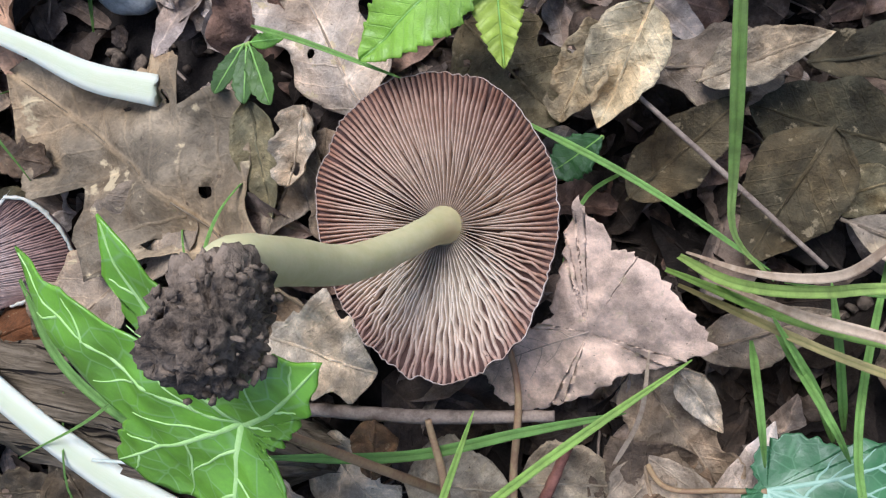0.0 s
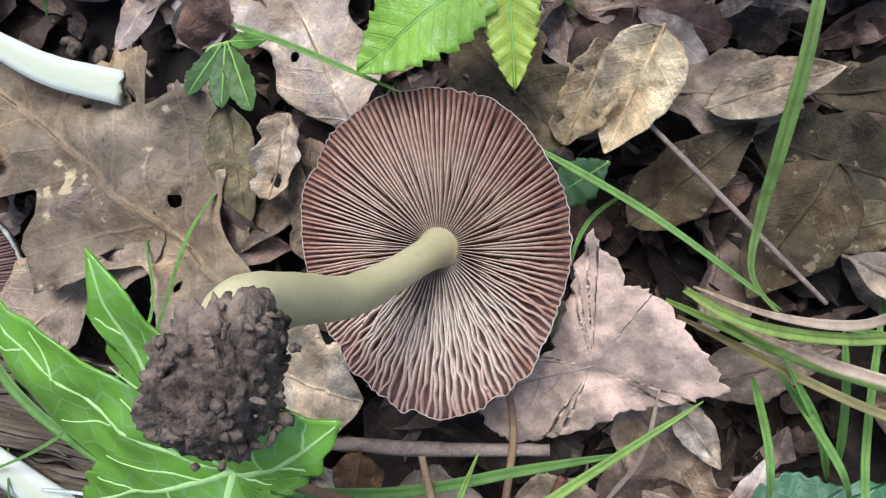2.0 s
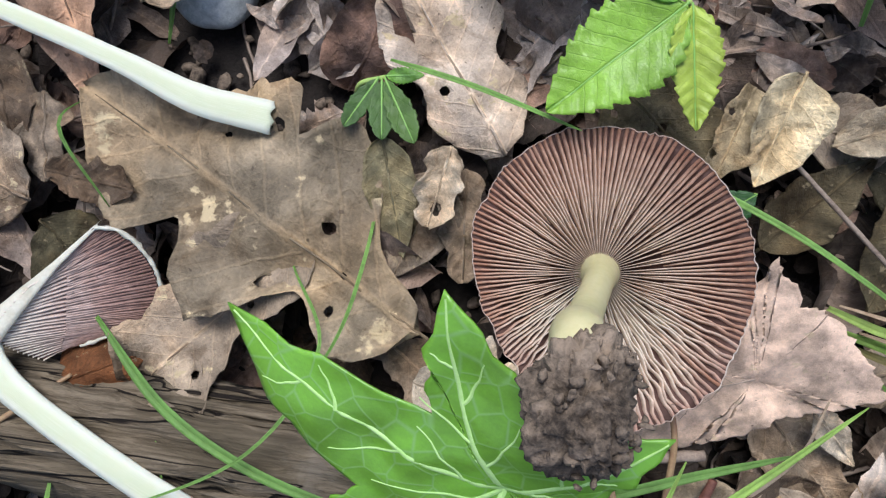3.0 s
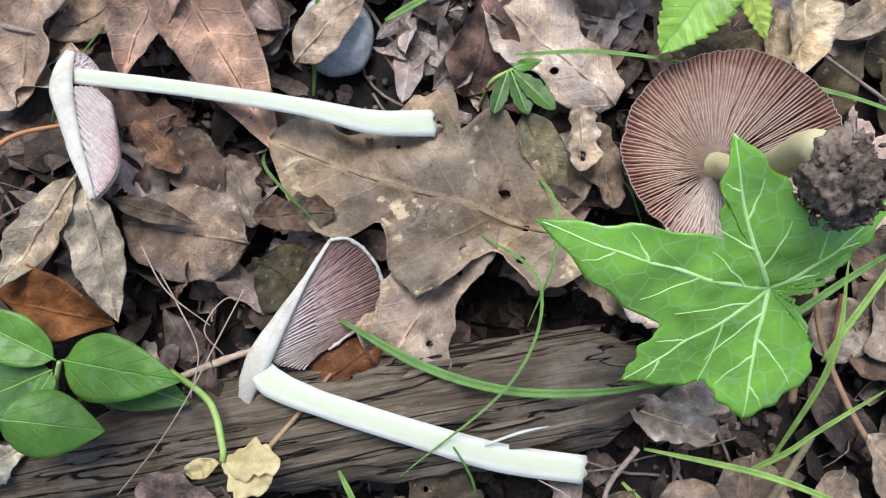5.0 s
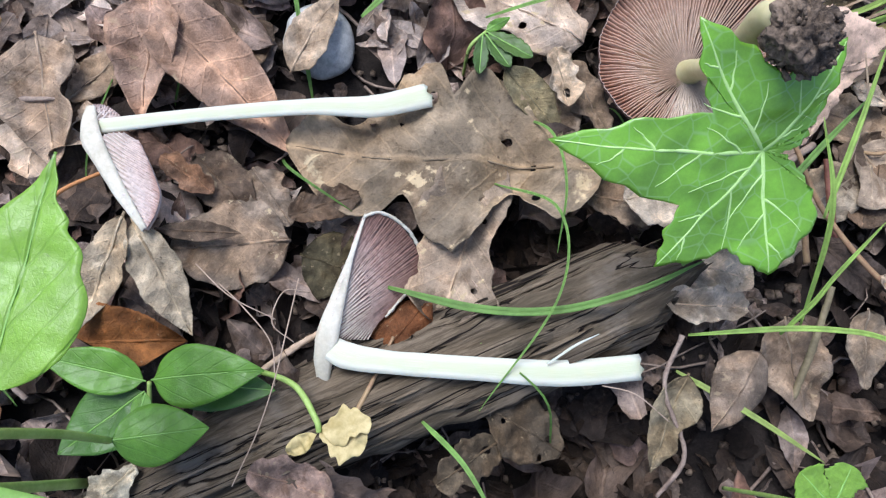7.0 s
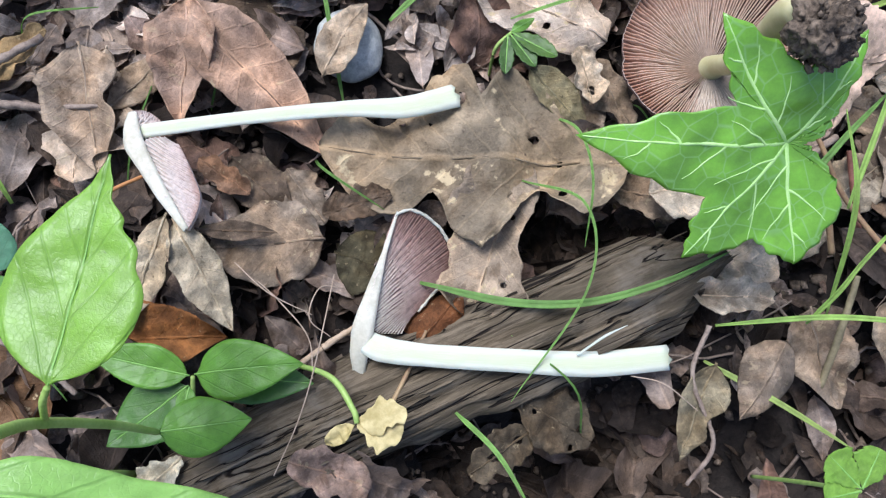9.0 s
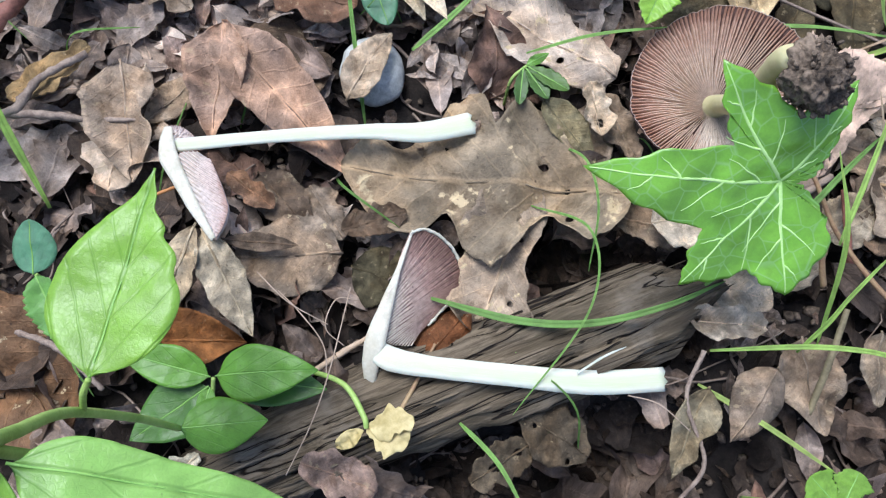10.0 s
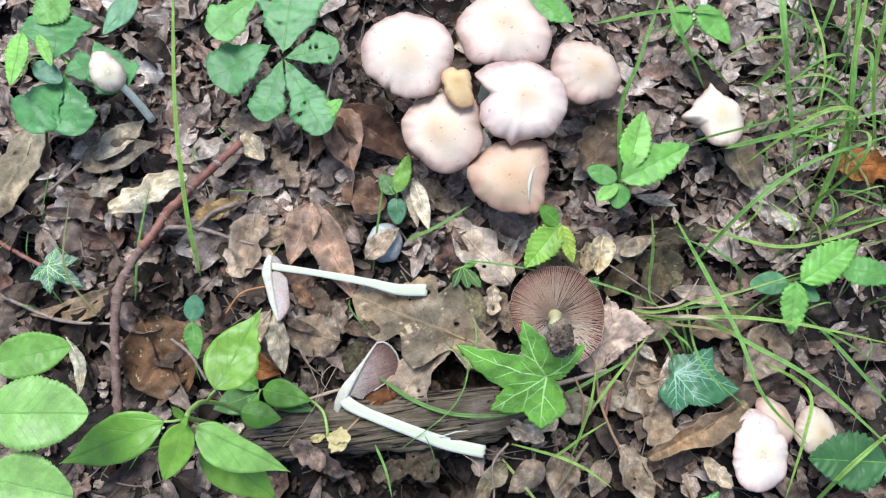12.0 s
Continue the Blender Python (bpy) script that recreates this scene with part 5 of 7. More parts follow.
part("side_shoot", tube("side_shoot", [(-0.1055, 0.0375, 0.0155), (-0.1000, 0.0408, 0.0130), (-0.0890, 0.0412, 0.0120), (-0.0850, 0.0440, 0.0120), (-0.0800, 0.0490, 0.0115), (-0.0690, 0.0540, 0.0095)], (0.0013, 0.0012, 0.0011, 0.0012, 0.0009, 0.0010), TWIG_GREY, 40, 8, 0.5, 6), red, "grey-brown side shoot with knots")
part("side_fork", tube("side_fork", [(-0.0895, 0.0412, 0.0118), (-0.0790, 0.0390, 0.0095), (-0.0710, 0.0362, 0.0085), (-0.0600, 0.0335, 0.0080)], (0.0010, 0.0011, 0.0008, 0.0005), TWIG_GREY, 30, 8, 0.4, 8), red, "thin forked end of the side shoot")
part("spur", tube("spur", [(-0.1178, -0.0210, 0.013), (-0.1230, -0.0150, 0.013), (-0.1270, -0.0130, 0.012)], (0.0010, 0.0008, 0.0006), TWIG_GREY, 12, 7, 0.25, 7), red, "short broken spur")
twig([(0.1060, 0.0240, 0.0125), (0.1200, 0.0160, 0.0085), (0.1385, 0.0050, 0.0040)], (0.0004, 0.00045, 0.0004), TWIG_GREY, "straight thin grey stalk lying over dead leaves", "dry_stalk", 0.1)
twig([(0.0640, -0.0362, 0.0085), (0.0840, -0.0320, 0.0085), (0.1050, -0.0262, 0.0080)], (0.0011, 0.0012, 0.0009), TWIG_GREY, "dull yellow-brown stick below the upturned cap", "stick", 0.15)
twig([(0.1080, -0.0300, 0.0060), (0.1065, -0.0380, 0.0040), (0.1040, -0.0500, 0.0010)], (0.0008, 0.0009, 0.0010), TWIG_RED, "short red-brown stick in the litter", "stick", 0.15)
twig([(0.0880, -0.0300, 0.018), (0.0920, -0.0400, 0.014), (0.0930, -0.0520, 0.006)], (0.0005, 0.0007, 0.0008), STALK_RED, "red-brown ivy stalk rising from the litter", "ivy_stalk", 0.1)
twig([(0.0935, -0.0130, 0.010), (0.0990, -0.0240, 0.010), (0.1020, -0.0420, 0.006), (0.1120, -0.0640, 0.003), (0.1300, -0.0800, 0.0)], (0.0004, 0.0006, 0.0007, 0.0006), STALK_RED, "long thin reddish runner along the ground", "runner", 0.1)
twig([(-0.1700, 0.0560, 0.002), (-0.1500, 0.0730, 0.006), (-0.1330, 0.0900, 0.006)], (0.0010, 0.0009, 0.0006), TWIG_GREY, "dark bent stalk among leaf fragments")
twig([(-0.1800, 0.0100, 0.002), (-0.1500, -0.0020, 0.006), (-0.1250, -0.0040, 0.006)], (0.0008, 0.0009, 0.0006), TWIG_GREY, "thin brown twig under green leaves")
twig([(-0.0880, 0.1500, 0.008), (-0.0640, 0.1180, 0.008), (-0.0490, 0.0880, 0.006)], (0.0010, 0.0009, 0.0010), TWIG_GREY, "curved brown twig beside lobed green leaves")
twig([(-0.0320, 0.0920, 0.008), (-0.0250, 0.1120, 0.022), (-0.0235, 0.1260, 0.03)], (0.0009, 0.0007, 0.0005), TWIG_GREY, "thin upright twig beside red-brown leaf")
twig([(-0.1930, 0.0420, 0.003), (-0.1750, 0.0310, 0.004), (-0.1500, 0.0180, 0.003)], (0.0010, 0.0011, 0.0008), TWIG_RED, "short reddish twig on leaf litter")
twig([(-0.0980, -0.0110, 0.004), (-0.0880, -0.0180, 0.008), (-0.0800, -0.0300, 0.006)], (0.0007, 0.0008, 0.0006), TWIG_GREY, "short stalk crossing a rusty leaf")
twig([(-0.0730, 0.0010, 0.006), (-0.0650, 0.0100, 0.010), (-0.0520, 0.0140, 0.008)], (0.0004, 0.0005, 0.0004), simple("orange_stalk", (0.36, 0.15, 0.05), (0.5, 0.24, 0.09), 200), "thin orange curved stalk", "stalk", 0.1)


twig([(0.0584, -0.0589, 0.0070), (0.0514, -0.0685, 0.0040), (0.0517, -0.0841, -0.0000), (0.0436, -0.0914, -0.0040)], (0.0006, 0.0005, 0.0006, 0.0005), TWIG_GREY, "thin bent pinkish-brown twig beside a pod-like leaf", seed=8)
twig([(0.0941, -0.0589, 0.0100), (0.0869, -0.0698, 0.0060), (0.0805, -0.0802, 0.0000)], (0.0007, 0.0009, 0.0008), simple("olive_stalk", (0.12, 0.10, 0.055), (0.24, 0.20, 0.11), 200, 0.6, 0.4, 0.0004), "olive-brown woody stalk under the ivy", "stalk", 0.2, seed=9)


twig([(-0.0180, -0.0560, 0.0060), (-0.0110, -0.0490, 0.0060), (-0.0030, -0.0400, 0.0035)], (0.0006, 0.0005, 0.0004), STALK_RED, "thin red-brown leaf stalk lying over the rotten branch", "leaf_stalk", 0.15)
twig([(-0.0340, -0.0390, 0.0030), (-0.0250, -0.0362, 0.0045), (-0.0160, -0.0335, 0.0030)], (0.0007, 0.0008, 0.0005), STRAW, "pale dry broken stalk beside the cut cap", "dry_stalk", 0.3)
for k, line in enumerate((((-0.0190, -0.0225, 0.010), (-0.0240, -0.0330, 0.013), (-0.0290, -0.0420, 0.0125), (-0.0350, -0.0510, 0.012), (-0.0430, -0.0600, 0.010)),
                          ((-0.0360, -0.0180, 0.007), (-0.0320, -0.0250, 0.009), (-0.0285, -0.0340, 0.008), (-0.0300, -0.0430, 0.008)),
                          ((-0.0400, -0.0120, 0.006), (-0.0340, -0.0220, 0.010), (-0.0265, -0.0290, 0.006)),
                          ((-0.0180, -0.0250, 0.004), (-0.0230, -0.0240, 0.008), (-0.0270, -0.0300, 0.009), (-0.0240, -0.0350, 0.006)),
                          ((0.0380, -0.0640, 0.004), (0.0440, -0.0680, 0.006), (0.0500, -0.0760, 0.003)))):
    twig(line, (0.00014, 0.00016, 0.00012), TWIG_PALE, "fine pale fibre hanging over the litter", "rootlet", 0.1, group="fine fibres", seed=20 + k)


# ---- dead leaves that lie on top of the litter ----
GREY, TAN, PALE, BROWN, RED = (0.33, 0.255, 0.21), (0.385, 0.295, 0.237), (0.60, 0.495, 0.42), (0.20, 0.142, 0.11), (0.35, 0.222, 0.178)
SEED = [100]


def dead(base, tip, width, kind, colour, label, material=None, **form):
    SEED[0] += 1
    form.setdefault("wave", 0.16)
    form.setdefault("edge", 0.10)
    form.setdefault("nu", 38)
    form.setdefault("nv", 16)
    form.setdefault("ragged", 0.05)
    form.setdefault("seed", SEED[0])
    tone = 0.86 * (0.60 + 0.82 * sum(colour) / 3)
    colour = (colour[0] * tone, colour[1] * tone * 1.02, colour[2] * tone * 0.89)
    return leaf("dead_leaf", base, tip, width, kind, material or DEAD, colour, label, "dead leaf", "dead leaves", midrib=material or DEAD, **form)


# round the cut halves
dead((0.0560, -0.0185, 0.0045), (-0.0140, 0.0100, 0.0030), 0.043, "round", (0.33, 0.258, 0.195), "broad grey-brown leaf with small holes under cut mushrooms", SPOTTED, petiole=0.12, wave=0.17, holes=7, ragged=0.11, seed=7, bites=((0.26, 0.13, 0.62, 1), (0.10, 0.15, 0.60, -1), (0.62, 0.05, 0.45, 1), (0.80, 0.06, 0.40, -1), (0.48, 0.035, 0.30, -1)), nu=60, nv=24)
dead((0.0315, -0.0070, 0.0038), (0.0080, -0.0400, 0.0000), 0.030, "torn", TAN, "torn brown leaf half with yellow blotches", SPOTTED, holes=3, wave=0.10, seed=9, bites=((0.36, 0.28, 0.55, 1),), nu=50, nv=20)
dead((0.0620, 0.0150, 0.0050), (0.0330, 0.0470, 0.0035), 0.022, "torn", (0.52, 0.425, 0.385), "pale brown leaf with white spots beside a stone", SPOTTED, holes=1)
dead((0.0530, 0.0135, 0.0105), (0.0520, -0.0005, 0.0080), 0.0085, "torn", PALE, "curled pale grey leaf with ragged edge", curl=0.15, fold=0.35, holes=1, edge=0.25)
dead((0.0405, 0.0135, 0.0070), (0.0490, -0.0065, 0.0050), 0.0090, "ovate", (0.27, 0.235, 0.155), "olive-brown leaf tucked beside a curled one", fold=0.3, wave=0.1)
dead((0.0520, 0.0100, 0.0050), (0.0480, -0.0100, 0.0030), 0.014, "ovate", GREY, "grey-brown leaf tucked beneath a curled one")
dead((-0.0375, 0.0560, 0.0060), (-0.0120, 0.0070, 0.0020), 0.018, "ovate", (0.46, 0.31, 0.255), "long folded red-brown leaf under a white stem", fold=0.5, curl=-0.08)
dead((-0.0340, 0.0560, 0.0070), (-0.0440, 0.0240, 0.0050), 0.016, "ovate", (0.46, 0.31, 0.255), "folded red-brown leaf lobe under a white stem", fold=0.5)
dead((-0.0280, 0.0560, 0.0020), (-0.0140, 0.0330, 0.0010), 0.022, "torn", BROWN, "brown leaf under red-brown ones")
dead((-0.0560, 0.0500, 0.0040), (-0.0720, 0.0190, 0.0030), 0.026, "oak", (0.50, 0.40, 0.345), "grey-brown lobed leaf in litter", wave=0.15)
dead((-0.0600, 0.0340, 0.0050), (-0.0390, 0.0440, 0.0060), 0.009, "lance", TAN, "narrow tan leaf across a lobed one")
dead((-0.0085, 0.0275, 0.0035), (0.0080, 0.0430, 0.0045), 0.0105, "ovate", (0.48, 0.38, 0.31), "pale leaf lying on a blue-grey stone", curl=-0.25)
dead((-0.0505, 0.0020, 0.0110), (-0.0665, -0.0200, 0.0085), 0.0095, "lance", (0.50, 0.41, 0.32), "narrow tan leaf forking below a cut cap", fold=0.3)
dead((-0.0500, 0.0010, 0.0105), (-0.0440, -0.0275, 0.0080), 0.0105, "lance", (0.46, 0.38, 0.30), "narrow pale leaf with wrinkled surface", fold=0.2, wave=0.18)
dead((-0.0465, -0.0020, 0.0075), (-0.0290, -0.0080, 0.0055), 0.005, "lance", BROWN, "narrow brown strip of dead leaf")
dead((-0.0190, -0.0120, 0.0020), (-0.0450, -0.0060, 0.0030), 0.021, "round", GREY, "grey-brown leaf with large yellow blotches", SPOTTED)
dead((-0.0730, -0.0200, 0.0010), (-0.0470, -0.0270, 0.0000), 0.015, "ovate", (0.30, 0.125, 0.045), "rust-orange leaf under green seedling", curl=-0.3, fold=0.3)
dead((-0.0180, -0.0060, 0.0025), (-0.0010, -0.0060, 0.0030), 0.009, "torn", BROWN, "ribbed brown leaf strip", quilt=0.06)
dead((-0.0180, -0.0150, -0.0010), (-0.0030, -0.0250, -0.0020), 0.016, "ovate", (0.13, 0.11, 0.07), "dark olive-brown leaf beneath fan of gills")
dead((-0.0095, -0.0450, -0.0010), (0.0080, -0.0335, 0.0000), 0.015, "ovate", (0.26, 0.105, 0.048), "glossy rust-brown leaf behind a cut stem", curl=-0.35, cup=0.8, wave=0.06, ragged=0.02)
dead((-0.0420, 0.0155, 0.0040), (-0.0330, 0.0040, 0.0030), 0.008, "torn", (0.34, 0.20, 0.14), "curled orange-brown leaf scrap", fold=0.5)
dead((-0.0350, 0.0150, 0.0010), (-0.0250, -0.0050, 0.0010), 0.013, "ovate", BROWN, "dark brown leaf in litter")
dead((-0.0230, 0.0080, 0.0010), (-0.0180, -0.0080, 0.0010), 0.010, "torn", GREY, "small grey scrap of dead leaf")
# right of the halves, below the ivy leaf
dead((0.0577, -0.0504, 0.0060), (0.0747, -0.0577, 0.0080), 0.0100, "torn", PALE, "crumpled pale leaf curling upward", fold=0.6, curl=0.2, wave=0.25)
dead((0.0748, -0.0674, 0.0060), (0.0582, -0.0809, 0.0030), 0.0125, "ovate", (0.30, 0.23, 0.19), "cupped brown pod-like leaf", cup=0.8, curl=-0.25, wave=0.06)
dead((0.0577, -0.0672, 0.0040), (0.0428, -0.0854, 0.0000), 0.0105, "ovate", (0.30, 0.25, 0.18), "grey-tan leaf standing on edge", fold=0.5, bites=((0.55, 0.12, 0.5, 1),))
# the hollow's shade is put into the colour of the next two leaves
dead((0.0115, -0.0597, -0.0010), (0.0263, -0.0755, -0.0040), 0.0150, "torn", (0.15, 0.115, 0.085), "brown torn leaf in a hollow, darkened for its shade", holes=3)
dead((0.0133, -0.0687, -0.0020), (-0.0035, -0.0735, -0.0020), 0.0120, "torn", (0.17, 0.13, 0.095), "torn brown leaf edge by the rotten branch, darkened for shade", holes=2)
dead((0.0850, -0.0620, 0.0010), (0.0820, -0.0860, 0.0000), 0.016, "ovate", GREY, "grey-brown leaf below grass")
dead((-0.0250, -0.0690, 0.0020), (-0.0400, -0.0580, 0.0060), 0.012, "torn", (0.36, 0.25, 0.22), "pinkish-brown curled leaf by branch", fold=0.4)
dead((-0.0620, -0.0500, 0.0050), (-0.0730, -0.0560, 0.0060), 0.010, "torn", (0.55, 0.50, 0.42), "whitish leaf scrap under seedling")
# round the upturned cap
star_leaf("dead_leaf", 0.0192, Matrix.Translation((0.1075, -0.0120, 0.0158)), [(7, 0.88), (29, 0.70), (65, 0.66), (84, 0.62), (105, 0.95), (128, 0.46), (174, 0.30), (198, 0.55), (214, 1.0), (231, 0.98), (244, 0.90), (266, 0.60), (317, 0.40), (350, 0.60)],
          (0.66, 0.475, 0.345), "dry orange-tan lobed leaf propped beside upturned cap", NETTED, VEIN_DRY, "dead leaf", 3, 1.0, 0.0, None, (0.27, 0.68), 0.99, 0.12, 0.6, 0.03, 8, 0.040)["group"] = "dead leaves"
dead((0.0560, 0.0110, 0.0060), (0.0600, -0.0080, 0.0030), 0.011, "torn", GREY, "grey leaf under the cap's edge")
dead((0.0560, -0.0260, 0.0085), (0.0760, -0.0270, 0.0090), 0.019, "torn", PALE, "pale twisted leaf below cap", fold=0.5, wave=0.2)
dead((0.0780, -0.0338, 0.0110), (0.0786, -0.0440, 0.0080), 0.0075, "round", (0.26, 0.15, 0.09), "small oval brown leaf standing by a stick")
dead((0.0760, 0.0330, 0.0060), (0.0960, 0.0180, 0.0090), 0.019, "torn", (0.25, 0.20, 0.13), "brown leaf with torn holes", holes=4, fold=0.25)
dead((0.1058, 0.0375, 0.0140), (0.1020, 0.0180, 0.0110), 0.012, "ovate", (0.66, 0.54, 0.39), "crumpled pale tan leaf, folded", fold=0.7, wave=0.2)
dead((0.0990, 0.0340, 0.0120), (0.0960, 0.0180, 0.0110), 0.009, "torn", (0.46, 0.36, 0.25), "curled tan leaf with dark hole", fold=0.6, holes=2)
dead((0.1145, 0.0285, 0.0070), (0.1315, 0.0376, 0.0110), 0.0082, "ovate", (0.42, 0.34, 0.27), "pale grey pointed oval leaf lying on dark leaves", fold=0.25, curl=-0.1)
# these four leaves carry the shade of this side in their colour
dead((0.1080, 0.0093, 0.0020), (0.1225, 0.0285, 0.0060), 0.0110, "ovate", (0.135, 0.105, 0.066), "smooth olive-brown leaf, darkened in colour for shade", fold=0.25, wave=0.08)
dead((0.1355, 0.0262, 0.0040), (0.1275, 0.0030, 0.0030), 0.0150, "ovate", (0.14, 0.112, 0.072), "olive-brown leaf with faint veins, darkened in colour for shade", fold=0.2, wave=0.08)
dead((0.1490, 0.0250, 0.0010), (0.1230, 0.0280, 0.0010), 0.0150, "round", (0.10, 0.088, 0.06), "dull grey-olive leaf lying flat, darkened in colour for shade", wave=0.08)
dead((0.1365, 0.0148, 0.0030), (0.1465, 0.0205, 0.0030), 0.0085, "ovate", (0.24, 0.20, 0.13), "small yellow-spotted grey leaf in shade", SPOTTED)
dead((0.1150, -0.0160, 0.0010), (0.1330, -0.0330, 0.0010), 0.015, "torn", TAN, "light brown leaf below grass stems")
dead((0.1210, -0.0145, 0.0075), (0.1292, -0.0222, 0.0060), 0.0055, "ovate", PALE, "small pale tip of a dead leaf")
dead((0.0820, -0.0450, 0.0010), (0.1010, -0.0410, 0.0010), 0.016, "ovate", (0.40, 0.33, 0.27), "pale grey leaf below a stick")
dead((0.1010, -0.0400, 0.0010), (0.1200, -0.0340, 0.0015), 0.014, "ovate", (0.40, 0.33, 0.27), "grey-brown flat leaf below a stick")
dead((0.1230, -0.0120, 0.0020), (0.1420, -0.0010, 0.0040), 0.009, "ovate", GREY, "dark grey leaf behind straw")
# low colour stands for the shade here too
dead((0.1300, 0.0360, 0.0010), (0.1600, 0.0440, 0.0020), 0.012, "torn", (0.10, 0.085, 0.06), "brown dead leaf, darkened in colour for shade")
# the wider floor
dead((-0.0240, 0.1040, 0.0100), (-0.0145, 0.0700, 0.0070), 0.020, "ovate", RED, "folded dark red-brown leaf under the mushroom cluster", fold=0.6)
dead((-0.0250, 0.1030, 0.0090), (0.0180, 0.0770, 0.0050), 0.022, "ovate", (0.17, 0.095, 0.075), "long dark red leaf under the mushroom cluster", fold=0.5)
dead((-0.0240, 0.1020, 0.0080), (-0.0360, 0.0770, 0.0050), 0.012, "ovate", RED, "narrow red-brown leaf lobe by cluster", fold=0.5)
dead((-0.0200, 0.0640, 0.0040), (0.0010, 0.0530, 0.0040), 0.020, "torn", (0.26, 0.15, 0.11), "curled red-brown dead leaf by pebble", fold=0.5)
dead((0.0130, 0.0690, 0.0060), (0.0170, 0.0420, 0.0080), 0.0075, "lance", (0.48, 0.42, 0.35), "narrow pale leaf standing out of litter", fold=0.3)
dead((0.0180, 0.0680, 0.0030), (0.0340, 0.0520, 0.0030), 0.013, "torn", TAN, "tan scrap of dead leaf")
dead((-0.0900, 0.0470, 0.0090), (-0.0680, 0.0560, 0.0090), 0.010, "torn", (0.42, 0.29, 0.16), "yellowish-brown curled leaf across red twig")
dead((-0.1480, 0.0730, 0.0060), (-0.1110, 0.0850, 0.0080), 0.016, "ovate", (0.31, 0.25, 0.21), "grey-brown leaf curled on edge", fold=0.3)
dead((-0.1130, -0.0010, 0.0020), (-0.0920, -0.0380, -0.0010), 0.036, "round", (0.22, 0.125, 0.075), "large rusty brown leaf with pale spots", SPOTTED, nu=46)
dead((-0.1170, 0.0150, 0.0040), (-0.1650, 0.0010, 0.0040), 0.012, "lance", (0.34, 0.25, 0.18), "long curved tan leaf under twig", sway=0.08)
dead((-0.1460, -0.0100, 0.0060), (-0.1380, -0.0380, 0.0050), 0.006, "lance", (0.52, 0.48, 0.38), "thin pale curved leaf strip", sway=0.12)
dead((-0.1690, 0.1000, 0.0050), (-0.1950, 0.0350, 0.0030), 0.020, "lance", (0.40, 0.34, 0.27), "long pale wood-like leaf strip", wave=0.2)
dead((-0.0560, 0.0850, 0.0040), (-0.0420, 0.0640, 0.0030), 0.014, "oak", GREY, "grey-brown lobed leaf scrap")
dead((-0.0820, 0.0960, 0.0040), (-0.0560, 0.0990, 0.0040), 0.014, "torn", GREY, "dull brown scrap of dead leaf")
dead((-0.0500, 0.0440, 0.0030), (-0.0620, 0.0250, 0.0030), 0.012, "ovate", BROWN, "brown scrap of dead leaf")
dead((0.1000, 0.0720, 0.0050), (0.1180, 0.1010, 0.0060), 0.026, "torn", BROWN, "crumpled dark brown leaf beside cluster", fold=0.4, wave=0.2)
dead((0.1000, 0.0300, 0.0040), (0.1270, 0.0330, 0.0030), 0.014, "torn", GREY, "grey-brown leaf beneath a seedling")
dead((0.1387, 0.0124, 0.0050), (0.1781, 0.0046, 0.0050), 0.0095, "ovate", (0.40, 0.32, 0.27), "pinkish pale oval leaf under grass")
dead((0.1480, -0.0080, 0.0040), (0.1800, 0.0030, 0.0050), 0.022, "torn", (0.28, 0.21, 0.16), "brown leaf under crossing grass")
dead((0.1900, -0.0060, 0.0040), (0.1700, -0.0320, 0.0040), 0.022, "ovate", TAN, "folded tan leaf under crossing grass", fold=0.4)
dead((0.1850, 0.0620, 0.0050), (0.1650, 0.1120, 0.0060), 0.020, "torn", (0.29, 0.23, 0.18), "crumpled brown leaf under grass", fold=0.5, wave=0.2)
dead((0.2270, 0.0740, 0.0080), (0.2520, 0.0740, 0.0090), 0.022, "torn", (0.42, 0.17, 0.05), "rust-orange torn leaf under tall grass")
dead((0.1900, 0.0500, 0.0100), (0.2010, 0.0400, 0.0120), 0.010, "torn", (0.58, 0.52, 0.48), "whitish leaf scrap caught in grass", fold=0.4)
dead((0.1250, 0.0600, 0.0040), (0.1450, 0.0540, 0.0060), 0.005, "lance", (0.50, 0.45, 0.40), "pale narrow strip of dead leaf")
dead((0.1120, -0.0480, 0.0010), (0.1280, -0.0280, 0.0020), 0.020, "torn", BROWN, "brown leaf scrap below ivy")
dead((0.0660, -0.0420, 0.0020), (0.0820, -0.0520, 0.0020), 0.016, "torn", PALE, "grey-tan leaf with ragged edge")
dead((0.1690, -0.0420, 0.0100), (0.1225, -0.0660, 0.0050), 0.0140, "torn", (0.36, 0.25, 0.17), "long folded brown leaf beside an ivy leaf", fold=0.9, curl=-0.12, wave=0.16, edge=0.15, nu=60)
dead((0.1190, -0.0290, 0.0035), (0.1330, -0.0620, 0.0030), 0.0230, "torn", (0.40, 0.31, 0.25), "broad grey-brown leaf beneath a dark ivy leaf", wave=0.12, bites=((0.5, 0.12, 0.6, -1),), nu=50, nv=20)
dead((0.1100, -0.0600, 0.0030), (0.1230, -0.0860, 0.0020), 0.0160, "torn", (0.40, 0.31, 0.25), "greyish curled leaf in the litter below ivy", fold=0.3, holes=2)
dead((0.1480, -0.0660, 0.0060), (0.1590, -0.0790, 0.0070), 0.0085, "torn", (0.62, 0.50, 0.40), "curled pale dead leaf with orange edge", fold=0.6, curl=0.3, edge=0.2)
dead((0.1030, -0.0660, 0.0045), (0.0960, -0.0830, 0.0030), 0.0105, "ovate", (0.34, 0.27, 0.22), "flat grey leaf crossed by a runner", fold=0.2)
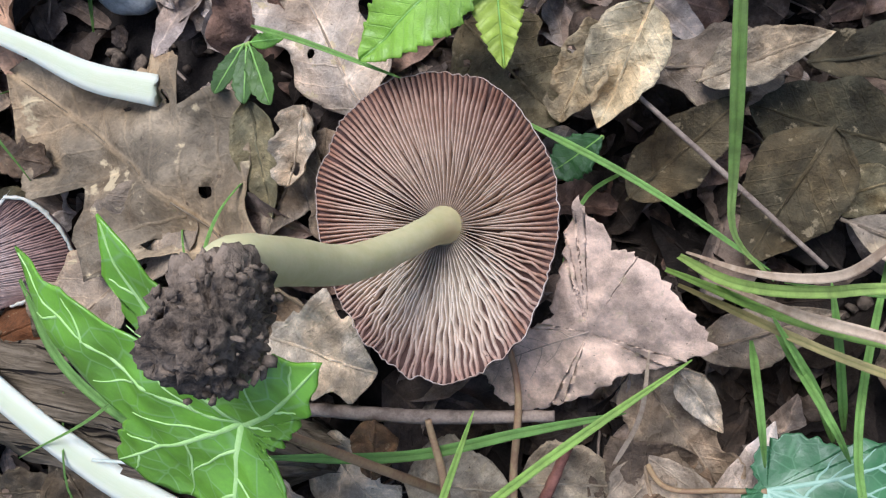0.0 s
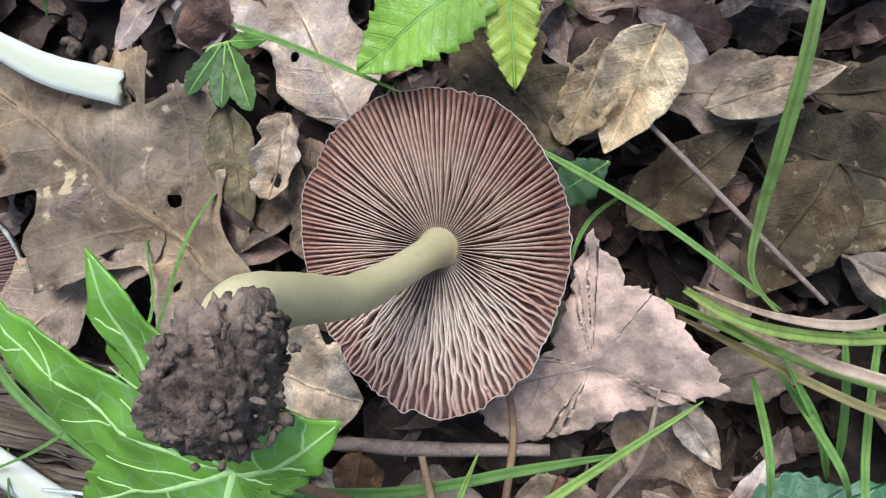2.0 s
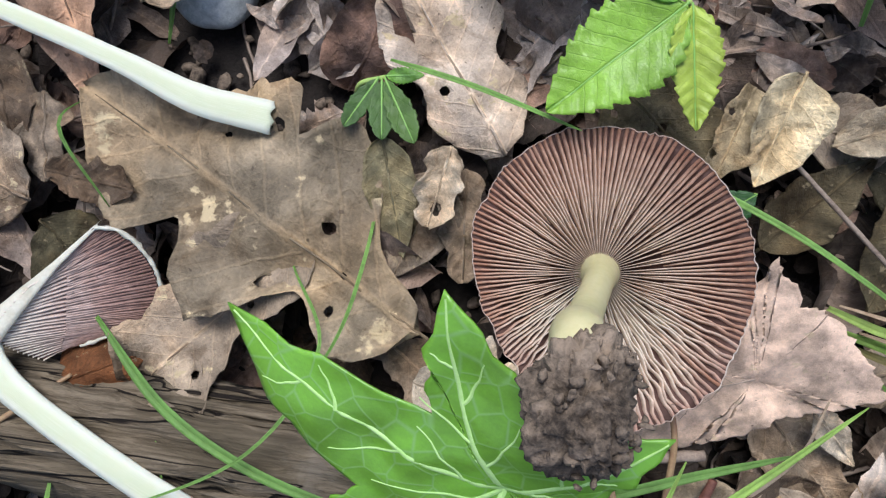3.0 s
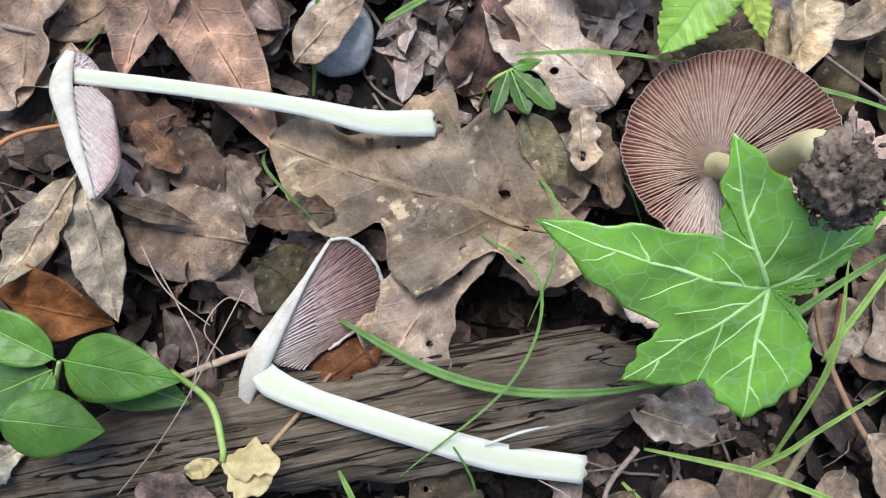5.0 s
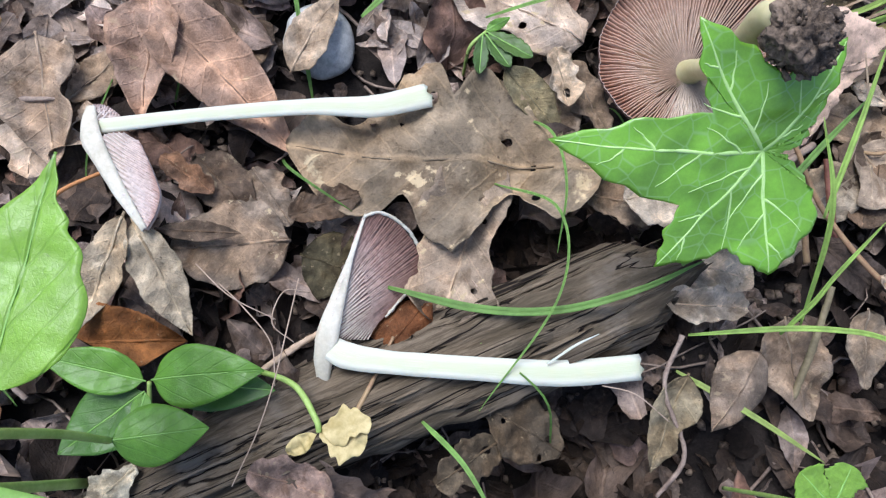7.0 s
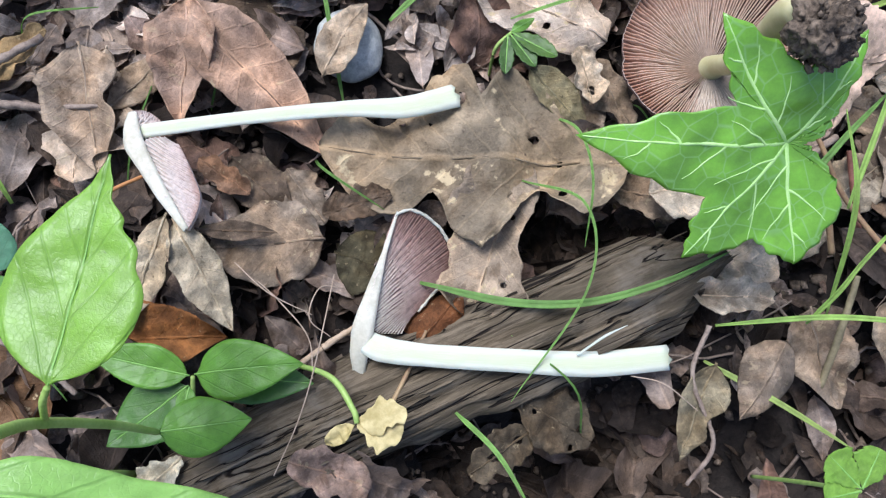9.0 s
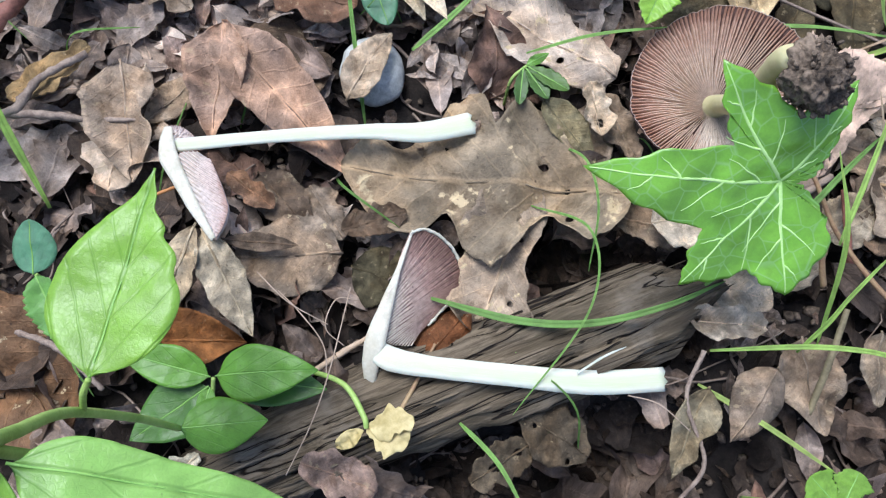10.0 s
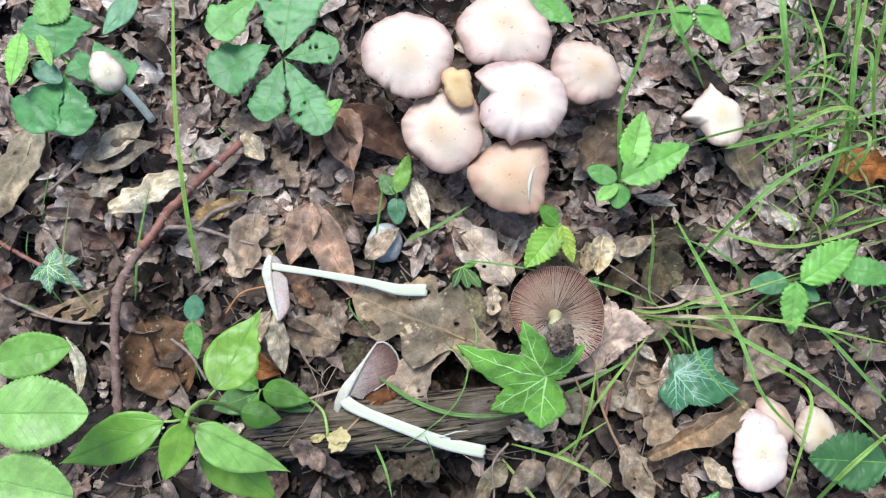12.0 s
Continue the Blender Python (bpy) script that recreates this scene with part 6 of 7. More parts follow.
dead((-0.1410, 0.0760, 0.0080), (-0.1170, 0.0960, 0.0100), 0.0130, "ovate", (0.50, 0.43, 0.36), "pale grey ribbed leaf lying over litter", fold=0.25, wave=0.14)
dead((-0.1310, 0.0500, 0.0090), (-0.0950, 0.0680, 0.0100), 0.0140, "torn", (0.58, 0.51, 0.42), "large whitish wrinkled leaf beside red twig", wave=0.2, edge=0.2)
dead((-0.0690, 0.0900, 0.0100), (-0.0585, 0.0760, 0.0090), 0.0100, "torn", (0.60, 0.50, 0.40), "pale crumpled leaf above a red twig", fold=0.5, edge=0.2)
dead((-0.1280, 0.0700, 0.0050), (-0.1420, 0.0580, 0.0060), 0.0100, "torn", (0.44, 0.37, 0.31), "grey scrap of leaf in the litter")
dead((-0.0610, 0.0500, 0.0095), (-0.0650, 0.0185, 0.0060), 0.0190, "ovate", (0.45, 0.34, 0.275), "cupped grey-brown leaf with rounded outline", cup=-0.6, fold=0.1, wave=0.1, bites=((0.45, 0.12, 0.5, 1),))
dead((0.0150, 0.0660, 0.0100), (0.0225, 0.0405, 0.0090), 0.0085, "ovate", (0.66, 0.56, 0.46), "pale tan pointed leaf standing beside a pebble", fold=0.45, wave=0.08)
dead((-0.0300, 0.1000, 0.0140), (-0.0260, 0.0790, 0.0100), 0.0085, "ovate", RED, "narrow red-brown hanging leaf lobe", fold=0.5)
dead((0.0500, -0.0210, 0.0040), (0.0680, -0.0310, 0.0040), 0.013, "torn", (0.32, 0.235, 0.18), "brown leaf beneath ivy leaf")


# ---- ivy ----
big = ivy_leaf("ivy_leaf", (0.0713, -0.0310, 0.0424), (0.0330, -0.0190, 0.0444), (-0.14, -0.70, 0.88), (0.225, 0.51, 0.040), "bright green five-lobed ivy leaf with pale veins", seed=4, droop=0.08, dome=0.42,
               corners=[(0, 1.0), (34, 0.45), (53, 0.72), (80, 0.48), (103, 0.61), (138, 0.42), (165, 0.16), (180, 0.04), (-165, 0.14), (-135, 0.28), (-113, 0.58), (-84, 0.36), (-52, 0.75), (-31, 0.36)], branches=4, vein_size=0.9)
two = ivy_leaf("ivy_leaf", (0.1360, -0.0280, 0.0105), (0.1660, -0.0355, 0.0115), (0.05, 0.05, 1.0), (0.050, 0.165, 0.060), "small dark bluish-green ivy leaf above litter", seed=5, material=IVY_DARK, veins=VEIN_GREY,
               corners=[(0, 1.0), (19, 0.6), (46, 0.73), (63, 0.37), (97, 0.28), (133, 0.17), (166, 0.05), (-130, 0.14), (-121, 0.39), (-100, 0.48), (-78, 0.57), (-55, 0.49), (-38, 0.63)], branches=6, dome=0.10)
three = ivy_leaf("ivy_leaf", (0.1400, -0.0884, 0.0130), (0.1466, -0.1074, 0.0110), (0.0, 0.1, 1.0), (0.10, 0.30, 0.05), "green ivy leaf low among litter", lobes=(1.0, 0.8, 0.7), seed=6)
four = ivy_leaf("ivy_leaf", (-0.1560, 0.0230, 0.0100), (-0.1390, 0.0130, 0.0080), (0.1, 0.1, 1.0), (0.045, 0.13, 0.06), "small bluish-green ivy leaf by twig", lobes=(1.0, 0.7, 0.5), seed=8, material=IVY_DARK)


def stalk(thing, points, radii, material=None, name="petiole", label="thin leaf stalk"):
    inv = thing.matrix_basis.inverted()
    part(name, tube(name, [inv @ Vector(p) for p in points], radii, material or STALK, 26, 8, 0.06), thing, label)


stalk(big, [(0.0713, -0.0310, 0.0422), (0.0770, -0.0340, 0.0330), (0.0850, -0.0400, 0.0150), (0.0900, -0.0450, 0.0)], (0.0006, 0.0007, 0.0008), STALK_RED)
stalk(two, [(0.1360, -0.0280, 0.0103), (0.1310, -0.0300, 0.0080), (0.1230, -0.0325, 0.0050), (0.1180, -0.0280, 0.0)], (0.0004, 0.0004, 0.0005), STALK_RED)
stalk(three, [(0.1401, -0.0884, 0.0128), (0.1415, -0.0831, 0.0050), (0.1423, -0.0789, -0.0040)], (0.0006, 0.0007, 0.0008), STALK_RED)
stalk(four, [(-0.1560, 0.0230, 0.0098), (-0.1610, 0.0260, 0.0040), (-0.1650, 0.0270, -0.004)], (0.0004, 0.0005, 0.0005))


# ---- green seedlings ----
LIGHT_GREEN, MID_GREEN, DEEP_GREEN, YELLOW_GREEN, BLUE_GREEN = (0.24, 0.45, 0.055), (0.14, 0.33, 0.035), (0.085, 0.20, 0.035), (0.45, 0.58, 0.08), (0.09, 0.24, 0.12)


def plant(name, place, label, category):
    return base_empty(name, place, label, category)


def sprout(thing, base, tip, width, colour, kind="ovate", material=None, seed=1, label="", rib=0.00014, **form):
    form.setdefault("wave", 0.05)
    form.setdefault("ragged", 0.012)
    return leaf("leaf", base, tip, width, kind, material or GREEN, colour, normal=form.pop("normal", (0, 0, 1)), seed=seed, parent=thing, midrib=None if material is PETAL else VEIN_GREEN, rib=rib, **form)


def shoot(thing, points, radii, material=None, name="stem", label="thin green stem"):
    o = Vector(thing.location)
    part(name, tube(name, [Vector(p) - o for p in points], radii, material or STALK, 26, 8, 0.06), thing, label)


dog = plant("dogwood_seedling", (-0.075, -0.049, 0.0), "green dogwood seedling with glossy oval pointed leaves", "seedling")
shoot(dog, [(-0.0760, -0.0500, -0.006), (-0.0700, -0.0490, 0.040), (-0.0650, -0.0480, 0.078), (-0.0608, -0.0480, 0.098)], (0.0011, 0.0010, 0.0009, 0.0007))
shoot(dog, [(-0.0610, -0.0478, 0.094), (-0.0640, -0.0452, 0.080), (-0.0655, -0.0415, 0.060), (-0.0640, -0.0420, 0.035), (-0.0613, -0.0445, 0.0185)], (0.0010, 0.0010, 0.0009, 0.0007), name="side_stem")
shoot(dog, [(-0.0652, -0.0412, 0.055), (-0.0628, -0.0392, 0.060), (-0.0606, -0.0376, 0.0625)], (0.0006, 0.0006, 0.0005), name="petiole")
shoot(dog, [(-0.0606, -0.0480, 0.097), (-0.0640, -0.0490, 0.096), (-0.0682, -0.0492, 0.094)], (0.0005, 0.0005, 0.0004), name="petiole")
sprout(dog, (-0.0608, -0.0376, 0.0620), (-0.0440, -0.0055, 0.0630), 0.0215, LIGHT_GREEN, "drip", seed=21, bites=((0.52, 0.05, 0.12, -1), (0.68, 0.04, 0.22, -1), (0.80, 0.05, 0.30, -1)), fold=0.06, nu=60)
sprout(dog, (-0.0680, -0.0491, 0.0940), (-0.1065, -0.0632, 0.0850), 0.0165, (0.24, 0.48, 0.06), "drip", seed=22, fold=0.20, curl=-0.1, nu=44)
sprout(dog, (-0.0582, -0.0506, 0.0950), (-0.0273, -0.0668, 0.0790), 0.0185, (0.30, 0.54, 0.12), "drip", seed=23, fold=0.10, curl=-0.05, nu=44, normal=(0.2, 0.25, 1.0), bites=((0.45, 0.5, 0.62, 1),))
sprout(dog, (-0.0596, -0.0492, 0.0960), (-0.0690, -0.0688, 0.0880), 0.0120, LIGHT_GREEN, seed=24, fold=0.25)
sprout(dog, (-0.0600, -0.0560, 0.0800), (-0.0345, -0.0765, 0.0680), 0.0170, LIGHT_GREEN, seed=25, fold=0.2)
sprout(dog, (-0.0608, -0.0480, 0.0980), (-0.0633, -0.0445, 0.1030), 0.0030, LIGHT_GREEN, seed=26, fold=0.3)
sprout(dog, (-0.0606, -0.0480, 0.0980), (-0.0580, -0.0505, 0.1030), 0.0028, LIGHT_GREEN, seed=27, fold=0.3)
low = plant("dogwood_seedling", (-0.060, -0.0405, 0.0), "low green seedling with small oval leaves above a branch", "seedling")
shoot(low, [(-0.0600, -0.0440, 0.004), (-0.0612, -0.0447, 0.012), (-0.0613, -0.0445, 0.0180)], (0.0005, 0.0005, 0.0005))
shoot(low, [(-0.0600, -0.0440, -0.006), (-0.0570, -0.0400, 0.004), (-0.0545, -0.0345, 0.0085)], (0.0006, 0.0006, 0.0005))
sprout(low, (-0.0613, -0.0445, 0.0180), (-0.0430, -0.0478, 0.0170), 0.0122, MID_GREEN, seed=31, cup=0.3)
sprout(low, (-0.0540, -0.0342, 0.0090), (-0.0305, -0.0398, 0.0140), 0.0130, MID_GREEN, seed=32, curl=-0.2)
sprout(low, (-0.0550, -0.0342, 0.0090), (-0.0740, -0.0230, 0.0110), 0.0095, MID_GREEN, seed=33, fold=0.2)
sprout(low, (-0.0560, -0.0360, 0.0080), (-0.0760, -0.0430, 0.0060), 0.0140, DEEP_GREEN, seed=34)
sprout(low, (-0.0520, -0.0350, 0.0080), (-0.0300, -0.0440, 0.0090), 0.0110, DEEP_GREEN, seed=35)
sprout(low, (-0.0555, -0.0365, 0.0090), (-0.0590, -0.0430, 0.0100), 0.0040, MID_GREEN, seed=36)
tall = plant("toothed_plant", (-0.135, -0.050, 0.0), "young plant with broad light green toothed leaves", "plant")
shoot(tall, [(-0.1500, -0.0460, -0.006), (-0.1450, -0.0440, 0.05), (-0.1260, -0.0450, 0.11), (-0.1130, -0.0465, 0.124)], (0.0012, 0.0011, 0.0010))
sprout(tall, (-0.1130, -0.0465, 0.1240), (-0.0815, -0.0470, 0.1230), 0.0225, (0.32, 0.56, 0.14), "crenate", NETTLE, 41, fold=0.08)
sprout(tall, (-0.1150, -0.0315, 0.1200), (-0.0905, -0.0262, 0.1200), 0.0145, (0.20, 0.42, 0.06), "crenate", NETTLE, 42, fold=0.12)
sprout(tall, (-0.1130, -0.0655, 0.1200), (-0.0860, -0.0715, 0.1180), 0.0200, (0.32, 0.56, 0.14), "crenate", NETTLE, 43, fold=0.12)

serr = plant("bramble_seedling", (0.083, 0.039, 0.0), "small seedling with bright green toothed leaf and yellow-green leaf", "seedling")
shoot(serr, [(0.0850, 0.0430, -0.006), (0.0845, 0.0420, 0.012), (0.0827, 0.0390, 0.0260)], (0.0006, 0.0006, 0.0005))
sprout(serr, (0.0827, 0.0388, 0.0265), (0.0665, 0.0195, 0.0220), 0.0150, (0.29, 0.52, 0.06), "toothed", NETTLE, 51, fold=0.15, quilt=0.03)
sprout(serr, (0.0832, 0.0388, 0.0265), (0.0885, 0.0215, 0.0230), 0.0080, YELLOW_GREEN, "toothed", NETTLE, 52, fold=0.3, quilt=0.04)
sprout(serr, (0.0822, 0.0392, 0.0262), (0.0730, 0.0460, 0.0310), 0.0085, MID_GREEN, "round", None, 53)
sp = plant("seedling", (0.0065, 0.056, 0.0), "tiny seedling with dark round seed leaves and bright pair", "seedling")
shoot(sp, [(0.0065, 0.0520, -0.006), (0.0065, 0.0560, 0.006), (0.0070, 0.0580, 0.013)], (0.0005, 0.0005, 0.0004))
sprout(sp, (0.0065, 0.0575, 0.0090), (0.0075, 0.0440, 0.0070), 0.0095, BLUE_GREEN, "round", None, 55)
sprout(sp, (0.0060, 0.0580, 0.0110), (-0.0010, 0.0680, 0.0110), 0.0090, DEEP_GREEN, "round", None, 56)
sprout(sp, (0.0068, 0.0575, 0.0140), (0.0130, 0.0760, 0.0180), 0.0085, LIGHT_GREEN, "toothed", NETTLE, 57)
sp2 = plant("seedling", (-0.083, -0.006, 0.0), "small seedling with bluish round leaf and crinkled leaf", "seedling")
shoot(sp2, [(-0.0830, -0.0060, -0.006), (-0.0835, -0.0060, 0.012), (-0.0830, -0.0050, 0.024)], (0.0005, 0.0005, 0.0004))
sprout(sp2, (-0.0835, -0.0050, 0.0240), (-0.0810, 0.0060, 0.0280), 0.0095, (0.131, 0.319, 0.174), "round", None, 58, cup=0.3)
sprout(sp2, (-0.0832, -0.0050, 0.0240), (-0.0800, -0.0215, 0.0220), 0.0085, (0.160, 0.377, 0.072), "toothed", NETTLE, 59, fold=0.3)
clump_leaf = plant("seedling", (0.038, 0.022, 0.0), "drooping small green cut-leaved seedling by cut stem", "seedling")
shoot(clump_leaf, [(0.0330, 0.0190, -0.004), (0.0345, 0.0210, 0.006), (0.0390, 0.0228, 0.0085)], (0.0004, 0.0005, 0.0004))
sprout(clump_leaf, (0.0390, 0.0226, 0.0085), (0.0468, 0.0125, 0.0105), 0.0046, (0.09, 0.18, 0.03), "lobe", None, 61, fold=0.3)
sprout(clump_leaf, (0.0385, 0.0224, 0.0085), (0.0412, 0.0120, 0.0095), 0.0042, (0.075, 0.16, 0.03), "lobe", None, 62, fold=0.3)
sprout(clump_leaf, (0.0380, 0.0226, 0.0085), (0.0340, 0.0130, 0.0080), 0.0036, (0.07, 0.15, 0.03), "lobe", None, 63, fold=0.3)
sprout(clump_leaf, (0.0390, 0.0230, 0.0085), (0.0455, 0.0245, 0.0090), 0.0030, MID_GREEN, "toothed", NETTLE, 64)
cap_leaf = plant("seedling", (0.100, 0.0145, 0.0), "dark green blunt leaf beside upturned cap", "seedling")
shoot(cap_leaf, [(0.1005, 0.0150, -0.006), (0.1015, 0.0160, 0.006), (0.1028, 0.0168, 0.0112)], (0.0004, 0.0004, 0.0004))
sprout(cap_leaf, (0.1030, 0.0170, 0.0115), (0.0962, 0.0102, 0.0095), 0.0066, (0.035, 0.11, 0.03), "lobe", None, 65, rib=0.00008)


av = plant("avens_plant", (-0.050, 0.125, 0.0), "low plant with broad lobed green leaves, one holed", "plant")
shoot(av, [(-0.0620, 0.1600, -0.006), (-0.0560, 0.1440, 0.022), (-0.0480, 0.1265, 0.031)], (0.0008, 0.0008, 0.0007))
sprout(av, (-0.0527, 0.1260, 0.0310), (-0.0813, 0.1097, 0.0280), 0.0270, (0.117, 0.332, 0.097), "wedge", NETTLE, 72, wave=0.035)
sprout(av, (-0.0470, 0.1187, 0.0310), (-0.0563, 0.0886, 0.0280), 0.0175, (0.117, 0.332, 0.097), "wedge", NETTLE, 73, wave=0.035)
sprout(av, (-0.0462, 0.1187, 0.0310), (-0.0262, 0.0822, 0.0280), 0.0200, (0.117, 0.332, 0.097), "wedge", NETTLE, 74, wave=0.035, holes=3)
sprout(av, (-0.0462, 0.1193, 0.0310), (-0.0206, 0.1274, 0.0300), 0.0175, (0.127, 0.352, 0.097), "wedge", NETTLE, 75, wave=0.035, holes=3)
sprout(av, (-0.0467, 0.1206, 0.0330), (-0.0428, 0.1604, 0.0340), 0.0350, (0.138, 0.371, 0.108), "wedge", NETTLE, 76, wave=0.035, holes=3)
sprout(av, (-0.0590, 0.1486, 0.0380), (-0.0800, 0.1278, 0.0370), 0.0210, (0.191, 0.462, 0.096), "wedge", NETTLE, 77, wave=0.035)
sprout(av, (-0.0299, 0.0899, 0.0280), (-0.0183, 0.0988, 0.0300), 0.0085, (0.239, 0.542, 0.096), "toothed", NETTLE, 78)
av2 = plant("avens_plant", (-0.150, 0.120, 0.0), "low plant with wet lobed green leaves", "plant")
shoot(av2, [(-0.1600, 0.1300, -0.006), (-0.1560, 0.1250, 0.020), (-0.1480, 0.1160, 0.030)], (0.0008, 0.0008, 0.0007))
sprout(av2, (-0.1487, 0.1093, 0.0310), (-0.1660, 0.0846, 0.0270), 0.0260, (0.117, 0.352, 0.097), "wedge", NETTLE, 81)
sprout(av2, (-0.1485, 0.1102, 0.0310), (-0.1408, 0.0813, 0.0270), 0.0200, (0.117, 0.352, 0.097), "wedge", NETTLE, 82)
sprout(av2, (-0.1486, 0.1107, 0.0310), (-0.1357, 0.1170, 0.0290), 0.0180, (0.117, 0.352, 0.097), "wedge", NETTLE, 83)
sprout(av2, (-0.1537, 0.1160, 0.0330), (-0.1545, 0.1406, 0.0340), 0.0330, (0.127, 0.371, 0.097), "wedge", NETTLE, 84)
sprout(av2, (-0.1362, 0.1272, 0.0320), (-0.1208, 0.1028, 0.0300), 0.0230, (0.117, 0.352, 0.097), "wedge", NETTLE, 85)
sprout(av2, (-0.1131, 0.1443, 0.0450), (-0.1269, 0.1240, 0.0430), 0.0120, (0.160, 0.377, 0.174), "ovate", GREEN, 87)
sprout(av2, (-0.1608, 0.1133, 0.0360), (-0.1473, 0.1047, 0.0340), 0.0100, (0.116, 0.290, 0.160), "round", GREEN, 88)
sprout(av2, (-0.1644, 0.1263, 0.0420), (-0.1673, 0.1000, 0.0400), 0.0110, (0.319, 0.660, 0.112), "toothed", NETTLE, 89)
sprout(av2, (-0.1571, 0.1249, 0.0420), (-0.1497, 0.1096, 0.0400), 0.0060, (0.319, 0.660, 0.112), "toothed", NETTLE, 90)
sprout(av2, (-0.1486, 0.1490, 0.0360), (-0.1639, 0.1352, 0.0340), 0.0200, (0.223, 0.479, 0.096), "toothed", NETTLE, 86)
br = plant("bramble_seedling", (0.118, 0.066, 0.0), "green toothed seedling beside the mushroom cluster", "seedling")
shoot(br, [(0.1160, 0.0620, -0.006), (0.1150, 0.0630, 0.015), (0.1140, 0.0650, 0.0290)], (0.0006, 0.0006, 0.0005))
sprout(br, (0.1110, 0.0590, 0.0290), (0.1440, 0.0760, 0.0320), 0.0180, (0.203, 0.478, 0.072), "toothed", NETTLE, 91, fold=0.2)
sprout(br, (0.1150, 0.0640, 0.0300), (0.1230, 0.0920, 0.0330), 0.0150, (0.290, 0.600, 0.102), "toothed", NETTLE, 92, fold=0.2)
sprout(br, (0.1100, 0.0600, 0.0280), (0.0960, 0.0650, 0.0290), 0.0100, (0.145, 0.377, 0.072), "round", None, 93)
sprout(br, (0.1100, 0.0580, 0.0280), (0.1000, 0.0500, 0.0280), 0.0070, (0.290, 0.600, 0.102), "round", None, 94)
sprout(br, (0.1120, 0.0590, 0.0270), (0.1100, 0.0470, 0.0240), 0.0110, (0.145, 0.377, 0.072), "round", None, 95)
br2 = plant("bramble_seedling", (0.190, 0.008, 0.0), "green crinkled toothed seedling under tall grass", "seedling")
shoot(br2, [(0.1900, 0.0060, -0.006), (0.1900, 0.0070, 0.015), (0.1890, 0.0080, 0.0280)], (0.0006, 0.0006, 0.0005))
sprout(br2, (0.1900, 0.0110, 0.0290), (0.2170, 0.0300, 0.0330), 0.0170, (0.232, 0.522, 0.087), "toothed", NETTLE, 101, quilt=0.04)
sprout(br2, (0.1890, 0.0120, 0.0280), (0.1840, -0.0120, 0.0270), 0.0130, (0.217, 0.493, 0.087), "toothed", NETTLE, 102, quilt=0.04)
sprout(br2, (0.1870, 0.0120, 0.0250), (0.1690, 0.0110, 0.0240), 0.0110, (0.102, 0.275, 0.102), "round", None, 103)
sprout(br2, (0.1890, 0.0110, 0.0240), (0.2010, 0.0040, 0.0240), 0.0090, (0.102, 0.275, 0.102), "round", None, 104)
sprout(br2, (0.2080, 0.0180, 0.0290), (0.2350, 0.0130, 0.0310), 0.0140, (0.145, 0.377, 0.072), "toothed", NETTLE, 105)
nt2 = plant("nettle_plant", (0.205, -0.070, 0.0), "dark green broad toothed leaf beside white mushrooms", "plant")
shoot(nt2, [(0.2300, -0.0700, -0.006), (0.2280, -0.0690, 0.010), (0.2240, -0.0680, 0.020)], (0.0008, 0.0008, 0.0006))
sprout(nt2, (0.2250, -0.0680, 0.0200), (0.1890, -0.0660, 0.0200), 0.0260, (0.065, 0.189, 0.051), "toothed", NETTLE, 111, quilt=0.03)
for k, (bx, by, tx, ty, z, w, c) in enumerate(((0.0700, 0.1560, 0.0930, 0.1400, 0.03, 0.016, (0.174, 0.435, 0.072)), (0.1550, 0.1500, 0.1690, 0.1290, 0.03, 0.014, (0.189, 0.464, 0.072)), (0.1480, 0.1500, 0.1440, 0.1330, 0.03, 0.012, (0.189, 0.464, 0.072)))):
    extra = plant("toothed_seedling", (bx, by, 0.0), "green toothed leaf at the edge of grass", "seedling")
    shoot(extra, [(bx, by, -0.006), (bx, by, 0.012), (bx, by, z)], (0.0006, 0.0006, 0.0005))
    sprout(extra, (bx, by, z), (tx, ty, z), w, c, "toothed", NETTLE, 120 + k)
low_green = plant("lobed_seedling", (0.060, -0.092, 0.0), "small light green seedling with round-lobed leaves", "seedling")
shoot(low_green, [(0.0620, -0.0960, -0.012), (0.0610, -0.0950, 0.015), (0.0600, -0.0945, 0.038)], (0.0005, 0.0005, 0.0004))
sprout(low_green, (0.0600, -0.0940, 0.0385), (0.0565, -0.0868, 0.0400), 0.0075, LIGHT_GREEN, "wedge", NETTLE, 141)
sprout(low_green, (0.0602, -0.0942, 0.0385), (0.0655, -0.0885, 0.0400), 0.0070, LIGHT_GREEN, "wedge", NETTLE, 142)
sprout(low_green, (0.0598, -0.0944, 0.0385), (0.0530, -0.0935, 0.0390), 0.0070, LIGHT_GREEN, "wedge", NETTLE, 143)
wilt = plant("withered_flower", (-0.022, -0.057, 0.0), "wilted pale yellow petal on a thin green stalk", "flower")
shoot(wilt, [(-0.0345, -0.0375, 0.0050), (-0.0260, -0.0440, 0.0100), (-0.0232, -0.0520, 0.0125), (-0.0232, -0.0550, 0.0120)], (0.0006, 0.0007, 0.0006))
sprout(wilt, (-0.0232, -0.0550, 0.0120), (-0.0150, -0.0605, 0.0110), 0.0100, (0.80, 0.68, 0.30), "torn", PETAL, 131, wave=0.08, fold=0.2, edge=0.06)
sprout(wilt, (-0.0235, -0.0552, 0.0120), (-0.0315, -0.0572, 0.0080), 0.0040, (0.70, 0.58, 0.30), "lance", PETAL, 132, wave=0.3, fold=0.5)
sprout(wilt, (-0.0225, -0.0552, 0.0125), (-0.0125, -0.0560, 0.0130), 0.0080, (0.80, 0.68, 0.28), "torn", PETAL, 133, wave=0.08, fold=0.2, cup=0.3, edge=0.06)


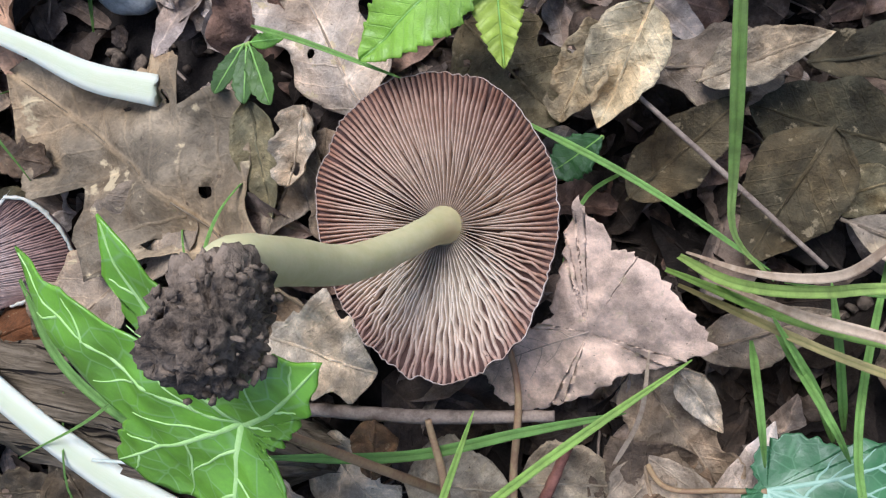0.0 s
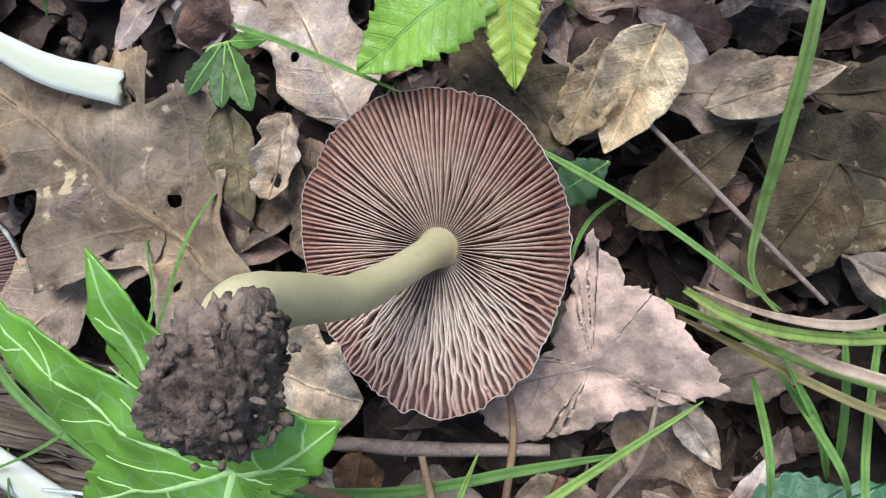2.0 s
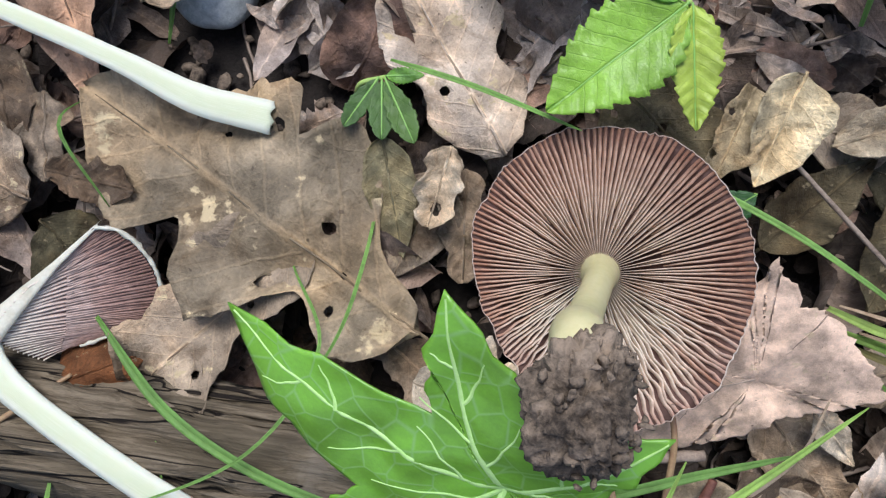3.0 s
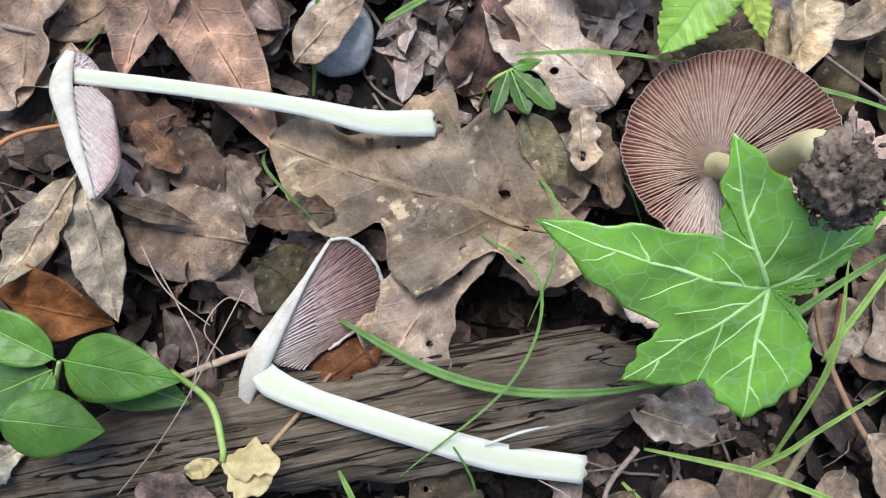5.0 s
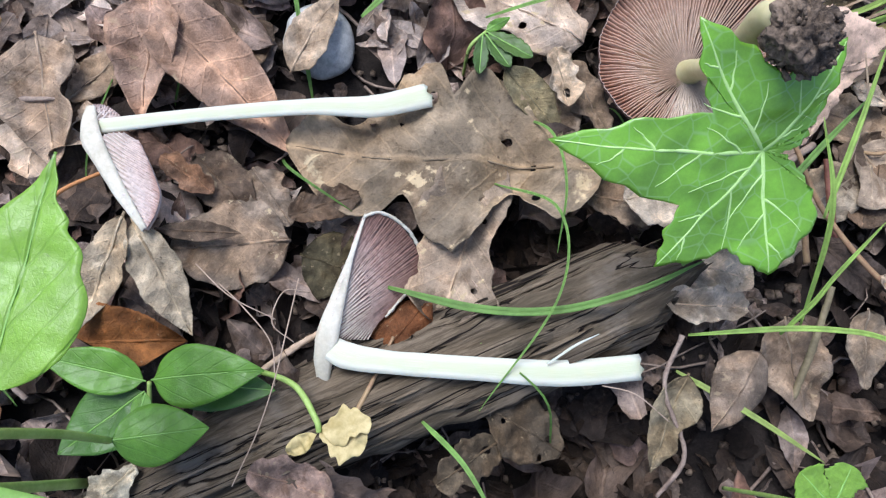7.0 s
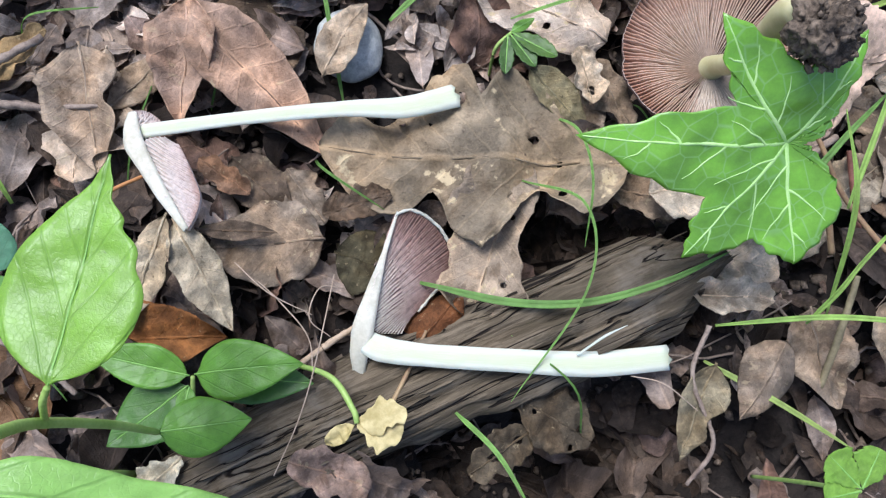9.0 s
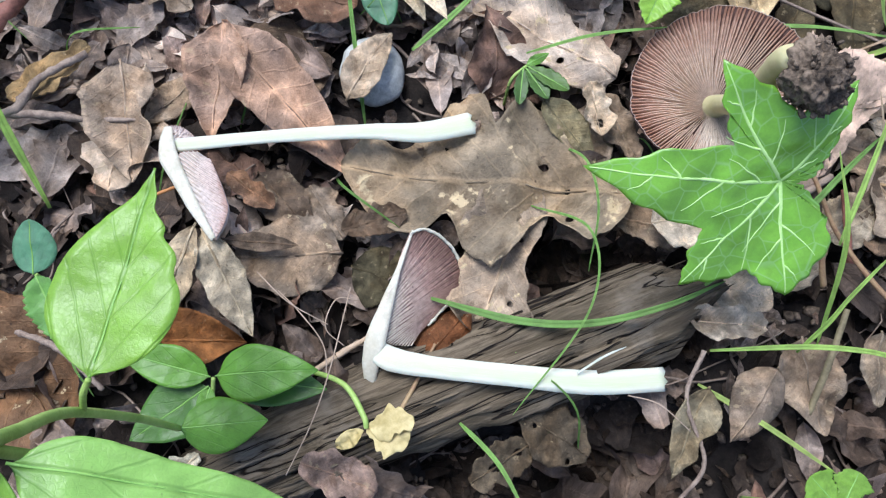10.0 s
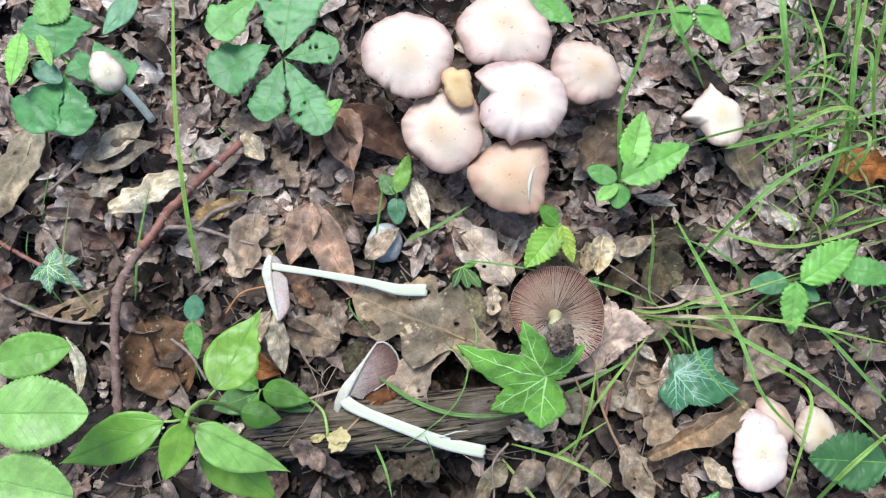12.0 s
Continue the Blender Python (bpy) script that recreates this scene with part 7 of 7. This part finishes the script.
# ---- grass ----
G = "grass blades"
FRESH, DULL, LIME = (0.31, 0.56, 0.14), (0.20, 0.39, 0.09), (0.46, 0.68, 0.16)


def blade(points, width=0.0016, colour=FRESH, label="narrow green grass blade across dead leaves", **k):
    SEED[0] += 1
    return grass("grass_blade", points, width, colour, label, G, seed=SEED[0], **k)


blade([(-0.0010, -0.0290, 0.0040), (0.0160, -0.0400, 0.0090), (0.0328, -0.0458, 0.0110), (0.0500, -0.0470, 0.0150), (0.0640, -0.0455, 0.0190)], 0.0017, DULL, "broad dark green grass blade curving over rotten branch")
blade([(0.0300, -0.0120, 0.0020), (0.0400, -0.0245, 0.0120), (0.0330, -0.0430, 0.0150), (0.0100, -0.0610, 0.0060)], 0.0005)
blade([(0.0420, 0.0020, 0.002), (0.0440, -0.0080, 0.014), (0.0430, -0.0200, 0.014), (0.0380, -0.0330, 0.006)], 0.0005)
blade([(0.0395, 0.0255, 0.0100), (0.0550, 0.0220, 0.0180), (0.0725, 0.0185, 0.0200)], 0.0008, FRESH, "thin green grass stem passing under the cap")
blade([(0.0920, 0.0160, 0.0160), (0.1100, 0.0100, 0.0180), (0.1290, 0.0018, 0.0180)], 0.0009)
blade([(0.1300, 0.0007, 0.0160), (0.1230, 0.0048, 0.0240), (0.1205, 0.0113, 0.0320), (0.1186, 0.0158, 0.0420), (0.1158, 0.0225, 0.0560), (0.1130, 0.0320, 0.066)], 0.0016, (0.60, 0.78, 0.25), "upright yellow-green grass blade, creased", start=0.12, rise=1.3)
blade([(0.1175, 0.0016, 0.0120), (0.1233, -0.0007, 0.0180), (0.1284, -0.0011, 0.0240), (0.1341, -0.0001, 0.0290), (0.1397, 0.0016, 0.0310), (0.1600, 0.0060, 0.0330), (0.1900, 0.0150, 0.0350)], 0.0014, (0.50, 0.66, 0.18), "broad yellow-green grass leaf", start=0.6)
blade([(0.1182, 0.0022, 0.0140), (0.1264, 0.0006, 0.0240), (0.1338, 0.0016, 0.0310), (0.1372, 0.0055, 0.0360), (0.1400, 0.0110, 0.0400)], 0.0011, (0.55, 0.40, 0.24), "dry straw-brown grass leaf", material=STRAW, start=0.15, rise=2.0)
blade([(0.1235, -0.0010, 0.0110), (0.1334, -0.0033, 0.0220), (0.1426, -0.0040, 0.0260), (0.1560, -0.0060, 0.0250)], 0.0015, (0.55, 0.45, 0.25), "dry straw-coloured grass leaf", material=STRAW, start=0.15, rise=2.0)
blade([(0.0620, -0.0445, 0.0120), (0.0850, -0.0370, 0.0145), (0.1020, -0.0280, 0.0170), (0.1150, -0.0215, 0.0180)], 0.0015, DULL, "dark green grass blade below upturned cap")
blade([(0.0960, -0.0440, 0.0140), (0.1080, -0.0280, 0.0200), (0.1215, -0.0120, 0.0220)], 0.0012, LIME, "light green grass stem below upturned cap")
blade([(0.1150, -0.0330, 0.0020), (0.1170, -0.0220, 0.0140), (0.1160, -0.0120, 0.0220)], 0.0006, (0.5, 0.28, 0.1), "thin orange dry stalk", material=STRAW)
blade([(0.1300, -0.0080, 0.0080), (0.1310, -0.0160, 0.0200), (0.1340, -0.0240, 0.0160)], 0.0010)
blade([(0.1330, -0.0060, 0.0080), (0.1390, -0.0150, 0.0200), (0.1450, -0.0210, 0.0120)], 0.0010)
blade([(0.1450, -0.0200, 0.0020), (0.1380, -0.0120, 0.0140), (0.1300, -0.0040, 0.0200)], 0.0011)
blade([(0.1460, -0.0180, 0.0020), (0.1400, -0.0070, 0.0150), (0.1360, 0.0020, 0.0200)], 0.0011)
blade([(0.0880, -0.0650, 0.002), (0.0930, -0.0440, 0.0220), (0.0960, -0.0250, 0.0280)], 0.0011, LIME)
blade([(0.0601, -0.0593, 0.0060), (0.0790, -0.0645, 0.0130), (0.0891, -0.0689, 0.0180), (0.0942, -0.0723, 0.0200), (0.1013, -0.0775, 0.0200)], 0.0011, LIME, "pale green grass stem arching over litter")
blade([(0.0782, -0.0652, 0.0100), (0.0837, -0.0607, 0.0180), (0.0885, -0.0567, 0.0220), (0.0990, -0.0498, 0.0280)], 0.0011, LIME, "bright green grass blade leaning over litter")
blade([(0.0560, -0.0661, 0.0020), (0.0671, -0.0799, 0.0060), (0.0777, -0.0938, 0.0080)], 0.0012, (0.46, 0.58, 0.16), "yellow-green grass stem lying in a hollow")
blade([(-0.0025, -0.0590, 0.0020), (0.0030, -0.0700, 0.0100), (0.0060, -0.0820, 0.0100)], 0.0010)
blade([(-0.0885, 0.0205, -0.002), (-0.0900, 0.0480, 0.0220), (-0.0910, 0.0900, 0.0450), (-0.0910, 0.1500, 0.0620)], 0.0020, LIME, "tall single green grass blade across litter")
blade([(-0.0050, 0.0230, -0.004), (-0.0020, 0.0440, 0.0100), (0.0010, 0.0620, 0.0200)], 0.0010)
blade([(0.0120, 0.0370, 0.004), (0.0260, 0.0420, 0.0100), (0.0420, 0.0520, 0.0120)], 0.0015)
blade([(-0.1180, 0.0080, 0.000), (-0.1150, 0.0330, 0.010), (-0.1090, 0.0600, 0.018)], 0.0010)
blade([(-0.1300, -0.0030, 0.004), (-0.1450, 0.0200, 0.016), (-0.1450, 0.0520, 0.020)], 0.0009, (0.45, 0.42, 0.18))
# tall tufts on the shaded side
blade([(0.2166, 0.2309, -0.0040), (0.1753, 0.1281, 0.0700), (0.1815, 0.0954, 0.0550), (0.2002, 0.0625, 0.0180)], 0.0032, FRESH, "broad grass blade arching down to its tip")
blade([(0.1432, 0.2263, -0.0040), (0.1295, 0.1338, 0.0600), (0.1551, 0.1053, 0.0280)], 0.0026, FRESH, "green grass blade pointing down at pale mushroom")
blade([(0.2118, 0.0423, -0.0040), (0.2150, 0.0768, 0.0350), (0.2102, 0.1067, 0.0600), (0.2123, 0.1411, 0.0800)], 0.0029, LIME, "broad light green grass blade in a tuft")
blade([(0.2337, 0.0644, -0.0040), (0.2142, 0.0865, 0.0450), (0.2092, 0.1284, 0.0700), (0.2067, 0.1465, 0.0800)], 0.0027, FRESH, "broad green grass blade in a tuft")
blade([(0.2537, 0.0767, -0.0040), (0.2266, 0.1005, 0.0450), (0.2207, 0.1230, 0.0700), (0.2233, 0.1419, 0.0750)], 0.0023, LIME, "light green grass blade in a tuft")
blade([(0.2388, 0.1890, 0.0200), (0.2139, 0.1439, 0.0450), (0.2105, 0.1178, 0.0140)], 0.0019, FRESH, "narrow green grass blade in a tuft")
blade([(0.1670, 0.0850, -0.0020), (0.1710, 0.0794, 0.0220), (0.1927, 0.0799, 0.0400), (0.2360, 0.0872, 0.0500)], 0.0022, FRESH, "long arching green grass blade")
blade([(0.1521, 0.0250, -0.0020), (0.1692, 0.0459, 0.0280), (0.1956, 0.0645, 0.0380), (0.2370, 0.0774, 0.0460)], 0.0019, FRESH, "long arching green grass blade")
blade([(0.1486, 0.0851, 0.0040), (0.1552, 0.0808, 0.0300), (0.1920, 0.0864, 0.0450), (0.2379, 0.1004, 0.0500)], 0.0010, DULL, "thin dark grass stem over pale mushroom")
blade([(0.1589, 0.0453, -0.0020), (0.1914, 0.0293, 0.0220), (0.2420, 0.0427, 0.0300)], 0.0015, LIME, "light green grass blade")
blade([(0.2114, 0.0406, -0.0020), (0.2145, 0.0422, 0.0220), (0.2245, 0.0465, 0.0300)], 0.0017, LIME, "bent light green grass blade")
blade([(0.2107, 0.1531, 0.0300), (0.2082, 0.1114, 0.0400), (0.2034, 0.0688, 0.0180)], 0.0011, LIME, "thin light green grass stem")
blade([(0.1090, 0.1508, 0.0100), (0.1342, 0.1468, 0.0280), (0.1682, 0.1447, 0.0340)], 0.0017, FRESH, "green grass blade behind mushroom cluster")
blade([(0.1805, 0.1228, -0.0020), (0.1605, 0.1243, 0.0200), (0.1391, 0.1367, 0.0280)], 0.0011, FRESH, "thin green grass blade")
blade([(0.1189, 0.0541, -0.0020), (0.1130, 0.0926, 0.0300), (0.1190, 0.1116, 0.0440), (0.1286, 0.1408, 0.0580)], 0.0019, FRESH, "upright green grass blade beside cluster")
blade([(0.1163, -0.0003, 0.0040), (0.1350, -0.0040, 0.0190), (0.1583, -0.0044, 0.0280), (0.1873, -0.0085, 0.0320), (0.2304, -0.0177, 0.0300)], 0.0016, LIME, "long light green grass blade over litter")
blade([(0.1452, 0.0483, 0.0020), (0.1503, 0.0054, 0.0320), (0.1564, -0.0154, 0.0380), (0.1647, -0.0393, 0.0360), (0.1883, -0.0598, 0.0220)], 0.0019, FRESH, "long green grass blade crossing others")
blade([(0.1525, 0.0002, 0.0020), (0.1655, -0.0168, 0.0280), (0.1907, -0.0345, 0.0340), (0.2235, -0.0645, 0.0300)], 0.0019, FRESH, "long green grass blade crossing others")
blade([(0.2054, 0.0012, -0.0020), (0.2025, -0.0176, 0.0300), (0.2234, -0.0478, 0.0340)], 0.0019, DULL, "dark green grass blade near seedling")
blade([(0.1807, -0.0223, 0.0040), (0.1854, -0.0374, 0.0340), (0.1808, -0.0557, 0.0360), (0.1764, -0.0845, 0.0200)], 0.0014, LIME, "bent light green grass stem")
blade([(0.1974, -0.0892, -0.0020), (0.2028, -0.0702, 0.0260), (0.2254, -0.0518, 0.0300)], 0.0024, LIME, "light green grass blade near nettle leaf")
blade([(0.1186, -0.0022, 0.0040), (0.1360, -0.0068, 0.0200), (0.1583, -0.0110, 0.0220), (0.1857, -0.0233, 0.0160)], 0.0011, (0.5, 0.40, 0.18), "thin dry yellow grass stem")
blade([(0.1476, 0.0114, -0.0020), (0.1443, -0.0236, 0.0220), (0.1677, -0.0460, 0.0160)], 0.0009, FRESH, "thin green grass blade")
rs = random.Random(77)
for k in range(70):
    x, y = rs.uniform(0.172, 0.255), rs.uniform(-0.01, 0.16)
    a, ln, h = rs.uniform(0, 6.28), rs.uniform(0.015, 0.05), rs.uniform(0.008, 0.03)
    blade([(x, y, -0.006), (x + math.cos(a) * ln * 0.4, y + math.sin(a) * ln * 0.4, h), (x + math.cos(a + 0.3) * ln, y + math.sin(a + 0.3) * ln, h * rs.uniform(0.4, 1.0))], rs.uniform(0.0006, 0.0014), rs.choice((FRESH, DULL, DULL, LIME, (0.42, 0.36, 0.16))), "thin green grass blade in shaded tuft", n=12)
for k in range(26):
    x, y = rs.uniform(-0.20, 0.11), rs.uniform(-0.09, 0.15)
    a, ln, h = rs.uniform(0, 6.28), rs.uniform(0.012, 0.03), rs.uniform(0.004, 0.012)
    blade([(x, y, -0.006), (x + math.cos(a) * ln * 0.4, y + math.sin(a) * ln * 0.4, h), (x + math.cos(a + 0.3) * ln, y + math.sin(a + 0.3) * ln, h * 0.5)], rs.uniform(0.0003, 0.0006), rs.choice((DULL, FRESH, FRESH)), "short thin grass blade poking through litter", n=12)
for k in range(18):
    x, y = rs.uniform(0.205, 0.270), rs.uniform(0.03, 0.17)
    a, ln, h = rs.uniform(1.0, 3.4), rs.uniform(0.03, 0.065), rs.uniform(0.03, 0.07)
    blade([(x, y, -0.006), (x + math.cos(a) * ln * 0.25, y + math.sin(a) * ln * 0.25, h * 0.8), (x + math.cos(a + 0.15) * ln * 0.65, y + math.sin(a + 0.15) * ln * 0.65, h), (x + math.cos(a + 0.3) * ln, y + math.sin(a + 0.3) * ln, h * rs.uniform(0.4, 0.9))], rs.uniform(0.0010, 0.0020), rs.choice((FRESH, FRESH, LIME, DULL)), "long arching grass blade in a shaded tuft", n=16)
